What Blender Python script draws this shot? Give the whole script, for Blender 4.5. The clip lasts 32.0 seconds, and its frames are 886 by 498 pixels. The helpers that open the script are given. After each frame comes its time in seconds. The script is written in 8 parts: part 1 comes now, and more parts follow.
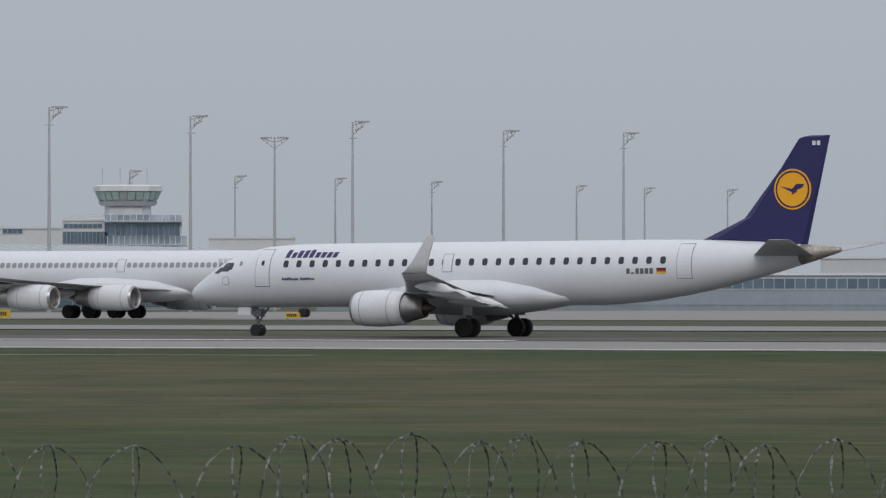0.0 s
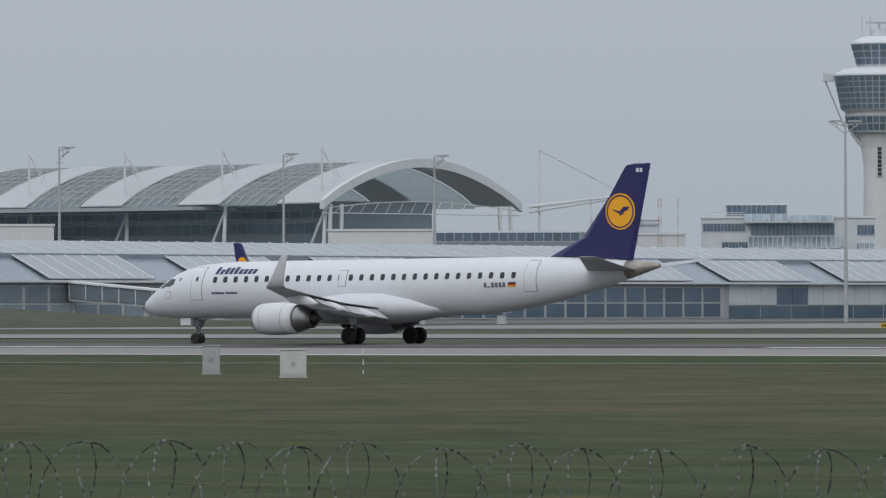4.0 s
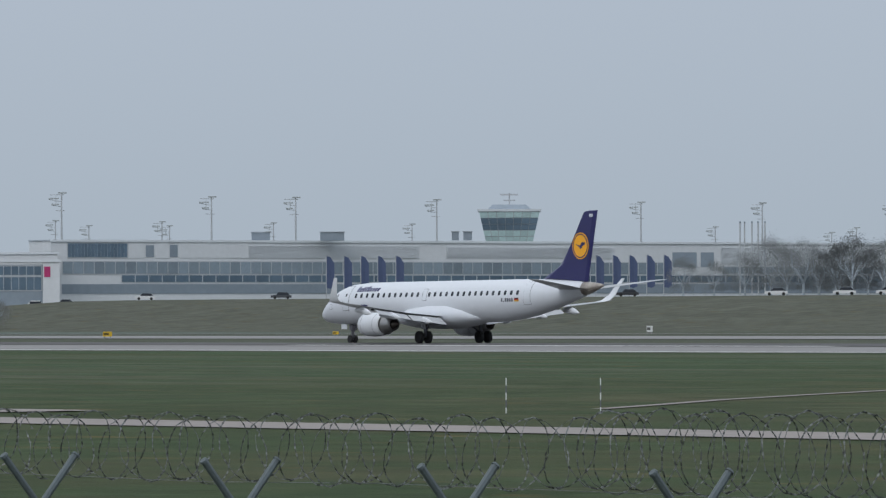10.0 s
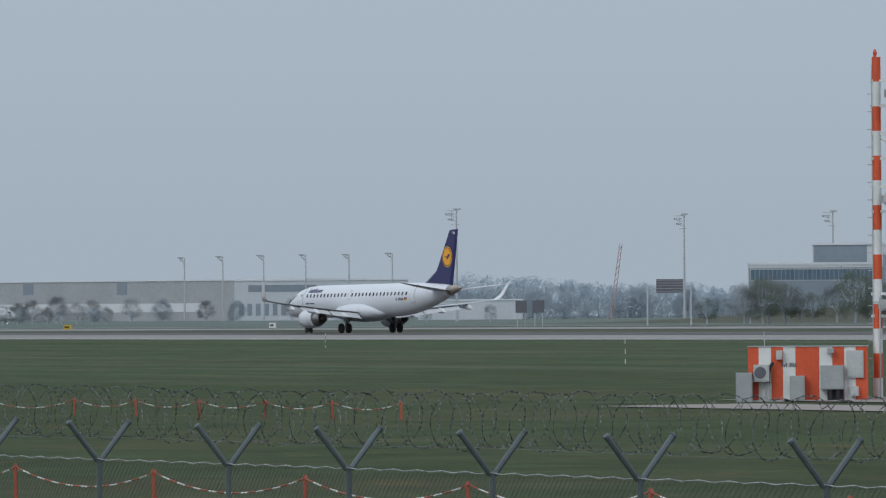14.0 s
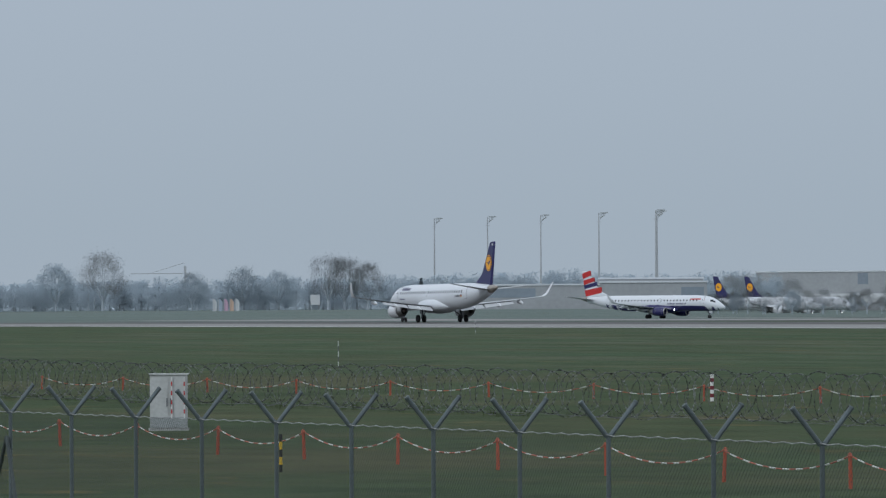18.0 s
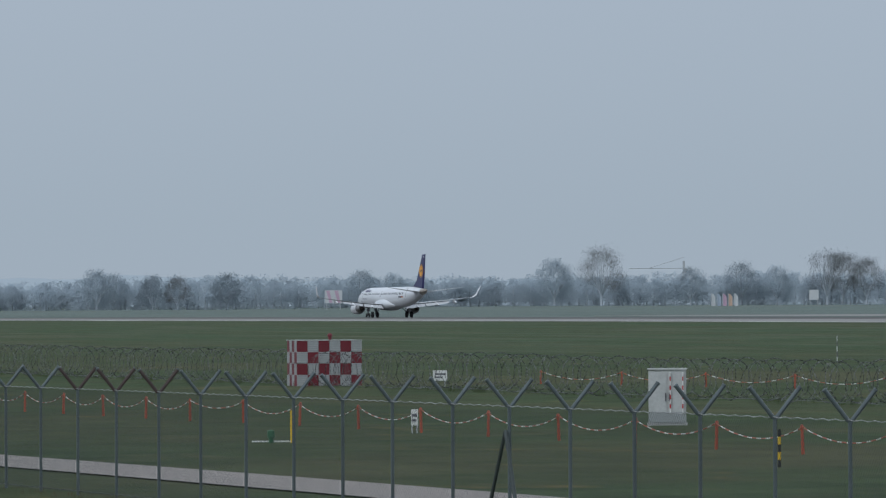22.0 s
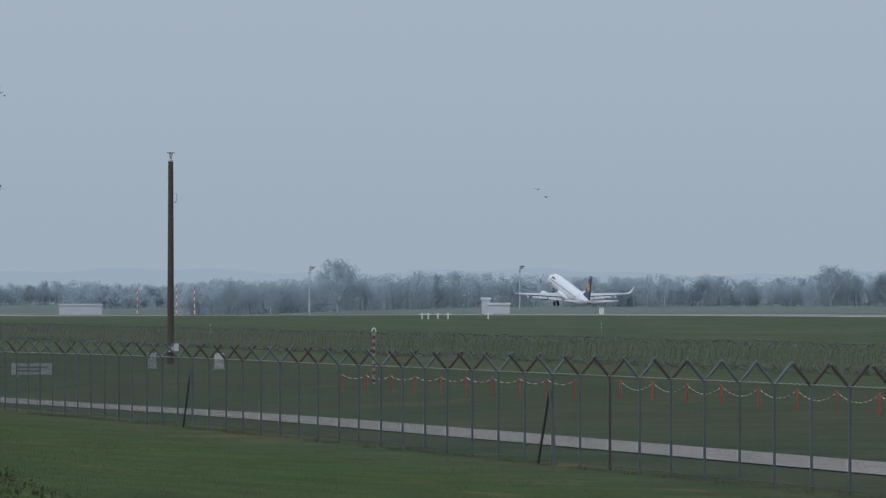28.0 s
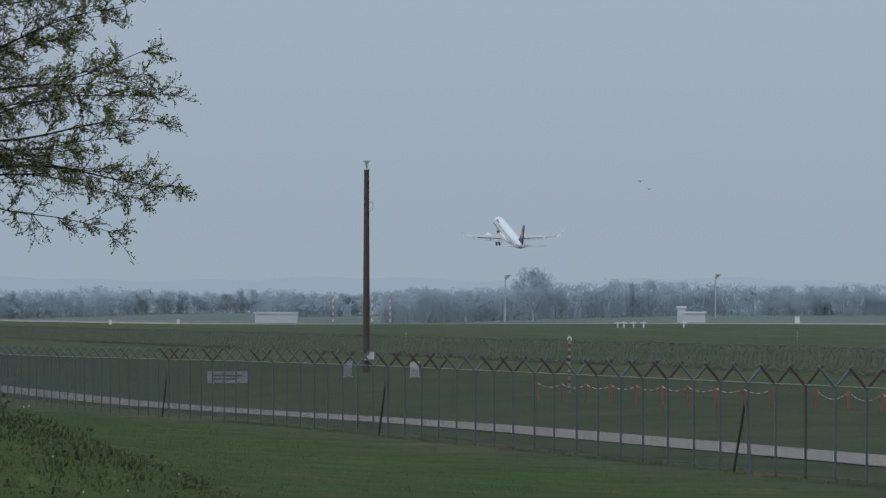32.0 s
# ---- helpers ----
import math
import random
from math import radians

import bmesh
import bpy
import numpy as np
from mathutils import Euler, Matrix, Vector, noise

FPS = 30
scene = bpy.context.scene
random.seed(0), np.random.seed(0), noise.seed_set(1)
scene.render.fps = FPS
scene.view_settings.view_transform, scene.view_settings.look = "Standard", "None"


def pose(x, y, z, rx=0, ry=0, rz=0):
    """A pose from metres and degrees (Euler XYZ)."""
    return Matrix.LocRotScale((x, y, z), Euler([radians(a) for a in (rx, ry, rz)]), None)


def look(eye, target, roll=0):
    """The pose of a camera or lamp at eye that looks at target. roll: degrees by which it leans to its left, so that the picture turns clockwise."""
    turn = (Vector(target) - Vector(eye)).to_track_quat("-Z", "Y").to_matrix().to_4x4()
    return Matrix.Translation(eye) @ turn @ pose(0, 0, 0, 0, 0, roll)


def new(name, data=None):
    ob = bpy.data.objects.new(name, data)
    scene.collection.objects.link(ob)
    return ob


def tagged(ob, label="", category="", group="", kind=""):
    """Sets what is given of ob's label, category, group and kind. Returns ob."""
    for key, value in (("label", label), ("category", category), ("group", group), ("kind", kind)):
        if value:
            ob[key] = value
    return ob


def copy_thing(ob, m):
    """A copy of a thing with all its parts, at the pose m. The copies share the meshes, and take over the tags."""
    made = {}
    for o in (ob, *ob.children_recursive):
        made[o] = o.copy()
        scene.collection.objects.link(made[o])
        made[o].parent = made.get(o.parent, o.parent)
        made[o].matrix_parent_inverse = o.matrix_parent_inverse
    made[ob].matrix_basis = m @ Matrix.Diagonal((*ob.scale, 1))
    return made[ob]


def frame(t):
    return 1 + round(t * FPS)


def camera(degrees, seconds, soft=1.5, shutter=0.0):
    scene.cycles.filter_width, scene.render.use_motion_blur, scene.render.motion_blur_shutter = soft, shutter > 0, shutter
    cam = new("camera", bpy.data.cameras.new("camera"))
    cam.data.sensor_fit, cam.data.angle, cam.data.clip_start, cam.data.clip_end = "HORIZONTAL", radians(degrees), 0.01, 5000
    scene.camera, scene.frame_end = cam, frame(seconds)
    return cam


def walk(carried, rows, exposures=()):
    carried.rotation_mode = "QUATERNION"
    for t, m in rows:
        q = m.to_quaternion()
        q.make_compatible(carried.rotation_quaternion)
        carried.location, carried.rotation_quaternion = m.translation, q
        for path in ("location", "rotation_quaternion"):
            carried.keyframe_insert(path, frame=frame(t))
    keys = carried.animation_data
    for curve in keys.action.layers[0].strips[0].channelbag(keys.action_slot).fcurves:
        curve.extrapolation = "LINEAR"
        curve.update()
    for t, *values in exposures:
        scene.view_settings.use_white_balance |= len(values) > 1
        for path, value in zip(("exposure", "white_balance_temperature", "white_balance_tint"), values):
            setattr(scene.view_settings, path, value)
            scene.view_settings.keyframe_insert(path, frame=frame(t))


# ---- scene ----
EYE = 2.0  # camera height over the runway's crown
cam = camera(7.153, 32.0, soft=1.3, shutter=0.0)
# seconds, yaw to the left of north, pitch, roll: a tripod pan
PAN = [
    (0.0, 28.199, 0.409, -0.01),
    (0.5, 29.264, 0.438, 0.02),
    (1.0, 30.291, 0.459, 0.07),
    (1.5, 31.324, 0.475, 0.10),
    (2.0, 32.436, 0.486, 0.13),
    (2.5, 33.647, 0.490, 0.12),
    (3.0, 34.866, 0.490, 0.19),
    (3.5, 36.165, 0.491, 0.18),
    (4.0, 37.604, 0.498, 0.18),
    (4.5, 39.084, 0.502, 0.20),
    (6.5, 44.702, 0.488, 0.22),
    (7.0, 46.298, 0.490, 0.18),
    (7.5, 47.930, 0.499, 0.11),
    (8.0, 49.457, 0.536, 0.13),
    (8.5, 50.857, 0.577, 0.10),
    (9.0, 52.069, 0.575, 0.03),
    (9.5, 53.370, 0.570, 0.13),
    (10.0, 54.692, 0.564, 0.18),
    (10.5, 55.942, 0.547, 0.25),
    (11.0, 57.094, 0.552, 0.27),
    (11.5, 58.131, 0.553, 0.25),
    (12.0, 59.032, 0.548, 0.27),
    (12.5, 59.844, 0.544, 0.41),
    (13.0, 60.674, 0.537, 0.38),
    (13.5, 61.560, 0.529, 0.34),
    (14.0, 62.483, 0.520, 0.38),
    (14.5, 63.384, 0.519, 0.39),
    (15.0, 64.289, 0.518, 0.32),
    (15.5, 65.194, 0.511, 0.28),
    (17.5, 68.583, 0.475, 0.33),
    (18.0, 69.223, 0.471, 0.30),
    (18.5, 69.766, 0.462, 0.28),
    (19.0, 70.275, 0.463, 0.29),
    (19.5, 70.863, 0.455, 0.33),
    (20.0, 71.496, 0.456, 0.30),
    (20.5, 72.059, 0.457, 0.30),
    (21.0, 72.510, 0.452, 0.26),
    (21.5, 72.883, 0.453, 0.25),
    (22.0, 73.252, 0.448, 0.24),
    (22.5, 73.722, 0.443, 0.21),
    (23.0, 74.246, 0.444, 0.18),
    (23.5, 74.781, 0.438, 0.17),
    (24.0, 75.330, 0.435, 0.14),
    (24.5, 75.872, 0.430, 0.11),
    (25.0, 76.379, 0.427, 0.06),
    (25.5, 76.854, 0.426, 0.06),
    (26.0, 77.348, 0.421, 0.04),
    (26.5, 77.853, 0.421, 0.03),
    (28.5, 79.545, 0.443, -0.06),
    (29.0, 79.863, 0.472, -0.07),
    (29.5, 80.117, 0.489, -0.06),
    (30.0, 80.284, 0.497, -0.08),
    (30.5, 80.390, 0.499, -0.09),
    (31.0, 80.496, 0.498, -0.08),
    (31.5, 80.616, 0.492, -0.09),
    (32.0, 80.762, 0.492, -0.10),
]
walk(cam, [(t, pose(0, 0, EYE, 90 + pitch, roll, yaw)) for t, yaw, pitch, roll in PAN],
     exposures=[(0.0, 0.0, 6500, 11.5), (4.0, 0.05, 6350, 10), (7.0, 0.10, 6250, 9.5), (10.0, 0.12, 6120, 9), (13.0, 0.05, 6050, 8), (19.0, 0.0, 5970, 7), (26.0, -0.01, 5930, 7), (29.0, -0.04, 5915, 7), (32.0, -0.10, 5900, 7)])
# ---- light: an even overcast sky, brighter overhead, and a very soft sun behind the cloud ----
world = bpy.data.worlds.new("world")
scene.world = world
world.use_nodes = True
wn, wl = world.node_tree.nodes, world.node_tree.links
wn.clear()
w_out = wn.new("ShaderNodeOutputWorld")
w_bg = wn.new("ShaderNodeBackground")
w_sky = wn.new("ShaderNodeTexSky")
w_sky.sky_type, w_sky.sun_disc = "NISHITA", False
w_sky.sun_elevation, w_sky.sun_rotation = radians(33), radians(152)
w_sky.air_density, w_sky.dust_density = 1.0, 4.0
w_dim = wn.new("ShaderNodeVectorMath")
w_dim.operation = "SCALE"
w_dim.inputs["Scale"].default_value = 0.06
w_co = wn.new("ShaderNodeTexCoord")
w_sep = wn.new("ShaderNodeSeparateXYZ")
w_ramp = wn.new("ShaderNodeValToRGB")
el = w_ramp.color_ramp.elements
el[0].position, el[0].color = 0.0, (0.412, 0.456, 0.505, 1)
el[1].position, el[1].color = 1.0, (1.05, 1.08, 1.12, 1)
for pos, col in ((0.012, (0.412, 0.46, 0.508)), (0.03, (0.43, 0.477, 0.53)), (0.05, (0.445, 0.49, 0.55)), (0.35, (0.62, 0.66, 0.72))):
    e = el.new(pos)
    e.color = (*col, 1)
w_mix = wn.new("ShaderNodeMix")
w_mix.data_type = "RGBA"
w_mix.inputs[0].default_value = 0.9
wl.new(w_sky.outputs[0], w_dim.inputs[0])
wl.new(w_co.outputs["Generated"], w_sep.inputs[0])
wl.new(w_sep.outputs["Z"], w_ramp.inputs[0])
wl.new(w_dim.outputs[0], w_mix.inputs[6])
wl.new(w_ramp.outputs[0], w_mix.inputs[7])
wl.new(w_mix.outputs[2], w_bg.inputs[0])
wl.new(w_bg.outputs[0], w_out.inputs[0])
sun = new("sun", bpy.data.lights.new("sun", "SUN"))
sun.data.energy, sun.data.angle, sun.data.color = 0.75, radians(24), (1.0, 0.98, 0.95)
sun.matrix_world = look((260, -480, 355), (0, 0, 0))
scene.view_settings.exposure = 0.0


# ---- materials ----
def mat(name, colour, rough=0.6, metal=0.0, vary=0.12, scale=1.0, bump=0.0, fine=8.0, second=None, spec=0.5, island=0.0):
    """A surface with two scales of variation; colour mixes towards second by noise."""
    m = bpy.data.materials.new(name)
    m.use_nodes = True
    n, k = m.node_tree.nodes, m.node_tree.links
    b = n["Principled BSDF"]
    b.inputs["Roughness"].default_value, b.inputs["Metallic"].default_value = rough, metal
    b.inputs["Specular IOR Level"].default_value = spec
    co = n.new("ShaderNodeTexCoord")
    big, small = n.new("ShaderNodeTexNoise"), n.new("ShaderNodeTexNoise")
    for t, s in ((big, scale), (small, scale * fine)):
        t.inputs["Scale"].default_value, t.inputs["Detail"].default_value = s, 4
        k.new(co.outputs["Object"], t.inputs["Vector"])
    add = n.new("ShaderNodeMath")
    add.operation = "ADD"
    k.new(big.outputs[0], add.inputs[0])
    k.new(small.outputs[0], add.inputs[1])
    rng = n.new("ShaderNodeMapRange")
    rng.inputs[1].default_value, rng.inputs[2].default_value = 0.7, 1.3
    k.new(add.outputs[0], rng.inputs[0])
    mix = n.new("ShaderNodeMix")
    mix.data_type = "RGBA"
    dark = second or tuple(c * (1 - vary) for c in colour)
    mix.inputs[6].default_value, mix.inputs[7].default_value = (*dark, 1), (*colour, 1)
    k.new(rng.outputs[0], mix.inputs[0])
    last = mix.outputs[2]
    if island:
        info, val, hsv = n.new("ShaderNodeObjectInfo"), n.new("ShaderNodeMapRange"), n.new("ShaderNodeHueSaturation")
        val.inputs[3].default_value, val.inputs[4].default_value = 1 - island, 1 + island
        k.new(info.outputs["Random"], val.inputs[0])
        k.new(val.outputs[0], hsv.inputs["Value"])
        k.new(last, hsv.inputs["Color"])
        last = hsv.outputs[0]
    k.new(last, b.inputs["Base Color"])
    if bump:
        bp = n.new("ShaderNodeBump")
        bp.inputs["Strength"].default_value, bp.inputs["Distance"].default_value = bump, 0.05
        k.new(small.outputs[0], bp.inputs["Height"])
        k.new(bp.outputs[0], b.inputs["Normal"])
    return m


M = {
    "white_paint": mat("white_paint", (0.68, 0.70, 0.735), 0.3, vary=0.05, scale=0.4, fine=6),
    "cowl_white": mat("cowl_white", (0.68, 0.695, 0.72), 0.35, vary=0.08, scale=0.8),
    "navy": mat("navy", (0.022, 0.021, 0.105), 0.35, vary=0.1, scale=0.5),
    "navy_new": mat("navy_new", (0.012, 0.02, 0.06), 0.35, vary=0.1, scale=0.5),
    "amber": mat("amber", (0.88, 0.40, 0.015), 0.4, vary=0.05),
    "orange": mat("orange", (0.85, 0.13, 0.03), 0.4, vary=0.08),
    "wing_grey": mat("wing_grey", (0.46, 0.47, 0.485), 0.4, vary=0.15, scale=0.7),
    "bare_metal": mat("bare_metal", (0.42, 0.41, 0.40), 0.38, 0.85, vary=0.2, scale=1.5),
    "burnt_metal": mat("burnt_metal", (0.16, 0.135, 0.115), 0.45, 0.7, vary=0.3, scale=2),
    "tailcone": mat("tailcone", (0.52, 0.48, 0.43), 0.45, 0.4, vary=0.35, scale=1.2, second=(0.24, 0.20, 0.17)),
    "rubber": mat("rubber", (0.018, 0.018, 0.019), 0.8, vary=0.3, scale=4),
    "dark_hole": mat("dark_hole", (0.02, 0.021, 0.024), 0.7),
    "pane_dark": mat("pane_dark", (0.03, 0.035, 0.045), 0.12, vary=0.2),
    "seam": mat("seam", (0.28, 0.29, 0.31), 0.6),
    "seam_dark": mat("seam_dark", (0.12, 0.12, 0.14), 0.6),
    "black": mat("black", (0.012, 0.012, 0.013), 0.6),
    "flag_red": mat("flag_red", (0.5, 0.02, 0.02), 0.5),
    "flag_gold": mat("flag_gold", (0.75, 0.5, 0.03), 0.5),
    "red_paint": mat("red_paint", (0.68, 0.10, 0.032), 0.55, vary=0.2, scale=1.2),
    "maroon_paint": mat("maroon_paint", (0.16, 0.014, 0.024), 0.55, vary=0.2, scale=1.2),
    "mast_white": mat("mast_white", (0.72, 0.73, 0.71), 0.55, vary=0.12, scale=1.5),
    "galvanised": mat("galvanised", (0.118, 0.143, 0.150), 0.5, 0.25, vary=0.25, scale=5, island=0.12),
    "rusty_steel": mat("rusty_steel", (0.085, 0.06, 0.055), 0.8, 0.1, vary=0.3, scale=6),
    "wire": mat("wire", (0.21, 0.225, 0.225), 0.5, 0.3, vary=0.8, scale=2.2, fine=5, second=(0.035, 0.034, 0.034)),
    "cabinet_grey": mat("cabinet_grey", (0.36, 0.38, 0.38), 0.55, vary=0.15, scale=2),
    "cabinet_white": mat("cabinet_white", (0.52, 0.53, 0.52), 0.55, vary=0.2, scale=1.5),
    "box_white": mat("box_white", (0.47, 0.48, 0.48), 0.6, vary=0.3, scale=2.5),
    "concrete": mat("concrete", (0.42, 0.42, 0.41), 0.85, vary=0.15, scale=0.3, fine=20),
    "tower_white": mat("tower_white", (0.62, 0.635, 0.65), 0.6, vary=0.08, scale=0.1),
    "cladding": mat("cladding", (0.53, 0.56, 0.59), 0.5, vary=0.1, scale=0.08, island=0.05),
    "cladding_mid": mat("cladding_mid", (0.38, 0.395, 0.41), 0.5, vary=0.15, scale=0.08, island=0.05),
    # cladding_dark, roof_grey, membrane, glass_blue: the blue tint paints in distance haze
    "cladding_dark": mat("cladding_dark", (0.245, 0.29, 0.335), 0.5, vary=0.15, scale=0.08, island=0.08),
    "roof_grey": mat("roof_grey", (0.36, 0.395, 0.43), 0.5, vary=0.12, scale=0.05, island=0.06),
    "membrane": mat("membrane", (0.64, 0.665, 0.69), 0.6, vary=0.08, scale=0.05),
    "glass_blue": mat("glass_blue", (0.15, 0.215, 0.28), 0.16, 0.45, vary=0.25, scale=0.2, spec=0.8, island=0.15),
    "glass_green": mat("glass_green", (0.20, 0.305, 0.345), 0.16, 0.45, vary=0.22, scale=0.2, spec=0.8, island=0.15),
    "tower_glass": mat("tower_glass", (0.17, 0.235, 0.30), 0.3, 0.3, vary=0.2, scale=0.2, spec=0.8, island=0.15),
    "tower_glass_green": mat("tower_glass_green", (0.55, 0.70, 0.69), 0.35, 0.25, vary=0.2, scale=0.2, spec=0.8, island=0.12),
    # far trunks: distance haze is painted into the bark colour
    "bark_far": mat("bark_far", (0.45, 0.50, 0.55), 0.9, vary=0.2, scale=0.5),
    "glass_pale": mat("glass_pale", (0.27, 0.325, 0.37), 0.25, 0.35, vary=0.2, scale=0.2, spec=0.7, island=0.18),
    # lightened so that the far masts look hazed
    "steel_grey": mat("steel_grey", (0.46, 0.475, 0.49), 0.5, 0.2, vary=0.15, scale=1),
    "yellow_sign": mat("yellow_sign", (0.65, 0.42, 0.02), 0.5),
    "orange_plastic": mat("orange_plastic", (0.40, 0.085, 0.04), 0.55, vary=0.25, scale=4, island=0.15),
    "sign_white": mat("sign_white", (0.74, 0.74, 0.72), 0.5),
    "green_paint": mat("green_paint", (0.03, 0.12, 0.05), 0.5),
    "wood_pole": mat("wood_pole", (0.085, 0.068, 0.058), 0.85, vary=0.35, scale=3),
    "bark": mat("bark", (0.045, 0.036, 0.03), 0.9, vary=0.35, scale=5, bump=0.5),
    "leaf_spring": mat("leaf_spring", (0.235, 0.26, 0.075), 0.6, vary=0.4, scale=2, island=0.1),
    # far foliage paled and blued so its colour paints the haze
    "leaf_hazy": mat("leaf_hazy", (0.50, 0.585, 0.66), 0.9, vary=0.08, scale=0.08, fine=12),
    "twig_hazy": mat("twig_hazy", (0.30, 0.325, 0.335), 0.9, vary=0.25, scale=0.08, fine=12),
    # nearer trees carry less of that haze in their colour
    "leaf_mid": mat("leaf_mid", (0.20, 0.24, 0.19), 0.9, vary=0.25, scale=0.2, fine=8),
    "twig_mid": mat("twig_mid", (0.25, 0.265, 0.265), 0.9, vary=0.25, scale=0.2, fine=8),
    "car_dark": mat("car_dark", (0.06, 0.065, 0.075), 0.3, island=0.5),
    "car_white": mat("car_white", (0.7, 0.7, 0.7), 0.3),
    "banner_blue": mat("banner_blue", (0.06, 0.085, 0.17), 0.7),
    "banner_teal": mat("banner_teal", (0.03, 0.25, 0.33), 0.7),
    "banner_magenta": mat("banner_magenta", (0.42, 0.03, 0.14), 0.7),
    # far flag and board colours, paled to paint in the distance haze
    "faded_blue": mat("faded_blue", (0.36, 0.42, 0.50), 0.7),
    "faded_pink": mat("faded_pink", (0.52, 0.36, 0.46), 0.7),
    "faded_orange": mat("faded_orange", (0.55, 0.40, 0.31), 0.7),
    "faded_white": mat("faded_white", (0.55, 0.57, 0.58), 0.7),
    "feather": mat("feather", (0.05, 0.045, 0.04), 0.8),
    "crane_red": mat("crane_red", (0.42, 0.25, 0.22), 0.6),
}


def let_light(name, base, share, clear=0.0, soft_normal=False):
    """Thin sheeting that passes part of the daylight diffusely."""
    m = M[base].copy()
    m.name = name
    n, k = m.node_tree.nodes, m.node_tree.links
    out = [x for x in n if x.type == "OUTPUT_MATERIAL"][0]
    tr, mx = n.new("ShaderNodeBsdfTranslucent"), n.new("ShaderNodeMixShader")
    mx.inputs[0].default_value = share
    b = n["Principled BSDF"]
    k.new(b.inputs["Base Color"].links[0].from_socket, tr.inputs[0])
    k.new(b.outputs[0], mx.inputs[1])
    k.new(tr.outputs[0], mx.inputs[2])
    if soft_normal:
        # one fixed normal evens out light and shade on the leaves
        up = n.new("ShaderNodeCombineXYZ")
        for i, v in enumerate((0.2, -0.5, 0.84)):
            up.inputs[i].default_value = v
        k.new(up.outputs[0], b.inputs["Normal"])
        k.new(up.outputs[0], tr.inputs["Normal"])
    last = mx
    if clear:
        tp, m2 = n.new("ShaderNodeBsdfTransparent"), n.new("ShaderNodeMixShader")
        m2.inputs[0].default_value = clear
        k.new(mx.outputs[0], m2.inputs[1])
        k.new(tp.outputs[0], m2.inputs[2])
        last = m2
    k.new(last.outputs[0], out.inputs[0])
    M[name] = m


let_light("sail_cloth", "membrane", 0.3)
M["vault_base"] = mat("vault_base", (0.52, 0.60, 0.62), 0.3, vary=0.15, scale=0.2, spec=0.6)
let_light("vault_glass", "vault_base", 0.6, 0.3)
let_light("leaf_thin", "leaf_spring", 0.35)
let_light("crown_far", "leaf_hazy", 0.55, 0.22, soft_normal=True)
# half clear, so the glowing ridge behind shows through as haze
let_light("crown_thin", "leaf_hazy", 0.55, 0.52, soft_normal=True)
let_light("crown_mid", "leaf_mid", 0.5, 0.15, soft_normal=True)
let_light("twigs_mid", "twig_mid", 0.4, 0.15, soft_normal=True)
let_light("twigs_far", "twig_hazy", 0.4, 0.2, soft_normal=True)

M["blade_base"] = mat("blade_base", (0.078, 0.116, 0.034), 0.7, vary=0.4, scale=0.7, fine=10)
let_light("blade", "blade_base", 0.5, soft_normal=True)


M["red_glow"] = mat("red_glow", (0.8, 0.05, 0.05), 0.4)
M["red_glow"].node_tree.nodes["Principled BSDF"].inputs["Emission Color"].default_value = (1, 0.06, 0.08, 1)
M["red_glow"].node_tree.nodes["Principled BSDF"].inputs["Emission Strength"].default_value = 1.6
M["lamp_glow"] = mat("lamp_glow", (0.9, 0.9, 0.85), 0.3)
M["lamp_glow"].node_tree.nodes["Principled BSDF"].inputs["Emission Color"].default_value = (1, 0.97, 0.9, 1)
M["lamp_glow"].node_tree.nodes["Principled BSDF"].inputs["Emission Strength"].default_value = 6.0


# ---- mesh helpers ----
def link(name, bm, material, parent=None, smooth=False, label=""):
    me = bpy.data.meshes.new(name)
    bm.normal_update()
    bm.to_mesh(me)
    bm.free()
    if smooth:
        me.shade_smooth()
    for m in material if isinstance(material, (list, tuple)) else [material]:
        me.materials.append(m)
    ob = new(name, me)
    ob.parent = parent
    if label:
        ob["label"] = label
    return ob


def part(name, bm, material, parent, label="", smooth=False):
    return link(name, bm, M[material] if isinstance(material, str) else material, parent, smooth, label)


def thing(name, m, label, category, group="", kind=""):
    ob = new(name)
    ob.empty_display_size = 0.3
    ob.matrix_basis = m if isinstance(m, Matrix) else Matrix.Translation(m)
    return tagged(ob, label, category, group, kind)


def B():
    return bmesh.new()


def box(bm, x0, y0, z0, x1, y1, z1):
    v = [bm.verts.new((x, y, z)) for z in (z0, z1) for x, y in ((x0, y0), (x1, y0), (x1, y1), (x0, y1))]
    for f in ((3, 2, 1, 0), (4, 5, 6, 7), (0, 1, 5, 4), (1, 2, 6, 5), (2, 3, 7, 6), (3, 0, 4, 7)):
        bm.faces.new([v[i] for i in f])
    return bm


def boxed(*a):
    return box(B(), *a)


def loft(bm, rings, cap=True, close=True):
    """Rings of equally many points, skinned one to the next."""
    vs = [[bm.verts.new(p) for p in r] for r in rings]
    n = len(vs[0])
    for a, b in zip(vs, vs[1:]):
        for i in range(n if close else n - 1):
            j = (i + 1) % n
            bm.faces.new((a[i], a[j], b[j], b[i]))
    if cap:
        bm.faces.new(vs[0][::-1])
        bm.faces.new(vs[-1])
    return bm


def rod(bm, a, b, r0, r1=None, n=8, cap=True):
    a, b = Vector(a), Vector(b)
    r1 = r0 if r1 is None else r1
    q = (b - a).to_track_quat("Z", "Y")
    ring = lambda c, r: [c + q @ Vector((r * math.cos(k), r * math.sin(k), 0)) for k in (2 * math.pi * i / n for i in range(n))]
    return loft(bm, [ring(a, r0), ring(b, r1)], cap)


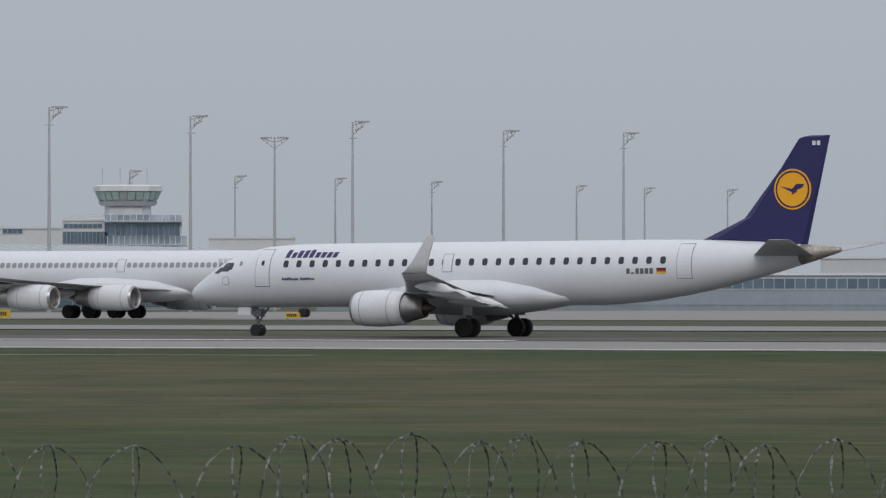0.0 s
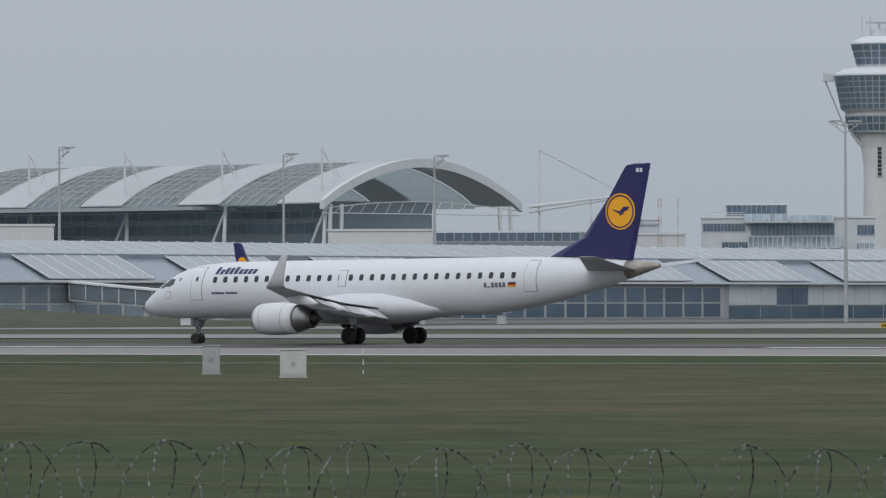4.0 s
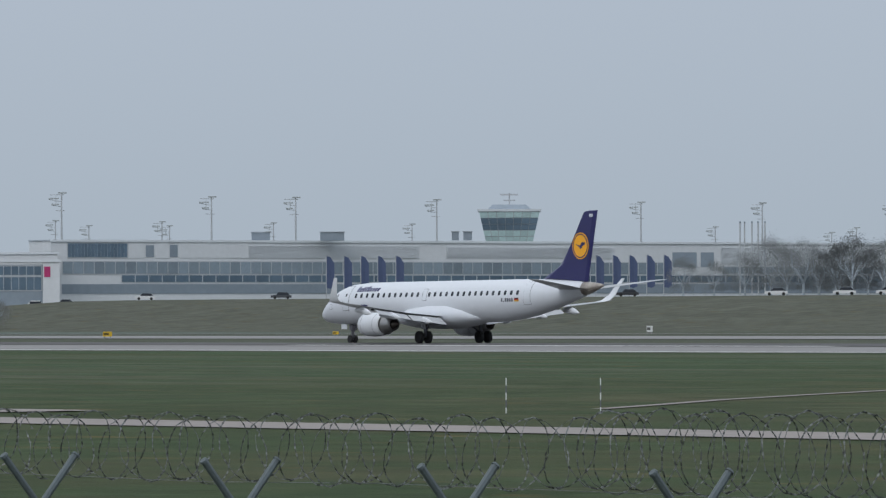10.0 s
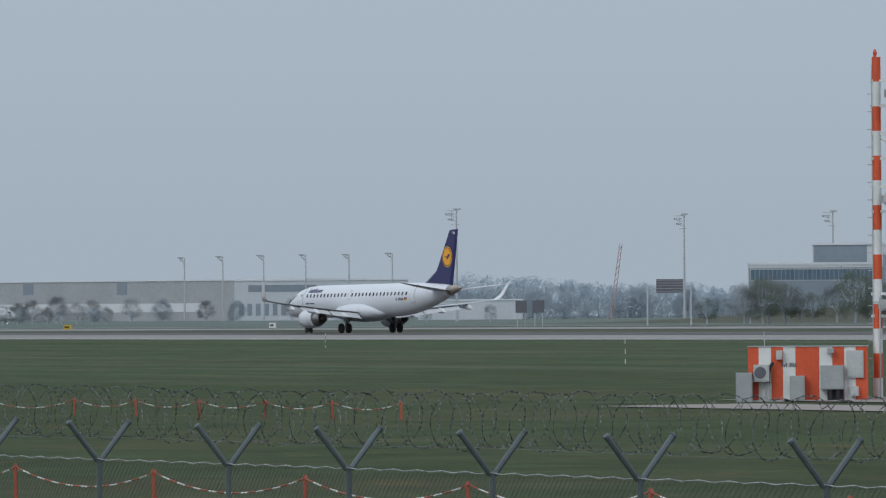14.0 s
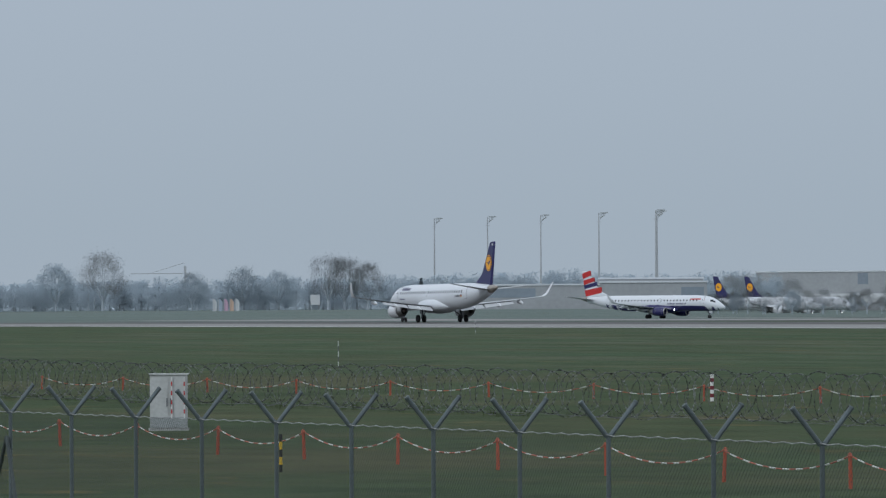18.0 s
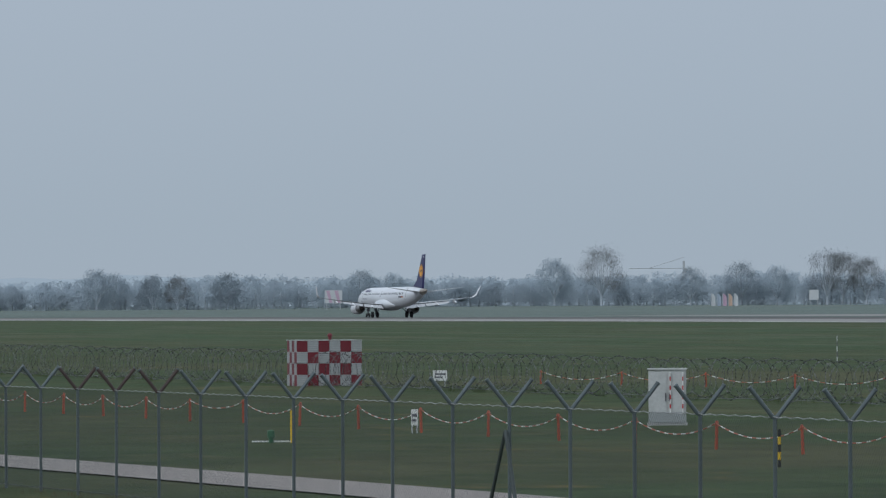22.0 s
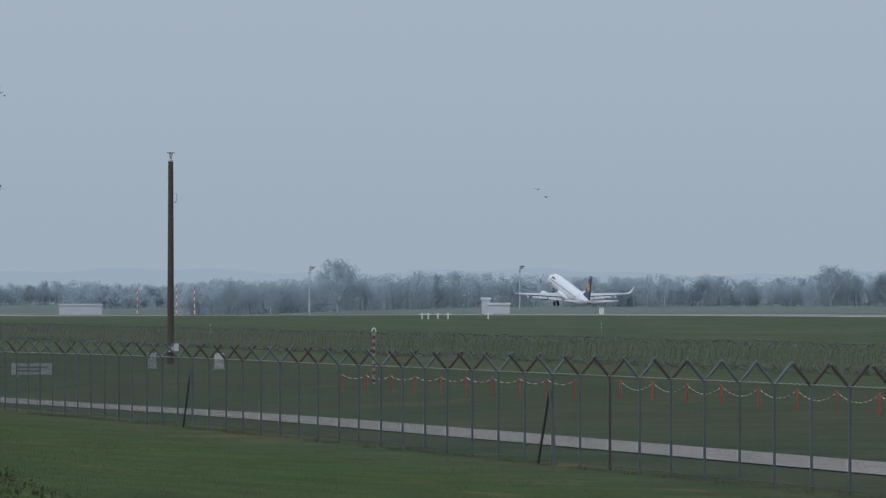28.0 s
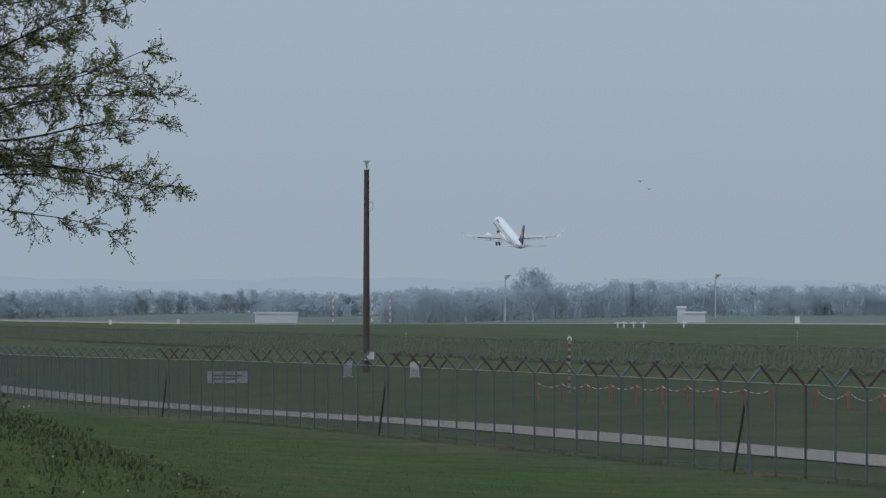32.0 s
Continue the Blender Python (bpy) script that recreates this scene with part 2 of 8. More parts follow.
def tube(bm, pts, r, n=5):
    """A round tube along a line of points; r is a number or one for each point."""
    pts = [Vector(p) for p in pts]
    rs = r if isinstance(r, (list, tuple)) else [r] * len(pts)
    rings = []
    for i, p in enumerate(pts):
        d = (pts[min(i + 1, len(pts) - 1)] - pts[max(i - 1, 0)]).normalized()
        q = d.to_track_quat("Z", "Y")
        rings.append([p + q @ Vector((rs[i] * math.cos(k), rs[i] * math.sin(k), 0)) for k in (2 * math.pi * j / n for j in range(n))])
    return loft(bm, rings)


def lathe(bm, prof, n=24, axis="z", centre=(0, 0, 0)):
    """Profile of (height, radius) turned about an axis."""
    c = Vector(centre)
    def pt(h, r, k):
        u, v = r * math.cos(k), r * math.sin(k)
        return c + Vector({"z": (u, v, h), "x": (h, u, v), "y": (u, h, v)}[axis])
    rings = [[pt(h, max(r, 0.001), 2 * math.pi * i / n) for i in range(n)] for h, r in prof]
    loft(bm, rings)
    bmesh.ops.recalc_face_normals(bm, faces=bm.faces)
    return bm


def bearing(az, rng, z=0.0):
    """A place by its bearing in degrees to the left of north and its distance."""
    return Vector((-rng * math.sin(radians(az)), rng * math.cos(radians(az)), z))


def smooth_step(a, b, v):
    v = min(max((v - a) / (b - a), 0.0), 1.0)
    return v * v * (3 - 2 * v)


# ---- the ground: one sheet from the viewing bank to the horizon ----
RUN_Y, RUN_NEAR, RUN_FAR = 332.5, 290.0, 375.0


def fall(x):
    """The field dips slowly towards the far runway end."""
    return -0.2 * smooth_step(-850, -1200, x) - 2.4 * smooth_step(-1150, -2500, x)


def height(x, y):
    z = -1.37 + 1.02 * min(max(y - 45, 0) / 245.0, 1.0)
    # the bank on which the camera stands
    z += 1.75 * (1 - smooth_step(4, 26, y)) * (1 - smooth_step(30, 75, abs(x)) * 0.4)
    # a weedy mound beside the bank
    z += 1.5 * math.exp(-(((x + 55) / 9.0) ** 2 + ((y - 4.0) / 3.2) ** 2))
    # the fence line lies lower towards the west
    z -= (0.38 * smooth_step(-80, -330, x) + 0.35 * smooth_step(-200, -320, x)) * (1 - smooth_step(38, 46, y)) * smooth_step(22, 29, y)
    # the earth bank that carries the road before the terminal
    side = smooth_step(-655, -830, x) * (1 - smooth_step(-1290, -1420, x))
    east = smooth_step(-905, -840, x)
    z += 6.6 * side * smooth_step(735 + 27 * east, 830 - 32 * east, y) * (1 - east * smooth_step(840, 890, y))
    # the fields beyond the runway rise a little to the west
    z += (3.0 - 1.4 * smooth_step(520, 800, y)) * smooth_step(2.25, 2.5, -x / max(y, 1.0)) * smooth_step(-1300, -2100, x) * smooth_step(380, 470, y)
    return z + fall(x) * (1 - smooth_step(560, 800, y))


def crown(x, y):
    return 0.02 - 0.35 * abs(y - RUN_Y) / 42.5 + fall(x)


def steps(*spans):
    out = []
    for a, b, d in spans:
        n = max(1, round((b - a) / d))
        out += [a + (b - a) * i / n for i in range(n)]
    return out + [spans[-1][1]]


GX = steps((-4900, -2600, 200), (-2600, -1500, 50), (-1500, -500, 25), (-500, -150, 12), (-150, 30, 4), (30, 400, 30), (400, 4000, 300))
GY = steps((-400, -40, 40), (-40, -4, 6), (-4, 46, 2.0), (46, 130, 6), (130, 280, 15), (280, 290, 5), (290, 375, 42.5), (375, 385, 5), (385, 700, 45), (700, 900, 10), (900, 1600, 100), (1600, 4800, 400))


def sheet(name, xs, ys, fn, material):
    verts = [(x, y, fn(x, y)) for y in ys for x in xs]
    nx = len(xs)
    faces = [(j * nx + i, j * nx + i + 1, (j + 1) * nx + i + 1, (j + 1) * nx + i) for j in range(len(ys) - 1) for i in range(nx - 1)]
    me = bpy.data.meshes.new(name)
    me.from_pydata(verts, [], faces)
    me.materials.append(material)
    me.shade_smooth()
    return new(name, me)


def grass_material():
    m = bpy.data.materials.new("airfield_grass")
    m.use_nodes = True
    n, k = m.node_tree.nodes, m.node_tree.links
    b = n["Principled BSDF"]
    b.inputs["Roughness"].default_value, b.inputs["Specular IOR Level"].default_value = 0.95, 0.1
    co = n.new("ShaderNodeTexCoord")
    def tex(sx, sy, scale, detail=6):
        mp, t = n.new("ShaderNodeMapping"), n.new("ShaderNodeTexNoise")
        mp.inputs["Scale"].default_value = (sx, sy, 1)
        t.inputs["Scale"].default_value, t.inputs["Detail"].default_value = scale, detail
        t.inputs["Roughness"].default_value = 0.65
        k.new(co.outputs["Object"], mp.inputs[0])
        k.new(mp.outputs[0], t.inputs["Vector"])
        return t.outputs[0]
    def ramp(src, a, b_):
        r = n.new("ShaderNodeMapRange")
        r.inputs[1].default_value, r.inputs[2].default_value = a, b_
        k.new(src, r.inputs[0])
        return r.outputs[0]
    def mixc(fac, c0, c1):
        x = n.new("ShaderNodeMix")
        x.data_type = "RGBA"
        k.new(fac, x.inputs[0])
        for i, c in ((6, c0), (7, c1)):
            if isinstance(c, tuple):
                x.inputs[i].default_value = (*c, 1)
            else:
                k.new(c, x.inputs[i])
        return x.outputs[2]
    base = mixc(ramp(tex(1, 1, 0.9), 0.35, 0.65), (0.031, 0.047, 0.021), (0.054, 0.070, 0.032))
    olive = n.new("ShaderNodeMath")
    olive.operation = "MULTIPLY"
    olive.inputs[1].default_value = 0.9
    k.new(ramp(tex(1, 1, 0.11), 0.42, 0.64), olive.inputs[0])
    near_strip = n.new("ShaderNodeSeparateXYZ")
    k.new(co.outputs["Object"], near_strip.inputs[0])
    far_off = ramp(near_strip.outputs[1], 112, 92)
    shade_mix = n.new("ShaderNodeMath")
    shade_mix.operation = "MULTIPLY"
    k.new(olive.outputs[0], shade_mix.inputs[0])
    k.new(far_off, shade_mix.inputs[1])
    base = mixc(shade_mix.outputs[0], base, (0.063, 0.067, 0.034))
    # broad worn and greener patches
    worn_patch = n.new("ShaderNodeMath")
    worn_patch.operation = "MULTIPLY"
    worn_patch.inputs[1].default_value = 0.85
    k.new(ramp(tex(0.5, 1, 0.06, 9), 0.46, 0.60), worn_patch.inputs[0])
    base = mixc(worn_patch.outputs[0], base, (0.073, 0.074, 0.039))
    base = mixc(ramp(tex(1, 1, 0.035, 7), 0.55, 0.43), base, mixc(ramp(tex(1, 1, 0.3, 8), 0.4, 0.6), (0.034, 0.052, 0.023), (0.052, 0.074, 0.034)))
    # lush grass on the viewing bank, rough dry growth on the road bank
    base = mixc(ramp(near_strip.outputs[1], 30, 25), base, mixc(ramp(tex(1, 1, 0.35), 0.35, 0.68), (0.029, 0.057, 0.013), (0.050, 0.069, 0.020)))
    sep = n.new("ShaderNodeSeparateXYZ")
    k.new(co.outputs["Object"], sep.inputs[0])
    def times(a, b_):
        t = n.new("ShaderNodeMath")
        t.operation = "MULTIPLY"
        k.new(a, t.inputs[0])
        k.new(b_, t.inputs[1])
        return t.outputs[0]
    # a dry stretch of the meadow before the east end of the runway
    meadow = times(times(ramp(sep.outputs[0], -240, -150), ramp(sep.outputs[1], 110, 175)), ramp(sep.outputs[1], 272, 245))
    rough_bank = times(ramp(sep.outputs[1], 715, 745), ramp(sep.outputs[0], -640, -700))
    # dry bank tone, lifted further so its colour carries distance haze
    base = mixc(rough_bank, base, mixc(ramp(tex(1, 1, 0.12), 0.35, 0.65), (0.074, 0.078, 0.060), (0.100, 0.102, 0.080)))
    # paler grass beyond the runway; haze is painted into the far fields' colour
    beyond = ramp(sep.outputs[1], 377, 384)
    pale_grass = mixc(ramp(tex(0.4, 1, 0.05, 6), 0.38, 0.62), (0.062, 0.074, 0.05), (0.088, 0.092, 0.07))
    hazy_fields = mixc(ramp(tex(0.3, 1, 0.02, 6), 0.35, 0.65), (0.110, 0.140, 0.128), (0.132, 0.160, 0.148))
    yonder = mixc(ramp(sep.outputs[0], -900, -1250), pale_grass, hazy_fields)
    off_bank = n.new("ShaderNodeMath")
    off_bank.operation = "SUBTRACT"
    off_bank.inputs[0].default_value = 1.0
    k.new(times(rough_bank, ramp(sep.outputs[0], -1420, -1330)), off_bank.inputs[1])
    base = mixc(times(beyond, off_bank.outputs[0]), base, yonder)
    lush = times(times(ramp(sep.outputs[1], 105, 160), ramp(sep.outputs[1], 300, 285)), ramp(sep.outputs[0], -200, -320))
    base = mixc(times(lush, ramp(tex(0.18, 1, 0.09, 7), 0.40, 0.60)), base, (0.044, 0.074, 0.037))
    base = mixc(times(lush, ramp(tex(0.12, 1, 0.13, 7), 0.47, 0.66)), base, (0.085, 0.090, 0.060))
    parched = mixc(times(meadow, ramp(tex(1, 1, 0.10, 9), 0.34, 0.68)), base, (0.105, 0.088, 0.058))
    dry = mixc(ramp(tex(0.7, 1.3, 0.16), 0.58, 0.76), parched, (0.090, 0.080, 0.044))
    weeds = mixc(ramp(tex(1, 1, 3.1, 3), 0.62, 0.72), dry, (0.075, 0.10, 0.03))
    spots = mixc(ramp(tex(0.6, 1.4, 0.22), 0.60, 0.70), weeds, (0.105, 0.085, 0.036))
    mottle, hsv = n.new("ShaderNodeMapRange"), n.new("ShaderNodeHueSaturation")
    mottle.inputs[1].default_value, mottle.inputs[2].default_value = 0.3, 0.7
    mottle.inputs[3].default_value, mottle.inputs[4].default_value = 0.80, 1.34
    k.new(tex(0.6, 1, 0.45, 10), mottle.inputs[0])
    k.new(mottle.outputs[0], hsv.inputs["Value"])
    k.new(spots, hsv.inputs["Color"])
    k.new(hsv.outputs[0], b.inputs["Base Color"])
    bp = n.new("ShaderNodeBump")
    bp.inputs["Strength"].default_value, bp.inputs["Distance"].default_value = 0.6, 0.15
    k.new(tex(1, 1, 4.0), bp.inputs["Height"])
    k.new(bp.outputs[0], b.inputs["Normal"])
    return m


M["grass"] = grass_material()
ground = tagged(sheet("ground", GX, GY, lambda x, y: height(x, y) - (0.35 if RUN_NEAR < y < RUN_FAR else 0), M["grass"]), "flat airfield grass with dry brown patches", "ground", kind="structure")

M["asphalt"] = mat("asphalt", (0.088, 0.084, 0.08), 0.85, vary=0.35, scale=0.05, fine=12)
M["runway_concrete"] = mat("runway_concrete", (0.235, 0.226, 0.217), 0.85, vary=0.15, scale=0.03, fine=30)
M["path_concrete"] = mat("path_concrete", (0.275, 0.243, 0.222), 0.9, vary=0.2, scale=0.3, fine=12)
M["line_white"] = mat("line_white", (0.75, 0.75, 0.72), 0.7, vary=0.15, scale=0.5)
RX = steps((-3600, -1500, 60), (-1500, -500, 25), (-500, 400, 25))
runway = tagged(sheet("runway", RX, [290, 302.5, 332.5, 362.5, 375], crown, M["runway_concrete"]), "grey concrete runway with dark tyre-worn centre", "runway", kind="structure")
worn = tagged(sheet("worn_strip", RX, [318, 332.5, 347], lambda x, y: crown(x, y) + 0.03, M["asphalt"]), "dark rubber-stained strip along the runway centre", "runway", kind="structure")
edge = tagged(sheet("edge_line", RX, [291.0, 292.2], lambda x, y: crown(x, y) + 0.03, M["line_white"]), "white painted runway edge line", "marking", kind="structure")
edge2 = tagged(sheet("edge_line_far", RX, [360.6, 361.8], lambda x, y: crown(x, y) + 0.03, M["line_white"]), "white painted runway edge line", "marking", kind="structure")


def pave(name, y0, y1, material, label, lift=0.06, xs=None):
    return tagged(sheet(name, xs or RX, steps((y0, y1, 15)), lambda x, y: height(x, y) + lift, material), label, "taxiway", kind="structure")


pave("taxiway", 470, 548, M["runway_concrete"], "pale concrete taxiway beyond the runway", xs=steps((-1450, 400, 30)))
pave("apron", 705, 1500, M["runway_concrete"], "wide pale concrete apron before the terminals", xs=steps((-660, 400, 40)))
pave("service_road", 618, 632, M["runway_concrete"], "narrow pale service road in the grass", xs=steps((-1500, -640, 30)))
# perimeter road, paths in the field
tagged(sheet("perimeter_road", steps((-700, -320, 20), (-320, 60, 6)), [34.5, 36.0, 37.5], lambda x, y: height(x, y) + 0.03, M["path_concrete"]), "pale concrete perimeter road behind the fence", "road", kind="structure")
tagged(sheet("cabin_path", steps((-203, -128, 5)), [111.4, 114, 117.2], lambda x, y: height(x, y) + 0.03, M["path_concrete"]), "pale gravel path to the red and white cabin", "path", kind="structure")
tagged(sheet("cabin_yard", steps((-211, -198, 4)), [120.5, 123, 126.5], lambda x, y: height(x, y) + 0.04, M["path_concrete"]), "pale gravel yard round the red and white cabin", "path", kind="structure")


def trail(name, pts, w, label):
    vs, fs = [], []
    for i, (x, y) in enumerate(pts):
        d = Vector(pts[min(i + 1, len(pts) - 1)]) - Vector(pts[max(i - 1, 0)])
        n = Vector((-d.y, d.x)).normalized() * w / 2
        for s_ in (-1, 1):
            px_, py_ = x + s_ * n.x, y + s_ * n.y
            vs.append((px_, py_, height(px_, py_) + 0.03))
        if i:
            k = 2 * i
            fs.append((k - 2, k - 1, k + 1, k))
    me = bpy.data.meshes.new(name)
    me.from_pydata(vs, [], fs)
    me.materials.append(M["path_concrete"])
    tagged(new(name, me), label, "path", kind="structure")


trail("footpath", [(-186, 138), (-191.6, 144.6), (-199, 153), (-207, 163.5), (-214, 173), (-220.5, 182)], 0.6, "thin worn footpath through the grass")
trail("cable_trench", [(-150, 268), (-190, 262), (-230, 258), (-270, 256)], 1.6, "pale gravel strip beside the runway")
for x0, x1, y in ((-222.0, -166.0, 317.0), (-340.0, -262.0, 318.0), (-470.0, -400.0, 318.0)):
    tagged(sheet("touchdown_bar", steps((x0, x1, 20)), [y - 1.0, y + 1.0], lambda x, y_: crown(x, y_) + 0.035, M["line_white"]), "white painted touchdown bar on the runway", "marking", kind="structure")
# ---- aircraft: stations run aft from the nose; the origin lies on the ground between the main wheels ----
GEAR = 18.5
BODY = [(0.0, 2.46, 2.36, 0.05), (0.25, 2.78, 2.06, 0.40), (0.6, 3.06, 1.92, 0.62), (1.0, 3.32, 1.82, 0.82), (1.7, 3.78, 1.73, 1.08), (2.4, 4.19, 1.68, 1.24), (3.0, 4.46, 1.66, 1.34), (3.7, 4.69, 1.65, 1.41), (4.9, 4.92, 1.65, 1.47), (7.0, 5.05, 1.65, 1.505), (10, 5.06, 1.65, 1.505), (24, 5.06, 1.65, 1.505), (26, 5.06, 1.68, 1.49), (28, 5.06, 1.84, 1.44), (30, 5.04, 2.12, 1.33), (32, 5.0, 2.50, 1.16), (34, 4.92, 2.97, 0.95), (35.6, 4.83, 3.38, 0.75), (36.6, 4.75, 3.66, 0.60)]
CONE = [(36.6, 4.75, 3.66, 0.60), (37.4, 4.70, 3.88, 0.46), (38.2, 4.62, 4.12, 0.29), (38.6, 4.57, 4.24, 0.19), (38.8, 4.53, 4.30, 0.13)]


def section(s, table):
    a = table[0]
    for b in table[1:]:
        if s <= b[0]:
            f = (s - a[0]) / (b[0] - a[0])
            return [p + (q - p) * f for p, q in zip(a, b)]
        a = b
    return list(table[-1])


class Shape:
    """Scales the jet's stations: along, across the body, across the wing, up."""

    def __init__(self, along=1.0, body=1.0, wing=1.0, up=1.0):
        self.along, self.body, self.wing, self.up = along, body, wing, up

    def skin(self, s, ang, out=0.0):
        """A point on the body: ang 0 is the port side, 90 the top."""
        _, zt, zb, w = section(s, BODY)
        c, h = (zt + zb) / 2, (zt - zb) / 2
        a = radians(ang)
        y, z = -(w + out) * math.cos(a), c + (h + out) * math.sin(a)
        return Vector(((s - GEAR) * self.along, y * self.body, z * self.up))

    def at_height(self, s, z, out=0.0, side=1):
        """A point on the body's flank at a height."""
        _, zt, zb, w = section(s, BODY)
        c, h = (zt + zb) / 2, (zt - zb) / 2
        a = math.degrees(math.asin(max(-1, min(1, (z - c) / h))))
        p = self.skin(s, a, out)
        return Vector((p.x, p.y * side, p.z))

    def p(self, s, lat, z):
        return Vector(((s - GEAR) * self.along, -lat * self.wing, z * self.up))

    def b(self, s, lat, z):
        return Vector(((s - GEAR) * self.along, -lat * self.body, z * self.up))


def body_loft(sh, table, n=28):
    rings = []
    for s, zt, zb, w in table:
        c, h = (zt + zb) / 2, (zt - zb) / 2
        rings.append([sh.b(s, w * math.cos(k), c + h * math.sin(k)) for k in (2 * math.pi * i / n for i in range(n))])
    return loft(B(), rings)


def fine(table, k):
    out = []
    for a, b in zip(table, table[1:]):
        m = k if b[0] < 8 else 1
        for i in range(m):
            f = i / m
            out.append(tuple(p + (q - p) * f for p, q in zip(a, b)))
    return out + [table[-1]]


def patch(sh, s0, s1, z0, z1, out, side, shear=0.0, ns=2, nz=4):
    """A thin plate that lies on the flank, with a little thickness."""
    bm = B()
    grid = [[[sh.at_height(s0 + (s1 - s0) * i / ns + shear * j / nz, z0 + (z1 - z0) * j / nz, o, side) for i in range(ns + 1)] for j in range(nz + 1)] for o in (out, out - 0.02)]
    v = [[[bm.verts.new(q) for q in row] for row in lay] for lay in grid]
    for j in range(nz):
        for i in range(ns):
            bm.faces.new((v[0][j][i], v[0][j][i + 1], v[0][j + 1][i + 1], v[0][j + 1][i]))
    rim = [(0, i) for i in range(ns)] + [(j, ns) for j in range(nz)] + [(nz, i) for i in range(ns, 0, -1)] + [(j, 0) for j in range(nz, 0, -1)]
    for a, b in zip(rim, rim[1:] + rim[:1]):
        bm.faces.new((v[0][a[0]][a[1]], v[1][a[0]][a[1]], v[1][b[0]][b[1]], v[0][b[0]][b[1]]))
    bmesh.ops.recalc_face_normals(bm, faces=bm.faces)
    return bm


def rounded_window(sh, s, z, w, h, out, side, n=12):
    bm = B()
    pts = []
    for i in range(n):
        k = 2 * math.pi * (i + 0.5) / n
        cx, cz = math.cos(k), math.sin(k)
        e = 0.55
        pts.append((s + w / 2 * math.copysign(abs(cx) ** e, cx), z + h / 2 * math.copysign(abs(cz) ** e, cz)))
    a = [bm.verts.new(sh.at_height(x, y, out, side)) for x, y in pts]
    b = [bm.verts.new(sh.at_height(x, y, out - 0.02, side)) for x, y in pts]
    bm.faces.new(a)
    for i in range(n):
        bm.faces.new((a[i], b[i], b[(i + 1) % n], a[(i + 1) % n]))
    return bm


def foil(sh, sections, n=9):
    """Aerofoil skinned through sections of (leading station, chord, lateral, height, thickness)."""
    rings = []
    for s, c, lat, z, t in sections:
        up = [(i / n) ** 1.4 for i in range(n + 1)]
        prof = [(x, t * c * 2.2 * (0.2969 * math.sqrt(x) - 0.126 * x - 0.35 * x * x + 0.28 * x ** 3 - 0.1 * x ** 4)) for x in up]
        ring = [sh.p(s + c * x, lat, z + y) for x, y in prof] + [sh.p(s + c * x, lat, z - 0.6 * y - 0.002) for x, y in prof[-2:0:-1]]
        rings.append(ring)
    bm = loft(B(), rings)
    bmesh.ops.recalc_face_normals(bm, faces=bm.faces)
    return bm


def fin_plate(sh, outline, thick):
    """A vertical fin from its side outline, tapering in thickness to the edges."""
    bm = B()
    m = [bm.verts.new(sh.b(s, 0, z)) for s, z in outline]
    cs, cz = sum(p[0] for p in outline) / len(outline), sum(p[1] for p in outline) / len(outline)
    inner = [(cs + (s - cs) * 0.8, cz + (z - cz) * 0.97) for s, z in outline]
    for side in (1, -1):
        q = [bm.verts.new(sh.b(s, side * thick * (1.25 - 0.12 * (z - 5)), z)) for s, z in inner]
        n = len(q)
        bm.faces.new(q)
        for i in range(n):
            bm.faces.new((m[i], m[(i + 1) % n], q[(i + 1) % n], q[i]))
    bmesh.ops.recalc_face_normals(bm, faces=bm.faces)
    return bm


def disc(sh, s, z, r, lat, n=28, thick=0.03, rim=None):
    """A round emblem plate on the fin, or with rim a ring of that width."""
    bm = B()
    ks = [2 * math.pi * i / n for i in range(n)]
    o = [bm.verts.new(sh.b(s + r * math.cos(k), lat, z + r * math.sin(k))) for k in ks]
    if rim:
        i_ = [bm.verts.new(sh.b(s + (r - rim) * math.cos(k), lat, z + (r - rim) * math.sin(k))) for k in ks]
        for i in range(n):
            j = (i + 1) % n
            bm.faces.new((o[i], o[j], i_[j], i_[i]))
    else:
        bm.faces.new(o)
    b = [bm.verts.new(sh.b(s + r * math.cos(k), lat - math.copysign(thick, lat), z + r * math.sin(k))) for k in ks]
    for i in range(n):
        bm.faces.new((o[i], b[i], b[(i + 1) % n], o[(i + 1) % n]))
    bmesh.ops.recalc_face_normals(bm, faces=bm.faces)
    return bm


def swoosh(sh, s, z, r, lat):
    """A plain winged shape for the emblem."""
    bm = B()
    shapes = [[(-0.72, 0.12), (-0.2, -0.13), (0.02, -0.24), (0.15, -0.08), (-0.1, -0.02)], [(-0.05, -0.05), (0.25, 0.24), (0.72, 0.22), (0.62, 0.12), (0.58, 0.02), (0.42, -0.02), (0.15, -0.12)], [(0.0, -0.22), (-0.06, -0.34), (0.3, -0.17), (0.2, -0.1)]]
    for i, sp in enumerate(shapes):
        f = [bm.verts.new(sh.b(s + r * a, lat + math.copysign(0.004 * i, lat), z + r * b)) for a, b in sp]
        g = [bm.verts.new(sh.b(s + r * a, lat - math.copysign(0.05, lat), z + r * b)) for a, b in sp]
        n = len(sp)
        bm.faces.new(f)
        for i in range(n):
            bm.faces.new((f[i], g[i], g[(i + 1) % n], f[(i + 1) % n]))
    bmesh.ops.recalc_face_normals(bm, faces=bm.faces)
    return bm


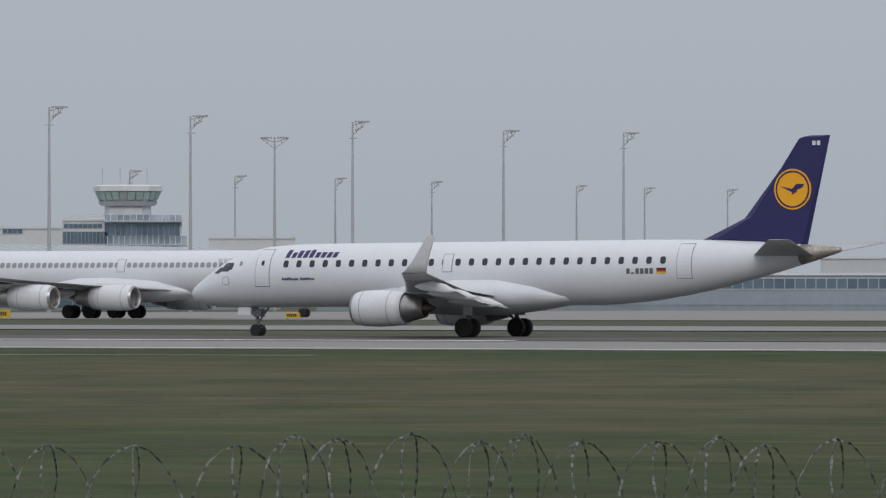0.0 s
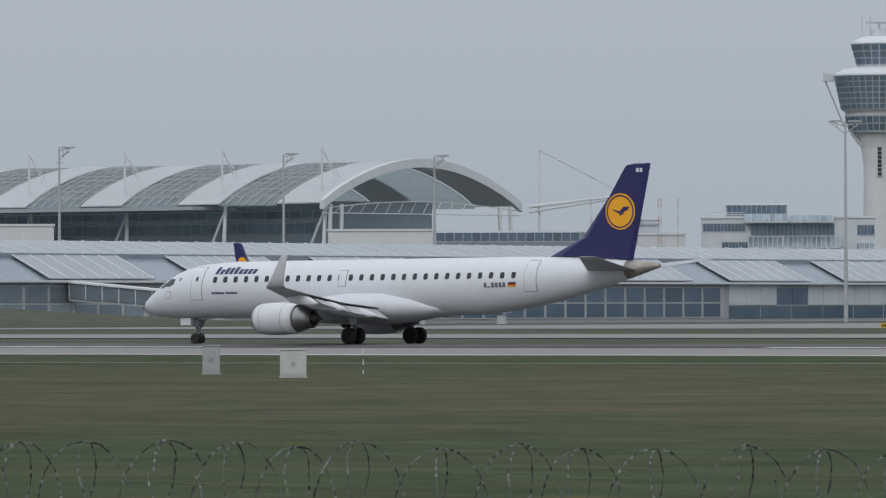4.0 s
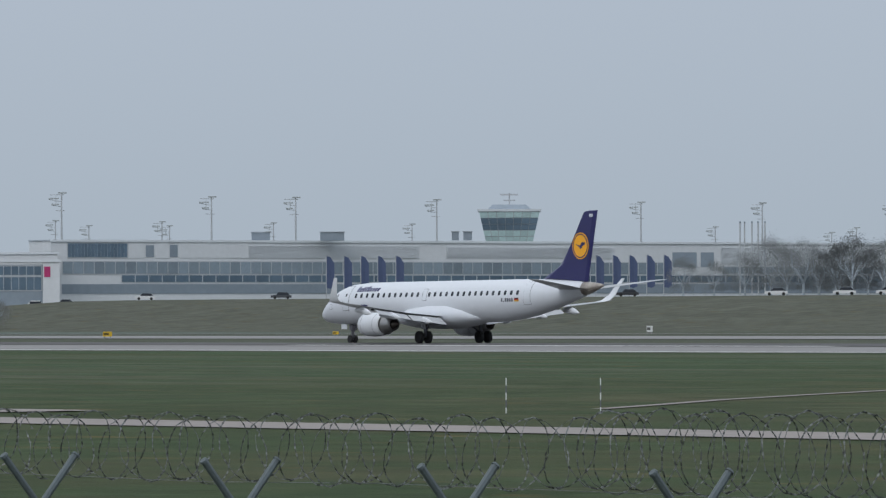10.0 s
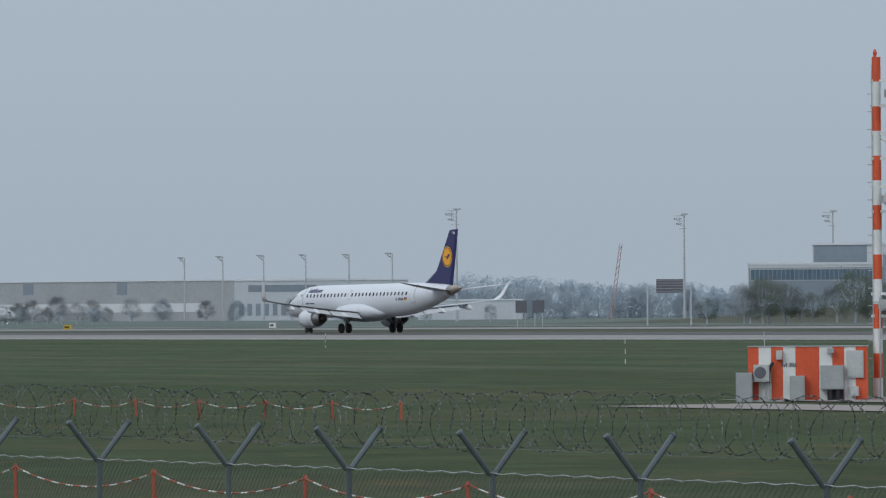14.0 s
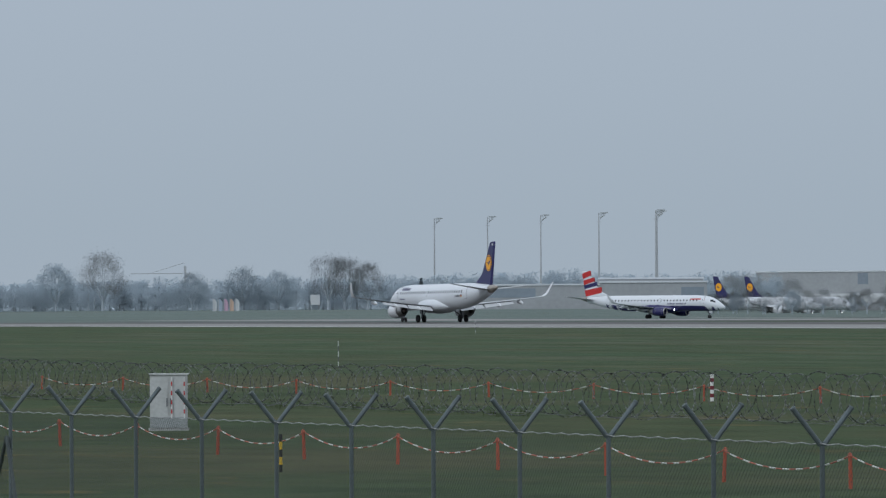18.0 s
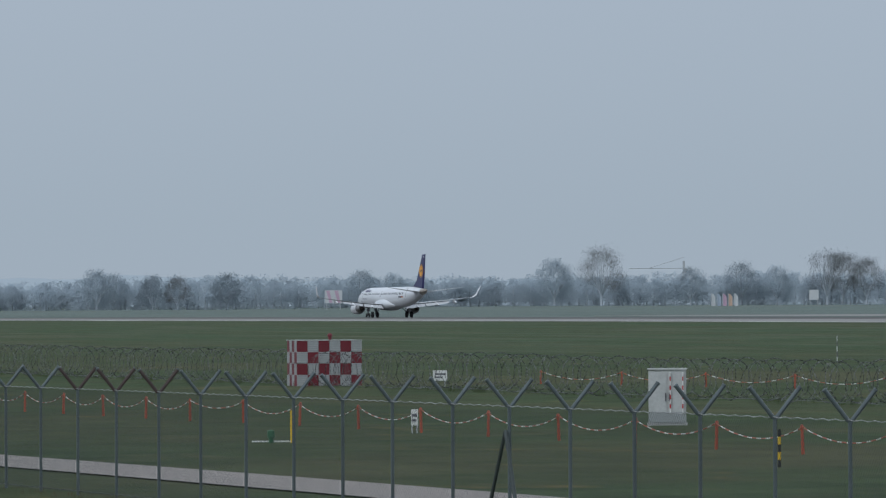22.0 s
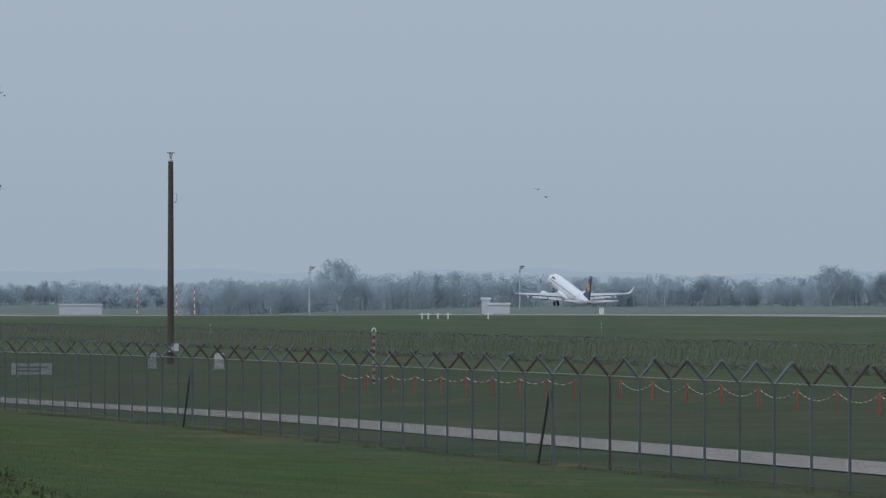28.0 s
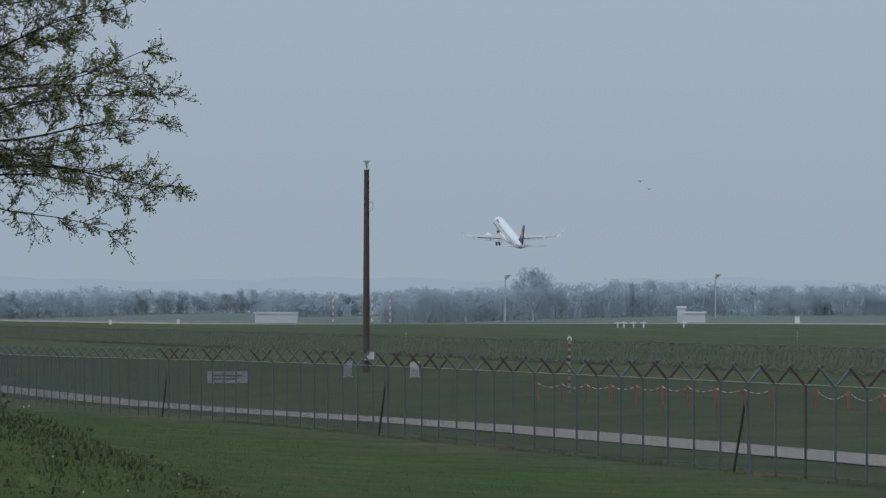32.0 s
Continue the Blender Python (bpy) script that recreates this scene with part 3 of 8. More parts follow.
def wheel(parent, c, r, w, name):
    t = part("tyre", lathe(B(), [(-w / 2, r * 0.55), (-w / 2, r * 0.85), (-w * 0.36, r), (w * 0.36, r), (w / 2, r * 0.85), (w / 2, r * 0.55)], 20, "y", c), "rubber", parent, "black rubber tyre")
    part("rim", lathe(B(), [(-w * 0.42, r * 0.2), (-w * 0.42, r * 0.5), (-w * 0.3, r * 0.56), (w * 0.3, r * 0.56), (w * 0.42, r * 0.5), (w * 0.42, r * 0.2)], 14, "y", c), "steel_grey", t, "grey metal wheel rim")


def word(sh, root, s0, s1, z0, z1, side, heights, colour, name="lettering", slant=0.0, out=0.012):
    """Writing on the flank as a row of plain upright bars."""
    n = len(heights)
    step = (s1 - s0) / n
    for i, h in enumerate(heights):
        part(name, patch(sh, s0 + i * step, s0 + (i + 0.72) * step, z0, z0 + (z1 - z0) * h, out, side, slant, 1, 2), colour, root)


def airliner(name, sh, label, paint, detail=True, engines=((4.75, 12.8),), winglet=True, windows=29, tyres=2):
    """paint: body, belly, fin, cowl, winglet, stab materials."""
    root = thing(name, (0, 0, 0), label, "airplane")
    part("fuselage", body_loft(sh, fine(BODY, 2)), paint["body"], root, smooth=True)
    part("tail_cone", body_loft(sh, CONE), "tailcone", root, "sooty bare-metal tail cone", smooth=True)
    if paint.get("belly"):
        rows = []
        for s in [1.2, 2.5, 5, 9, 14, 19, 24, 26, 28.5, 31]:
            _, zt, zb, w = section(s, BODY)
            c, h = (zt + zb) / 2, (zt - zb) / 2
            rows.append([sh.skin(s, a, 0.015) for a in range(-162, -17, 12)])
        part("belly", loft(B(), rows, cap=False, close=False), paint["belly"], root, smooth=True)
    fair = [(11.2, 1.9, 0.5, 0.1), (12.4, 1.55, 1.3, 0.5), (14, 1.38, 1.72, 0.85), (17, 1.30, 1.86, 1.02), (19.5, 1.32, 1.84, 1.0), (21.5, 1.5, 1.55, 0.75), (23.3, 1.75, 1.0, 0.35), (24.2, 1.9, 0.4, 0.1)]
    rings = []
    for s, zb, w, h in fair:
        rings.append([sh.b(s, w * math.cos(k), zb + h + h * 1.15 * math.sin(k)) for k in (2 * math.pi * i / 20 for i in range(20))])
    part("wing_fairing", loft(B(), rings), paint.get("belly") or paint["body"], root, smooth=True)
    for side in (1, -1):
        w = part("wing", foil(sh, [(12.6, 7.0, side * 0.9, 2.05, 0.12), (13.9, 5.6, side * 2.2, 2.2, 0.12), (16.0, 3.55, side * 5.2, 2.45, 0.11), (18.2, 2.45, side * 9.3, 2.86, 0.10), (20.0, 1.5, side * 13.0, 3.30, 0.09)]), "wing_grey", root, "light grey swept wing", smooth=True)
        if winglet:
            part("winglet", foil(sh, [(20.0, 1.5, side * 13.0, 3.30, 0.09), (20.4, 1.3, side * 13.45, 3.42, 0.08), (21.0, 0.98, side * 13.8, 3.85, 0.07), (21.55, 0.72, side * 14.0, 4.5, 0.065), (22.2, 0.45, side * 14.25, 5.22, 0.06)]), paint["winglet"], w, smooth=True)
        for lat, s, ln, z in ((3.9, 17.6, 3.5, 1.98), (7.3, 18.4, 3.0, 2.36), (10.3, 19.3, 2.4, 2.70)):
            bm = B()
            rr = [(0, 0.02), (0.15, 0.15), (0.45, 0.25), (0.75, 0.2), (1, 0.02)]
            loft(bm, [[sh.p(s + ln * f, side * lat + 0.8 * r * math.cos(k), z - 0.05 - 0.45 * max(0, f - 0.45) + 1.25 * r * math.sin(k)) for k in (2 * math.pi * i / 10 for i in range(10))] for f, r in rr])
            part("flap_fairing", bm, "cowl_white", w, smooth=True)
        # flaps let down; a solid dark strip paints the shade of the gap
        for span in (((2.0, 18.95, 1.5, 1.98), (5.3, 19.2, 1.2, 2.24)), ((5.5, 19.25, 1.15, 2.26), (9.2, 20.3, 0.85, 2.66))):
            ring = []
            for lat, s0, c, z in span:
                ring.append([sh.p(s0 + c * a, side * lat, z + c * b) for a, b in ((0, -0.02), (0.1, 0.06), (0.35, 0.05), (1, -0.33), (0.5, -0.14), (0.1, -0.1))])
            part("flap", loft(B(), ring), "wing_grey", w)
        part("flap_gap", loft(B(), [[sh.p(s0, side * lat, z + 0.03), sh.p(s0 + 0.5, side * lat, z + 0.03), sh.p(s0 + 0.5, side * lat, z - 0.08), sh.p(s0, side * lat, z - 0.08)] for lat, s0, z in ((2.0, 18.7, 2.06), (5.3, 18.95, 2.33), (9.2, 20.05, 2.74))]), "dark_hole", w)
        part("tailplane", foil(sh, [(33.9, 3.5, side * 0.4, 4.12, 0.09), (37.65, 1.25, side * 6.35, 4.9, 0.08)]), paint["stab"], root, "grey horizontal tailplane", smooth=True)
        for lat, s in engines:
            zc = 1.55
            e = thing_part("engine", root)
            ln = 3.9
            prof = [(0.02, 0.70), (0.0, 0.78), (0.12, 0.86), (0.5, 0.94), (1.4, 0.97), (2.3, 0.94), (3.0, 0.86), (3.0, 0.80), (2.5, 0.78)]
            def ring(f, r, e_lat=lat, e_s=s):
                return [sh.p(e_s + f, 0, 0) + Vector((0, -side * e_lat * sh.wing + r * sh.up * math.cos(k), (zc + 0.0) * sh.up + r * sh.up * math.sin(k))) for k in (2 * math.pi * i / 24 for i in range(24))]
            part("cowl", loft(B(), [ring(f, r) for f, r in prof], cap=False), paint["cowl"], e, smooth=True)
            part("inlet_lip", loft(B(), [ring(f, r) for f, r in [(0.3, 0.68), (0.02, 0.725), (-0.04, 0.77), (0.0, 0.81), (0.14, 0.875)]], cap=False), "bare_metal", e, "polished metal inlet lip", smooth=True)
            part("fan", loft(B(), [ring(f, r) for f, r in [(0.9, 0.72), (0.95, 0.3), (0.6, 0.02)]], cap=False), "dark_hole", e)
            part("nozzle", loft(B(), [ring(f, r) for f, r in [(2.5, 0.79), (3.1, 0.73), (3.75, 0.60), (4.15, 0.50), (4.15, 0.45), (3.8, 0.44)]], cap=False), "bare_metal", e, "dull metal exhaust nozzle", smooth=True)
            part("exhaust_plug", loft(B(), [ring(f, r) for f, r in [(3.7, 0.44), (4.2, 0.3), (4.8, 0.03)]]), "burnt_metal", e, smooth=True)
            bm = B()
            top = zc + 0.9
            loft(bm, [[sh.p(s + a, 0, 0) + Vector((0, -side * lat * sh.wing + q, hgt * sh.up)) for a, q, hgt in ((0.9, -0.1, top), (0.9, 0.1, top), (6.3, 0.1, 2.2), (6.3, -0.1, 2.2))], [sh.p(s + a, 0, 0) + Vector((0, -side * lat * sh.wing + q, hgt * sh.up)) for a, q, hgt in ((2.2, -0.1, 2.62), (2.2, 0.1, 2.62), (5.2, 0.1, 2.45), (5.2, -0.1, 2.45))]])
            for f in (0.62, 2.25):
                part("cowl_seam", loft(B(), [ring(f, 0.0 + (0.952 if f < 1 else 0.948)), ring(f + 0.035, 0.0 + (0.955 if f < 1 else 0.947))], cap=False), "seam", e)
            part("pylon", bm, paint["cowl"], e)
        # main gear
        g = thing_part("main_gear", root)
        part("strut", rod(B(), sh.b(18.5, side * 2.85, 0.5), sh.b(18.3, side * 2.6, 2.1), 0.13 * sh.up), "seam_dark", g)
        part("brace", rod(B(), sh.b(18.5, side * 2.75, 0.8), sh.b(17.6, side * 1.6, 1.9), 0.07 * sh.up), "seam_dark", g)
        part("gear_door", boxed(*(sh.b(18.25, side * 3.0 + 0.03, 1.15)), *(sh.b(18.8, side * 3.0 - 0.03, 1.8))), "wing_grey", g)
        for dy in (-0.42, 0.42):
            for ds in ((0.0,) if tyres == 2 else (-0.75, 0.75)):
                c = sh.b(18.5 + ds, side * 2.97, 0) + Vector((0, dy * sh.up, 0.5 * sh.up))
                wheel(g, c, 0.5 * sh.up, 0.36 * sh.up, "tyre")
    # nose gear
    g = thing_part("nose_gear", root)
    part("strut", rod(B(), sh.b(4.1, 0, 0.35), sh.b(4.0, 0, 1.9), 0.1 * sh.up), "seam_dark", g)
    part("torque_link", tube(B(), [sh.b(4.2, 0, 0.45), sh.b(4.55, 0, 0.75), sh.b(4.2, 0, 1.05)], 0.04 * sh.up), "seam_dark", g)
    part("steering_box", boxed(*sh.b(3.95, 0.22, 1.15), *sh.b(4.4, -0.22, 1.6)), "seam_dark", g)
    part("drag_brace", rod(B(), sh.b(4.1, 0, 0.8), sh.b(4.9, 0, 1.8), 0.05 * sh.up), "seam_dark", g)
    for side in (1, -1):
        part("gear_door", boxed(*sh.b(3.1, side * 0.42 - 0.02, 1.25), *sh.b(3.9, side * 0.42 + 0.02, 1.68)), paint["body"], g)
        wheel(g, sh.b(4.1, side * 0.24, 0) + Vector((0, 0, 0.42 * sh.up)), 0.33 * sh.up, 0.2 * sh.up, "tyre")
    # fin
    fin = part("fin", fin_plate(sh, [(30.85, 5.0), (33.3, 6.12), (36.62, 10.2), (36.8, 10.32), (37.05, 10.36), (38.22, 10.37), (36.9, 4.68)], 0.16), paint["fin"], root)
    # cockpit glass
    for side in (1, -1):
        for s0, s1, z0, z1, shear in ((1.9, 2.3, 3.5, 3.82, 0.34), (2.36, 2.98, 3.6, 4.06, 0.24), (3.03, 3.2, 3.7, 4.0, 0.05)):
            part("cockpit_window", patch(sh, s0, s1, z0, z1, 0.012, side, shear), "pane_dark", root, "dark cockpit glass")
    if detail:
        for side in (1, -1):
            for i in range(windows):
                part("cabin_window", rounded_window(sh, 6.64 + (29.18 - 6.64) * i / (windows - 1), 3.97, 0.31, 0.38, 0.012, side), "pane_dark", root)
            for s0, s1, z0, z1 in ((4.75, 5.65, 2.76, 4.76), (29.95, 30.8, 3.0, 4.82), (16.2, 16.78, 3.45, 4.42)):
                d = part("cabin_door", patch(sh, s0, s1, z0, z1, 0.012, side, 0, 3, 8), "seam_dark", root, "closed white cabin door with a grey seam")
                part("door_panel", patch(sh, s0 + 0.025, s1 - 0.025, z0 + 0.03, z1 - 0.03, 0.02, side, 0, 3, 8), paint["body"], d)
                if z0 < 3:
                    part("door_window", rounded_window(sh, (s0 + s1) / 2, 4.02, 0.18, 0.26, 0.032, side), "pane_dark", d)
    return root


def thing_part(name, parent):
    """A holder of sub-parts: a small hidden-in hub mesh would be false, so an Empty."""
    ob = new(name)
    ob.parent = parent
    return ob


jet_paint = {"body": "white_paint", "fin": "navy", "cowl": "cowl_white", "winglet": "cowl_white", "stab": "wing_grey"}
JET = Shape()
jet = airliner("regional_jet", JET, "white twin-engine regional jet with navy fin, taking off", jet_paint)
for side in (1, -1):
    word(JET, jet, 6.5, 9.75, 4.3, 4.72, side, [1, 0.66, 0.9, 0.92, 1, 0.66, 0.66, 0.66, 0.66], "navy", slant=0.1)
    word(JET, jet, 6.45, 8.45, 3.1, 3.25, side, [1, 0.7, 0.9, 0.9, 1, 0.7, 0.7, 0.7, 0.7, 0, 1, 0.7, 0.9, 0.7, 1, 0.7, 0.7, 0.7], "navy")
    word(JET, jet, 27.1, 28.7, 3.27, 3.55, side, [1, 0.25, 1, 1, 1, 1], "seam_dark")
    for z0, m in ((3.47, "black"), (3.37, "flag_red"), (3.27, "flag_gold")):
        part("flag_stripe", patch(JET, 28.83, 29.36, z0, z0 + 0.1, 0.012, side, 0, 1, 1), m, jet)
    lat = 0.2 * side
    for k in range(2):
        part("fin_letter_bar", loft(B(), [[JET.b(37.25 + 0.26 * k, 0.135 * side, z), JET.b(37.44 + 0.26 * k, 0.135 * side, z), JET.b(37.44 + 0.26 * k, 0.12 * side, z), JET.b(37.25 + 0.26 * k, 0.12 * side, z)] for z in (9.85, 10.08)]), "white_paint", jet)
    part("emblem_disc", disc(JET, 36.14, 7.58, 1.06, lat), "amber", jet, "amber disc on the fin")
    part("emblem_ring", disc(JET, 36.14, 7.58, 0.97, lat + 0.012 * side, rim=0.09), "navy", jet)
    part("emblem_bird", swoosh(JET, 36.14, 7.63, 0.95, lat + 0.015 * side), "navy", jet)
    part("nose_ring", rounded_window(JET, 2.85, 3.1, 0.46, 0.46, 0.010, side, 16), "seam", jet)
    part("nose_disc", rounded_window(JET, 2.85, 3.1, 0.39, 0.39, 0.016, side, 16), "white_paint", jet)
    part("nose_star", rounded_window(JET, 3.75, 4.02, 0.2, 0.22, 0.012, side, 10), "seam", jet)

# other aircraft on the taxiways
big_paint = {"body": "white_paint", "fin": "navy_new", "cowl": "cowl_white", "winglet": "cowl_white", "stab": "wing_grey"}
BIG = Shape(1.948, 1.80, 2.21, 1.63)
widebody = airliner("wide_body_jet", BIG, "white four-engine wide-body jet with a dark blue fin", big_paint, engines=((4.2, 13.4), (8.3, 16.4)), winglet=False, windows=52, tyres=4)
for pane in widebody.children:
    if pane.name.startswith("cabin_window"):
        pane.data.materials[0] = M["seam"]
for side in (1, -1):
    part("emblem_ring", disc(BIG, 34.6, 6.7, 1.25, 0.3 * side, rim=0.1), "white_paint", widebody, "white ring emblem on the fin")
    part("emblem_bird", swoosh(BIG, 34.6, 6.75, 1.15, 0.3 * side), "white_paint", widebody)
    word(BIG, widebody, 6.2, 9.6, 4.1, 4.6, side, [1, 0.66, 0.9, 0.92, 1, 0.66, 0.66, 0.66, 0.66], "wing_grey", slant=0.1)
A3 = Shape(0.95, 1.31, 1.187, 1.115)
red_paint_jet = {"body": "white_paint", "fin": "orange", "cowl": "orange", "winglet": "orange", "stab": "cowl_white"}
orange_jet = airliner("orange_tail_jet", A3, "white narrow-body jet with orange fin, engines and lettering", red_paint_jet, windows=24)
for side in (1, -1):
    word(A3, orange_jet, 6.5, 17.5, 3.35, 4.35, side, [0.6, 0.6, 0.6, 0.75, 1, 0.6, 0.9, 0.25, 0.6, 0.6, 0.6], "orange")
    part("fin_lettering", loft(B(), [[A3.b(s, 0.24 * side, z), A3.b(s + 0.5, 0.24 * side, z + 0.25), A3.b(s + 0.5, 0.2 * side, z + 0.25), A3.b(s, 0.2 * side, z)] for s, z in ((34.3, 6.1), (36.9, 9.6))]), "white_paint", orange_jet, "white bar for the fin's lettering")
N3 = Shape(0.835, 1.31, 1.187, 1.115)
navy_jet = airliner("navy_tail_jet", N3, "white narrow-body jet with navy fin and amber disc", jet_paint, windows=24)
for side in (1, -1):
    part("emblem_disc", disc(N3, 36.14, 7.58, 1.05, 0.2 * side), "amber", navy_jet, "amber disc on the fin")
    part("emblem_bird", swoosh(N3, 36.14, 7.63, 0.9, 0.215 * side), "navy", navy_jet)
part("landing_lamp", lathe(B(), [(-0.05, 0.02), (0, 0.16), (0.05, 0.02)], 10, "x", tuple(N3.b(3.9, 0, 1.0))), "lamp_glow", navy_jet, "lit nose landing lamp")
for k in range(2):
    parked = copy_thing(navy_jet, Matrix.Translation((-1839.7 - 33.3 * k, 796.8 + 23.9 * k, -1.2)) @ pose(0, 0, 0, 0, 0, -125))
uk_paint = {"body": "white_paint", "belly": "navy", "fin": "white_paint", "cowl": "navy", "winglet": "cowl_white", "stab": "cowl_white"}
EJ = Shape(36.24 / 38.65)
flag_jet = airliner("flag_tail_jet", EJ, "white and navy regional jet with red-banded fin", uk_paint, windows=27)
for side in (1, -1):
    for z0, z1, m in ((9.2, 10.2, "flag_red"), (7.9, 8.7, "flag_red"), (7.0, 7.7, "navy"), (5.4, 6.6, "flag_red")):
        t0 = 32.6 + (z0 - 5.6) * 0.76
        part("fin_band", loft(B(), [[EJ.b(t0 + 0.4, 0.2 * side, z0 + 0.3), EJ.b(t0 + 0.6, 0.2 * side, z1 + 0.35), EJ.b(t0 + 0.6, 0.1 * side, z1 + 0.35), EJ.b(t0 + 0.4, 0.1 * side, z0 + 0.3)], [EJ.b(37.0 + (z0 - 5) * 0.2, 0.2 * side, z0 - 0.5), EJ.b(37.0 + (z1 - 5) * 0.2, 0.2 * side, z1 - 0.35), EJ.b(37.0 + (z1 - 5) * 0.2, 0.1 * side, z1 - 0.35), EJ.b(37.0 + (z0 - 5) * 0.2, 0.1 * side, z0 - 0.5)]]), m, flag_jet)
    part("landing_lamp", lathe(B(), [(-0.06, 0.02), (0, 0.2), (0.05, 0.02)], 10, "x", tuple(EJ.b(12.2, 1.95 * side, 1.95))), "lamp_glow", flag_jet, "lit landing lamp at the wing root")
    part("ribbon", patch(EJ, 4.6, 8.2, 4.1, 4.35, 0.012, side, 0.3, 4, 2), "flag_red", flag_jet, "red ribbon stripe behind the cockpit")
    word(EJ, flag_jet, 9.5, 14.5, 3.1, 3.4, side, [1, 0.7, 0.9, 0.7, 1, 0.7, 0.7, 0.9, 0, 1, 0.7, 0.9, 1, 0.7, 0.7], "navy")


def bird(x, y, z, turn):
    root = thing("bird", Matrix.Translation((x, y, z)) @ pose(0, 0, 0, 0, 0, turn), "dark bird in flight with spread wings", "bird", "flying birds")
    part("body", lathe(B(), [(-0.25, 0.01), (-0.15, 0.05), (0.05, 0.07), (0.2, 0.04), (0.3, 0.01)], 8, "x"), "feather", root)
    for s in (1, -1):
        part("wing", loft(B(), [[(-0.12, s * 0.04, 0.02), (0.1, s * 0.04, 0.02), (0.1, s * 0.04, 0.035), (-0.12, s * 0.04, 0.035)], [(-0.06, s * 0.3, 0.14), (0.1, s * 0.28, 0.14), (0.1, s * 0.28, 0.15), (-0.06, s * 0.3, 0.15)], [(0.1, s * 0.52, 0.08), (0.14, s * 0.5, 0.08), (0.14, s * 0.5, 0.085), (0.1, s * 0.52, 0.085)]]), "feather", root)
    return root


BIRDS = [bird(0, 0, 0, 0), bird(0, 0, 0, 0)]
for b in BIRDS:
    b.scale = (1.2, 1.2, 1.2)
# ---- perimeter fence ----
FENCE_Y, FENCE_GAP, FENCE_TOP = 30.4, 2.883, 0.55


def fence_top(x):
    return FENCE_TOP - 0.12 * smooth_step(-90, -230, x) - 0.36 * smooth_step(-190, -320, x)


def fence_post(x, rusty=False):
    z0 = height(x, FENCE_Y) - 0.1
    post = thing("fence_post", (x, FENCE_Y, z0), "rusty brown steel fence post with forked arms" if rusty else "grey steel fence post with forked arms", "fence post", "posts of the perimeter fence")
    top = fence_top(x) - z0
    m = "rusty_steel" if rusty else "galvanised"
    part("pole", rod(B(), (0, 0, 0), (0, 0, top), 0.029, n=8), m if rusty == 2 else "galvanised", post)
    for s in (-1, 1):
        a = part("arm", rod(B(), (0, s * 0.02, top - 0.03), (0, s * 0.335, top + 0.355), 0.030, n=8), m, post)
        part("end_cap", rod(B(), (0, s * 0.335, top + 0.355), (0, s * 0.348, top + 0.369), 0.038, 0.03, n=8), "galvanised", a)
    return post


RUSTY = {30, 31, 32, 36, 39, 41, 43, 44, 46, 48, 50, 51, 54, 55, 56, 57, 60, 62, 66, 70, 73, 74}
# how far each post stands off the even spacing, in centimetres
OFF = [0, 6, 18, 11, 15, 13, 9, 13, -20, -10, -14, 11, -5, 1, -6, -24, -13, -12, -14, -8, -18, -8, -7, -6, -1, -30, -18, -15, -19, -22, -15, -26, -21, -17, -8, -13, -18, -15, -8, -14, -8, -13, -16, -26, -33, -18, -17, -12, -28, -17, -36, -34, -34, -50, -58, -57, -66, -81, -67, -76, -82, -96, -84, -97]
POSTS = [-31.35 - FENCE_GAP * i + OFF[i] / 100 for i in range(len(OFF))]
while len(POSTS) < 98:
    POSTS.append(POSTS[-1] - 2.98 + 0.06 * math.sin(len(POSTS) * 2.3))
for i, x in enumerate(POSTS):
    fence_post(x, 2 if i == 38 else int(i in RUSTY))
# ---- terminal buildings: local x runs along the front, y back from it ----
BAND = {"glass": "glass_blue", "blue": "glass_blue", "green": "glass_green", "rows": "glass_blue", "soft": "glass_pale", "dark": "cladding_dark", "pale": "tower_white", "violet": "banner_magenta", "gates": "cladding_dark", "louvre": "membrane", "dim": "cladding_dark", "lit": "tower_glass"}


def front_frame(a, b, z=0.0):
    a, b = Vector((*a, z)), Vector((*b, z))
    u = (b - a).normalized()
    m = Matrix((u, Vector((0, 0, 1)).cross(u), Vector((0, 0, 1)))).transposed().to_4x4()
    m.translation = a
    return m, (b - a).length


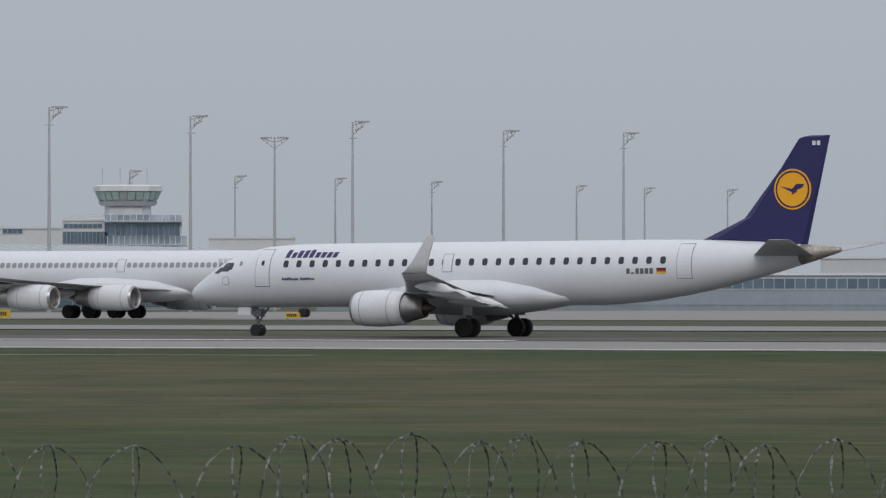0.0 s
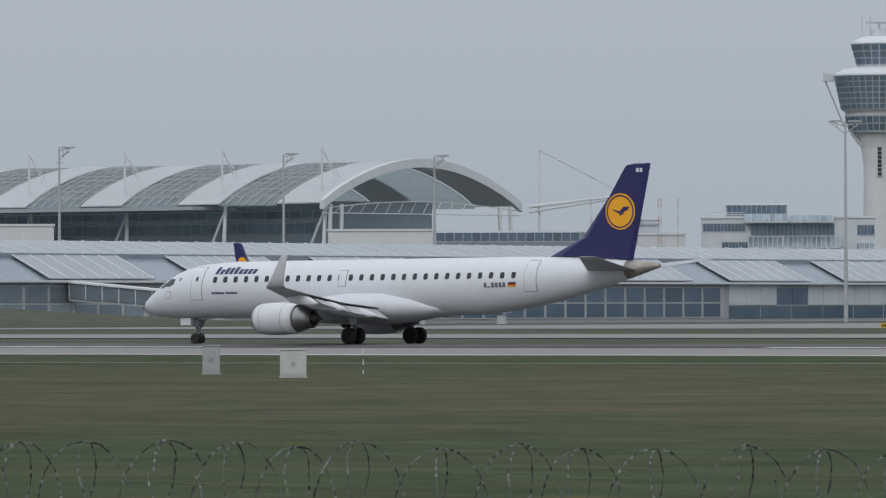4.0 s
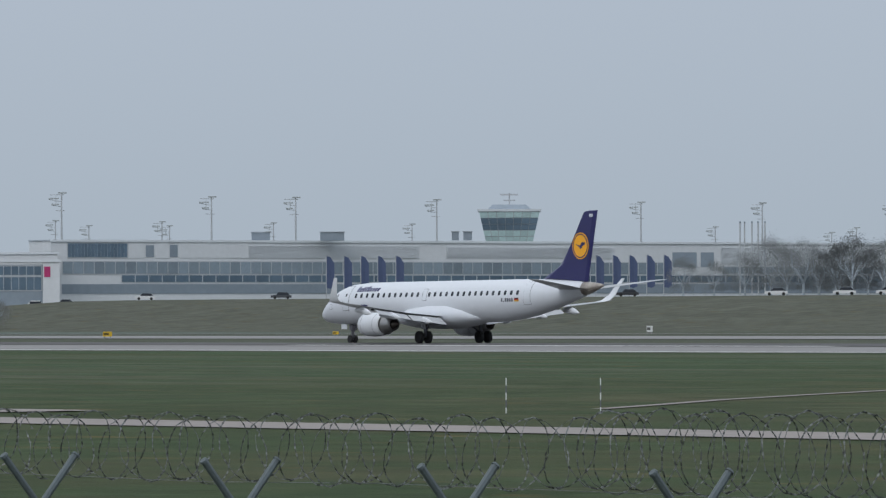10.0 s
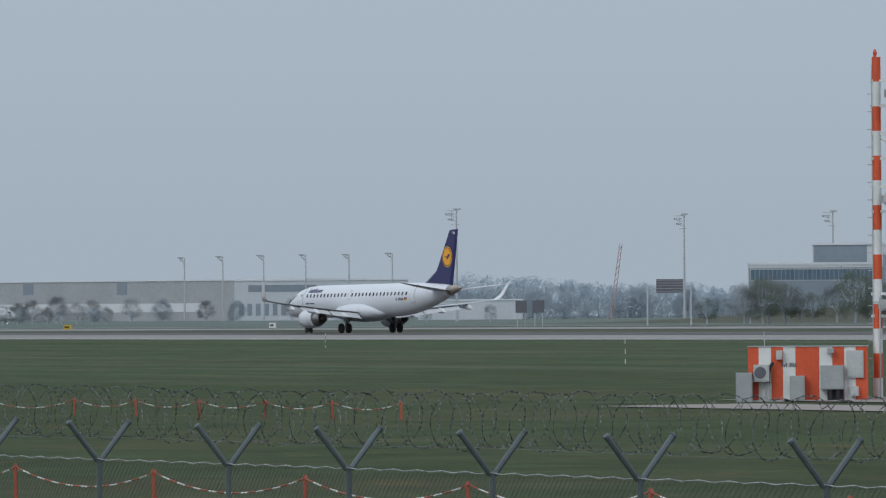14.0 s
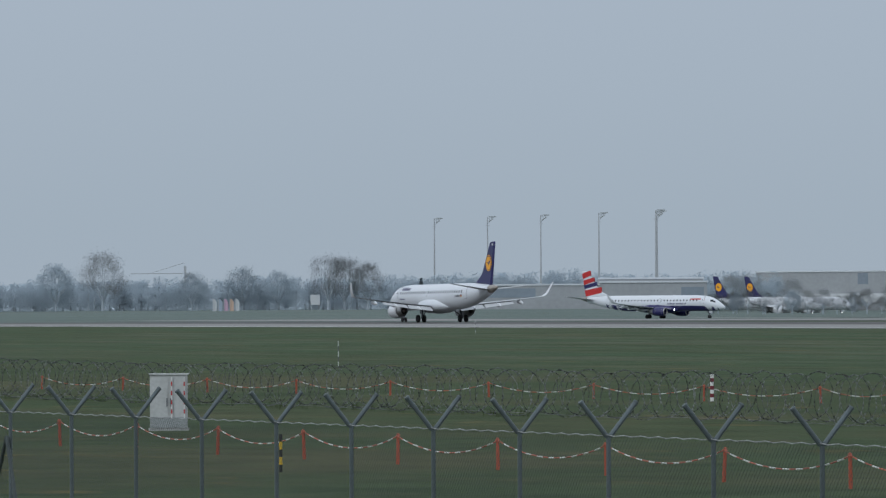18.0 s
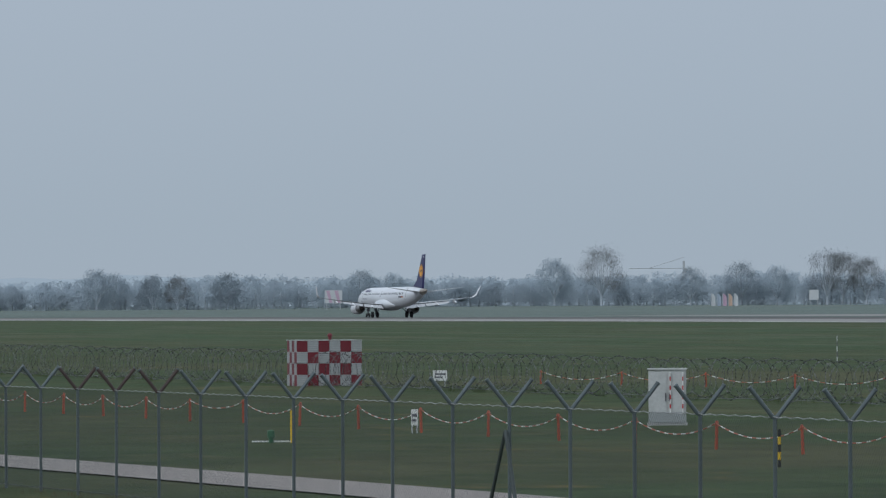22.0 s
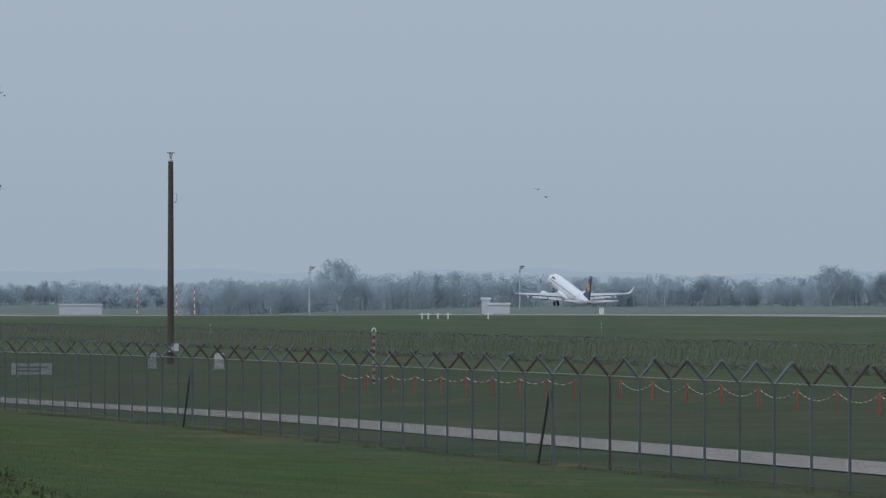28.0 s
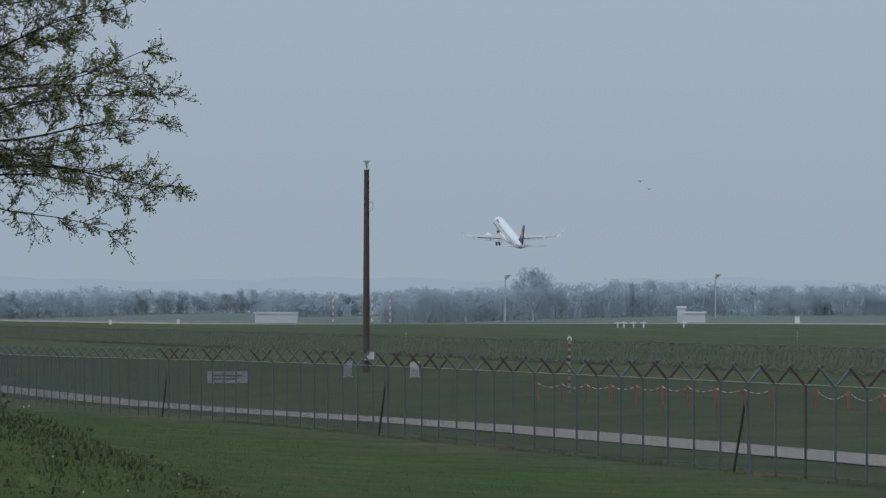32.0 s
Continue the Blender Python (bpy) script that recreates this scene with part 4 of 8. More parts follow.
def building(name, label, category, a, b, depth, z0, z1, wall, roof, bands):
    m, ln = front_frame(a, b)
    z0 -= 2.0
    root = thing(name, m, label, category)
    part("wall", boxed(0, 0, z0, ln, depth, z1 - 0.3), wall, root)
    r = part("roof", boxed(-0.25, -0.25, z1 - 0.3, ln + 0.25, depth + 0.25, z1), roof, root)
    part("roof_edge", boxed(-0.3, -0.32, z1 - 0.45, ln + 0.3, -0.252, z1 + 0.08), "membrane", r)
    for kind, u0, u1, za, zb, n in bands:
        w = (u1 - u0) / n
        if kind == "louvre":
            hz = (zb - za) / n
            for i in range(n):
                part("louvre", boxed(u0, -0.28, za + i * hz, u1, -0.003, za + (i + 0.62) * hz), BAND[kind], root)
            continue
        if kind == "slope":
            out = 0.9 * (zb - za) + 0.6
            bay = part("sloped_bay", loft(B(), [[(u, -0.004, za), (u, -out, za), (u, -out, za + 0.25), (u, -0.5, zb), (u, -0.004, zb)] for u in (u0, u1)]), "roof_grey", root, "sloping glazed terrace")
            for i in range(n):
                x0, x1 = u0 + (i + 0.08) * w, u0 + (i + 0.92) * w
                part("pane", loft(B(), [[(x, -out - 0.03 + 0.25, za + 0.5), (x, -0.72, zb - 0.12), (x, -0.72, zb - 0.05), (x, -out - 0.03 + 0.25, za + 0.57)] for x in (x0, x1)]), "glass_pale", bay)
            for i in range(n + 1):
                part("rib", rod(B(), (u0 + i * w, -out, za + 0.32), (u0 + i * w, -0.5, zb + 0.07), 0.09, n=4), "membrane", bay)
            continue
        if kind == "rail":
            for i in range(n + 1):
                part("rail_post", boxed(u0 + i * w - 0.04, -0.2, za, u0 + i * w + 0.04, -0.12, zb), "membrane", root)
            for z in (za + 0.5 * (zb - za), zb):
                part("rail", boxed(u0, -0.19, z - 0.05, u1, -0.13, z + 0.05), "membrane", root)
            continue
        if kind in ("glass", "blue", "green", "lit", "soft"):
            f = part("window_band", boxed(u0 - 0.12, -0.10, za - 0.12, u1 + 0.12, -0.003, zb + 0.12), "steel_grey", root)
            tall = max(1, round((zb - za) / 3.2))
            hz = (zb - za) / tall
            for j in range(tall):
                pane = None
                for i in range(n):
                    x0, x1 = u0 + i * w + 0.04 * w, u0 + (i + 1) * w - 0.04 * w
                    part("pane", boxed(x0, -0.14, za + j * hz + 0.1, x1, -0.102, za + (j + 1) * hz - 0.1), BAND[kind], f)
        else:
            gap = 0.22 if kind in ("rows", "gates") else 0.0
            for i in range(n):
                part({"rows": "window", "gates": "gate", "violet": "sign_panel"}.get(kind, "wall_panel"), boxed(u0 + (i + gap) * w, -0.12, za, u0 + (i + 1 - gap) * w, -0.003, zb), BAND[kind], root)
    return root


def shed_roof(a, b, depth, z0, z1):
    """A shallow gabled glass roof on the office."""
    m, ln = front_frame(a, b)
    root = thing("gabled_roof", m, "shallow green-grey gabled metal roof on the offices", "roof")
    for k in range(3):
        u0, u1 = ln * k / 3, ln * (k + 1) / 3
        top = z1 - 0.5 + 0.25 * k
        part("gable", loft(B(), [[(u0, y, z0 - 0.1), (u0 + (u1 - u0) * 0.2, y, z0 + 0.9), (u0 + (u1 - u0) * 0.75, y, top), (u1, y, z0 + 0.7), (u1, y, z0 - 0.1)] for y in (0, depth)]), "cladding_dark", root)
        part("ridge_strip", boxed(u0 + (u1 - u0) * 0.7, -0.2, top - 0.2, u0 + (u1 - u0) * 0.8, depth, top + 0.12), "membrane", root)


def roof_unit(a, b, z0, z1):
    m, ln = front_frame(a, b)
    root = thing("rooftop_unit", m, "grey ventilation unit on a flat roof", "ventilation unit", "rooftop ventilation units")
    part("casing", boxed(0, 0, z0, ln, 4, z1), "cladding_dark", root)
    part("cover", boxed(-0.2, -0.2, z1, ln + 0.2, 4.2, z1 + 0.2), "roof_grey", root)


def light_mast(az, rng, ht, kind):
    p = bearing(az, rng)
    z0 = height(p.x, p.y) - 0.5
    m = Matrix.Translation((p.x, p.y, z0)) @ pose(0, 0, 0, 0, 0, az)
    root = thing("light_mast", m, {"arm": "tall grey apron light mast with one slanted arm", "armr": "grey light mast with one side arm on a roof edge", "fork": "tall grey light mast with a forked head", "head": "tall grey apron light mast with a cluster head"}[kind], "light mast", "apron light masts")
    h = ht - z0
    w = rng / 12542.0
    part("pole", rod(B(), (0, 0, 0), (0, 0, h), 0.42 if h > 20 else 0.22, 0.17, 8), "steel_grey", root)
    arms = []
    if kind in ("arm", "armr"):
        s = 1 if kind == "arm" else -1
        arms = [((0, h - 1.0), (s * 4.8, h + 0.2)), ((0, h - 4.2), (s * 3.9, h - 0.2)), ((s * 1.3, h - 3.2), (s * 1.3, h - 0.6)), ((s * 2.6, h - 1.9), (s * 2.6, h - 0.4)), ((-1.2, h - 5.0), (1.4, h - 5.0))]
        lamps = [(s * (1.0 + i * 0.95), h + 0.0) for i in range(5)] + [(s * (1.2 + i * 0.9), h - 2.6 + i * 0.5) for i in range(3)]
    elif kind == "fork":
        for s in (1, -1):
            arms += [((0, h - 3.6), (s * 4.6, h - 0.2)), ((0, h - 1.6), (s * 4.6, h - 0.1)), ((s * 2.2, h - 1.9), (s * 2.2, h - 0.8))]
        lamps = [(s * (1.2 + i * 0.85), h - 0.2) for i in range(4) for s in (1, -1)]
    else:
        arms = [((-4.2, h - 2.2), (0, h - 3.0)), ((-3.2, h - 4.2), (0, h - 4.6)), ((-4.0, h - 0.6), (0.8, h - 0.6)), ((-2.0, h - 6), (1.2, h - 6)), ((-1.9, h - 4.2), (-1.9, h - 1.0))]
        lamps = [(-0.9 + i * 0.75, h + 0.0) for i in range(4)] + [(-4.0 + i * 0.9, h - 1.9) for i in range(4)] + [(-3.1 + i * 0.9, h - 3.9) for i in range(3)]
    sc = min(1.0, h / 30.0) * {"head": 0.74, "fork": 0.68}.get(kind, 0.64)
    arms = [((p0[0] * sc, h + (p0[1] - h) * sc), (p1[0] * sc, h + (p1[1] - h) * sc)) for p0, p1 in arms]
    lamps = [(x * sc, h + (z - h) * sc) for x, z in lamps]
    for (x0, za), (x1, zb) in arms:
        part("bracket", rod(B(), (x0, 0, za), (x1, 0, zb), 0.09, n=5), "steel_grey", root)
    for x, z in lamps:
        part("floodlight", boxed(x - 0.28, -0.3, z - 0.15, x + 0.28, 0.3, z + 0.2), "cabinet_grey", root)
    return root


def ring_prism(bm, n, levels, turn=0.0):
    """An n-sided tapering block through (height, radius) levels."""
    return loft(bm, [[(r * math.cos(turn + 2 * math.pi * i / n), r * math.sin(turn + 2 * math.pi * i / n), z) for i in range(n)] for z, r in levels])


def glazed_drum(root, n, z0, r0, z1, r1, rows, turn=0.0, glass="tower_glass"):
    """Rows of single panes between mullions round a flared drum."""
    for j in range(rows):
        fa, fb = (j + 0.1) / rows, (j + 0.9) / rows
        for i in range(n):
            a0, a1 = turn + 2 * math.pi * (i + 0.09) / n, turn + 2 * math.pi * (i + 0.91) / n
            bm = B()
            q = []
            for f in (fa, fb):
                r, z = r0 + (r1 - r0) * f, z0 + (z1 - z0) * f
                q.append([(r * math.cos(a), r * math.sin(a), z) for a in (a0, a1)])
                q.append([((r - 0.15) * math.cos(a), (r - 0.15) * math.sin(a), z) for a in (a0, a1)])
            bm = loft(B(), [[q[0][0], q[0][1], q[1][1], q[1][0]], [q[2][0], q[2][1], q[3][1], q[3][0]]])
            part("pane", bm, glass, root)


def control_tower():
    root = thing("control_tower", pose(-1073.5, 1587.1, -0.5, 0, 0, 34.0), "white concrete airport control tower with flared glass cab", "control tower")
    N = 16
    part("shaft", ring_prism(B(), 24, [(0, 4.5), (41, 4.35), (46, 5.0), (49.6, 6.2), (50.2, 6.6)]), "tower_white", root, smooth=False)
    part("shaft_window_strip", boxed(-0.6, -5.0, 38.3, 0.6, -4.2, 48.6), "steel_grey", root, "dark slot window down the shaft")
    for i in range(9):
        part("slot_pane", boxed(-0.5, -5.08, 38.5 + i * 1.12, 0.5, -5.002, 39.4 + i * 1.12), "pane_dark", root)
    part("lower_ring", ring_prism(B(), N, [(50.2, 8.0), (54.8, 9.3), (55.2, 9.35)]), "cladding", root)
    glazed_drum(root, 32, 50.5, 8.25, 54.6, 9.45, 2)
    part("gap_ring", ring_prism(B(), N, [(55.2, 9.0), (56.2, 9.9)]), "tower_white", root)
    part("main_cab", ring_prism(B(), 32, [(56.2, 10.2), (65.4, 12.1)]), "cladding", root)
    glazed_drum(root, 40, 56.3, 10.4, 65.3, 12.35, 6)
    part("main_roof", ring_prism(B(), 32, [(65.4, 12.5), (65.9, 12.4), (67.4, 9.6), (67.7, 7.0)]), "membrane", root)
    part("upper_cab", ring_prism(B(), 16, [(67.7, 5.8), (74.0, 7.5)]), "cladding", root)
    glazed_drum(root, 20, 68.3, 6.15, 73.9, 7.72, 3)
    part("upper_roof", ring_prism(B(), 16, [(74.0, 7.9), (74.5, 7.7), (76.0, 4.6), (76.3, 2.0)]), "membrane", root)
    part("roof_deck", ring_prism(B(), 12, [(76.3, 2.4), (78.0, 2.0)]), "cladding", root)
    part("radar_post", rod(B(), (0, 0, 78), (0, 0, 80.0), 0.3), "steel_grey", root)
    part("radar_bar", boxed(-3.6, -0.3, 79.6, 3.2, 0.3, 80.1), "steel_grey", root)
    for x in (-4.6, 4.6, -2.4):
        part("aerial", rod(B(), (x, 0, 75.5), (x, 0, 81.5), 0.09, n=5), "steel_grey", root)
    part("maintenance_crane", boxed(-15.2, -1.6, 64.0, -11.8, 1.6, 66.2), "cladding", root, "grey facade cradle on the cab's rim")
    part("cradle_arm", rod(B(), (-14.5, 0, 64), (-9.2, 0, 51), 0.22, n=6), "steel_grey", root)
    for s in (-1, 1):
        part("bracket_cage", rod(B(), (s * 5.0, -2, 46.5), (s * 7.4, -2, 50.2), 0.5, 0.8, 6), "cladding", root)
    return root


def apron_tower():
    root = thing("apron_tower", (-872.0, 1466.0, 0), "white apron control tower with slanted green glass cab", "control tower")
    part("base", ring_prism(B(), 8, [(0, 6.5), (24.5, 5.6)], radians(22.5)), "tower_white", root)
    part("collar", ring_prism(B(), 8, [(24.5, 6.6), (25.5, 7.3)], radians(22.5)), "cladding", root)
    part("cab", ring_prism(B(), 8, [(25.5, 6.9), (28.0, 8.0)], radians(22.5)), "steel_grey", root)
    glazed_drum(root, 24, 25.7, 7.0, 28.0, 8.05, 1, 0, "tower_glass_green")
    part("cab_roof", ring_prism(B(), 8, [(28.0, 8.5), (29.2, 8.4), (29.5, 7.6)], radians(22.5)), "membrane", root)
    for x in (-6, -1, 2, 6.5):
        part("aerial", rod(B(), (x, -2, 29), (x, -2, 33.5), 0.08, n=5), "steel_grey", root)


def green_tower():
    p = bearing(54.66 + (784 - 895) / 218.9, 1815)
    root = thing("green_glass_tower", Matrix.Translation((p.x, p.y, 0)) @ pose(0, 0, 0, 0, 0, 54.2), "flared green glass ramp control tower with a radar bar", "control tower")
    k = 1815 / 12542.0
    zt = 2 + (564 - 371) * k
    zb = 2 + (564 - 430) * k
    def ring(z, w):
        return [(-w, -w, z), (w, -w, z), (w, w, z), (-w, w, z)]
    part("core", loft(B(), [ring(6, 5.6), ring(zb, 5.9), ring(zt - 0.6, 7.7)]), "steel_grey", root)
    rows, cols = 5, 7
    for j in range(rows):
        for i in range(cols):
            f0, f1 = (j + 0.05) / rows, (j + 0.95) / rows
            q = []
            for f in (f0, f1):
                w, z = 6.0 + 1.8 * f, zb + (zt - 0.7 - zb) * f
                q.append([(-w + 2 * w * (i + e) / cols, -w - 0.08, z) for e in (0.03, 0.97)])
            back = [[(x, y + 0.12, z) for x, y, z in r] for r in q]
            part("pane", loft(B(), [[q[0][0], q[0][1], back[0][1], back[0][0]], [q[1][0], q[1][1], back[1][1], back[1][0]]]), "tower_glass_green" if j not in (2, 3) else "tower_glass", root)
    part("roof_edge", loft(B(), [ring(zt - 0.6, 8.1), ring(zt, 8.2)]), "membrane", root)
    part("roof_house", loft(B(), [ring(zt, 5.6), ring(zt + 1.2, 4.2)]), "cladding_dark", root)
    part("radar_post", rod(B(), (0, 0, zt + 1), (0, 0, zt + 4.2), 0.16), "steel_grey", root)
    part("radar_bar", boxed(-2.3, -0.2, zt + 3.6, 2.3, 0.2, zt + 4.0), "steel_grey", root)
    part("radar_bar", boxed(-1.5, -0.2, zt + 2.2, 1.5, 0.2, zt + 2.5), "steel_grey", root)


def pier():
    """The long low terminal pier with two tiers of sloping glass roof; its front faces east."""
    a, b = (-765.7, 765.0), (-815.0, 1440.0)
    m, ln = front_frame(a, b)
    root = thing("terminal_pier", m, "long low terminal pier with sloping glazed roofs and white ribs", "terminal")
    part("wall", boxed(0, 0, -2, ln, 7.4, 7.0), "cladding_mid", root)
    part("wall", boxed(35, 7.41, -2, ln, 24, 7.0), "cladding_dark", root)
    # glazed front, then pale upright panels over a dark glazed foot
    f = part("front_glazing", boxed(0.2, -0.12, 0.4, 352, -0.003, 6.4), "steel_grey", root)
    n = 50
    for i in range(n):
        for z0, z1 in ((0.7, 3.2), (3.5, 6.2)):
            part("pane", boxed(1 + 7.0 * (i + 0.06), -0.17, z0, 1 + 7.0 * (i + 0.94), -0.123, z1), "glass_pale" if i < 30 else "glass_blue", f)
    for i in range(54):
        x = 354 + 6.0 * i
        if i % 9 in (3, 4):
            part("window", boxed(x, -0.10, 3.0, x + 5.8, -0.003, 6.2), "glass_blue", root)
        else:
            part("wall_panel", boxed(x, -0.16, 2.9, x + 5.85, -0.003, 6.9), "cladding", root)
        if i % 2 == 0:
            part("pane", boxed(x, -0.08, 0.3, x + 11.6, -0.003, 2.7), "glass_blue", root)
    def slab(y0, z0, y1, z1, t, x0, x1):
        return loft(B(), [[(x, y0, z0), (x, y1, z1), (x, y1, z1 - t), (x, y0, z0 - t)] for x in (x0, x1)])
    low = part("lower_roof", slab(-1.0, 7.2, 7.5, 11.4, 0.3, 0, ln), "glass_pale", root, "pale glazed sloping roof")
    up = part("upper_roof", slab(7.0, 11.9, 16.0, 14.2, 0.3, 35, ln), "roof_grey", root, "pale glazed sloping roof")
    # dark strip in the gap between the two roof tiers
    part("roof_gutter", boxed(0, 6.9, 11.0, ln, 7.2, 11.85), "cladding_dark", root)
    part("eave_line", boxed(0, -1.2, 6.9, ln, -1.0, 7.3), "membrane", root)
    n = 120
    for i in range(n + 1):
        x = 0.1 + (ln - 0.3) * i / n
        part("rib", slab(7.0, 12.06, 16.0, 14.36, 0.14, x + 1.5, x + 1.72), "membrane", up) if x > 34 else None
    for x in range(1, 660, 44):
        bay = part("sawtooth_bay", slab(-1.2, 7.65, 7.2, 11.75, 0.2, x, x + 30), "roof_grey", root, "pale ribbed roof bay")
        for k in range(7):
            part("bay_rib", slab(-1.2, 7.75, 7.2, 11.85, 0.12, x + 4.9 * k, x + 4.9 * k + 0.3), "membrane", bay)
    part("end_gable", loft(B(), [[(x, 0, 7.01), (x, 7.35, 11.0), (x, 7.35, 7.01)] for x in (0.06, ln)]), "glass_green", root, "glazed gable end")
    part("end_gable", loft(B(), [[(x, 7.42, 7.01), (x, 7.42, 11.8), (x, 16, 13.9), (x, 24, 13.9), (x, 24, 7.01)] for x in (35.06, ln)]), "glass_green", root, "glazed gable end")
    for k in range(5):
        y = 0.2 + 1.75 * k
        part("gable_bar", boxed(-0.12, y - 0.08, 0.2, -0.003, y + 0.08, 7 + y * 0.56), "membrane", root)
    for z in (3.6, 7.0, 9.0):
        part("gable_bar", boxed(-0.16, max(0.1, (z - 7) / 0.56), z - 0.07, -0.121, 7.3, z + 0.07), "membrane", root)
    for k in range(7):
        y = 8.0 + 2.6 * k
        part("gable_bar", boxed(34.86, y - 0.08, 7, 34.997, y + 0.08, min(11.6 + (y - 7.4) * 0.26, 13.7)), "membrane", root)


def jet_bridge(y, span, label="white glazed passenger bridge sloping down to the apron"):
    x0 = -765.7 - 49.3 * (y - 765) / 675.0
    root = thing("passenger_bridge", (x0, y, 0), label, "passenger bridge", "passenger bridges of the pier")
    m = {"floor": "cabinet_grey", "frame": "membrane"}
    za, zb = 6.8, 4.6
    part("tunnel_floor", loft(B(), [[(1, -1.6, za - 3), (1, 1.6, za - 3), (1, 1.6, za - 2.7), (1, -1.6, za - 2.7)], [(span, -1.6, zb - 3 + 0.4), (span, 1.6, zb - 3 + 0.4), (span, 1.6, zb - 2.3), (span, -1.6, zb - 2.3)]]), "cabinet_grey", root)
    part("tunnel_roof", loft(B(), [[(1, -1.8, za), (1, 1.8, za), (1, 1.8, za + 0.3), (1, -1.8, za + 0.3)], [(span, -1.8, zb), (span, 1.8, zb), (span, 1.8, zb + 0.3), (span, -1.8, zb + 0.3)]]), "membrane", root)
    for k in range(9):
        f = k / 8
        x, z = 1 + (span - 1) * f, za + (zb - za) * f
        for s in (-1.6, 1.6):
            part("frame_post", rod(B(), (x, s, z - 2.7), (x, s, z), 0.09, n=5), "membrane", root)
    for s in (-1.5, 1.5):
        part("side_glass", loft(B(), [[(1, s, za - 2.6), (1, s + 0.05, za - 2.6), (1, s + 0.05, za - 0.1), (1, s, za - 0.1)], [(span, s, zb - 2.2), (span, s + 0.05, zb - 2.2), (span, s + 0.05, zb - 0.1), (span, s, zb - 0.1)]]), "glass_pale", root)
    part("rotunda", lathe(B(), [(1.6, 1.8), (zb + 0.3, 1.8), (zb + 0.7, 1.4)], 14, "z", (span + 2, 0, 0)), "cladding_mid", root)
    part("column", rod(B(), (span * 0.55, 0, -0.6), (span * 0.55, 0, 3), 0.5, n=10), "cladding", root)
    part("column", rod(B(), (span + 2, 0, -0.6), (span + 2, 0, 1.2), 0.9, n=10), "cladding", root)


def forum_roof():
    """The great vault of white membrane sails and glass between raking masts."""
    root = thing("forum_roof", (-1180.0, 1478.0, 0), "great vaulted roof of white membrane sails and glass", "roof")
    W, ze, zc, bay, nb = 88.0, 30.6, 42.3, 34.5, 5
    def arch(f):
        k = math.pi * f
        return W * f, ze + (zc - ze) * math.sin(k) ** 0.85
    n = 14
    def strip(x0, x1, f0, f1, off, lean=0.0):
        rings = []
        for i in range(n + 1):
            f = f0 + (f1 - f0) * i / n
            y, z = arch(f)
            dx = lean * math.sin(math.pi * f)
            rings.append([(x0 - dx, y, z + off), (x1 - dx, y, z + off), (x1 - dx, y, z + off - 0.35), (x0 - dx, y, z + off - 0.35)])
        return loft(B(), rings)
    for b in range(nb):
        x1 = -bay * b
        part("sail", strip(x1 - 14.5, x1, 0.0, 1.0, 0.5, 0), "sail_cloth", root, "white stretched roof membrane")
        g = part("glass_vault", strip(x1 - bay + 0.3, x1 - 14.8, 0.0, 1.0, 0.0, 0), "vault_glass", root, "grey-green vault glazing")
        for k in range(6):
            xx = x1 - 15.5 - k * 3.3
            part("glazing_bar", strip(xx - 0.25, xx, 0.0, 0.62, 0.35), "steel_grey", g)
        for k in range(1, 12):
            f = 0.6 * k / 12
            y, z = arch(f)
            part("glazing_bar", boxed(x1 - bay + 0.3, y - 0.12, z - 0.2, x1 - 14.8, y + 0.12, z + 0.33), "steel_grey", g)
        # raking mast and ties
        mx = x1 - 3.0
        mast_ = part("mast", rod(B(), (mx, 5, ze + 2), (mx, 5, zc + 3.6), 0.4, 0.22, 6), "membrane", root, "white raking mast")
        for d in (1.6, 3.2):
            part("tie", rod(B(), (mx, 5, zc + 3.2), (mx + d, 9, ze + 7), 0.13, n=4), "membrane", mast_)
        part("column", rod(B(), (x1 - 1, 2, 0), (x1 - 1, 4, ze), 0.7, 0.5, 8), "membrane", root, "white steel column")
        part("column_brace", rod(B(), (x1 - 9, 4, 14), (x1 - 1, 4, ze - 1), 0.35, n=6), "membrane", root)
    # end arch rims and truss at the east opening
    rim = []
    for w, off in ((1.3, 0.0),):
        bm = B()
        rings = []
        for i in range(25):
            y, z = arch(i / 24)
            rings.append([(0.2, y, z + 1.0), (1.6, y, z + 1.0), (1.6, y, z - 1.4), (0.2, y, z - 1.4)])
        loft(bm, rings)
        part("end_arch", bm, "membrane", root, "white steel end arch")
    tie = [(0.9, W * f, ze - 1.2 + 2.2 * math.sin(math.pi * f)) for f in (i / 16 for i in range(17))]
    part("tie_truss", tube(B(), tie, 0.14, 5), "membrane", root)
    part("tie_truss", rod(B(), (0.9, 0, ze - 2.4), (0.9, W, ze - 2.4), 0.14, n=5), "membrane", root)
    for i in range(16):
        part("truss_web", rod(B(), (0.9, W * i / 16, ze - 2.4), (0.9, W * (i + 0.5) / 16, ze - 1.2 + 2.2 * math.sin(math.pi * (i + 0.5) / 16)), 0.09, n=4), "membrane", root)
    for y in (3, 8, W - 8, W - 3):
        part("corner_column", rod(B(), (0.8, y, 0), (0.8, y * 0.97 + 1, ze), 0.55, n=6), "membrane", root)
    # the lone mast with stays beyond the end
    part("stay_mast", rod(B(), (6, W + 2, 0), (6, W + 2, zc + 4), 0.5, 0.3, 6), "membrane", root, "white stay mast")
    part("stay", rod(B(), (6, W + 2, zc + 4), (30, W + 10, ze + 3), 0.12, n=4), "steel_grey", root)
    part("outrigger", rod(B(), (4, W, ze), (30, W + 10, ze + 3), 0.5, 0.3, 5), "membrane", root)
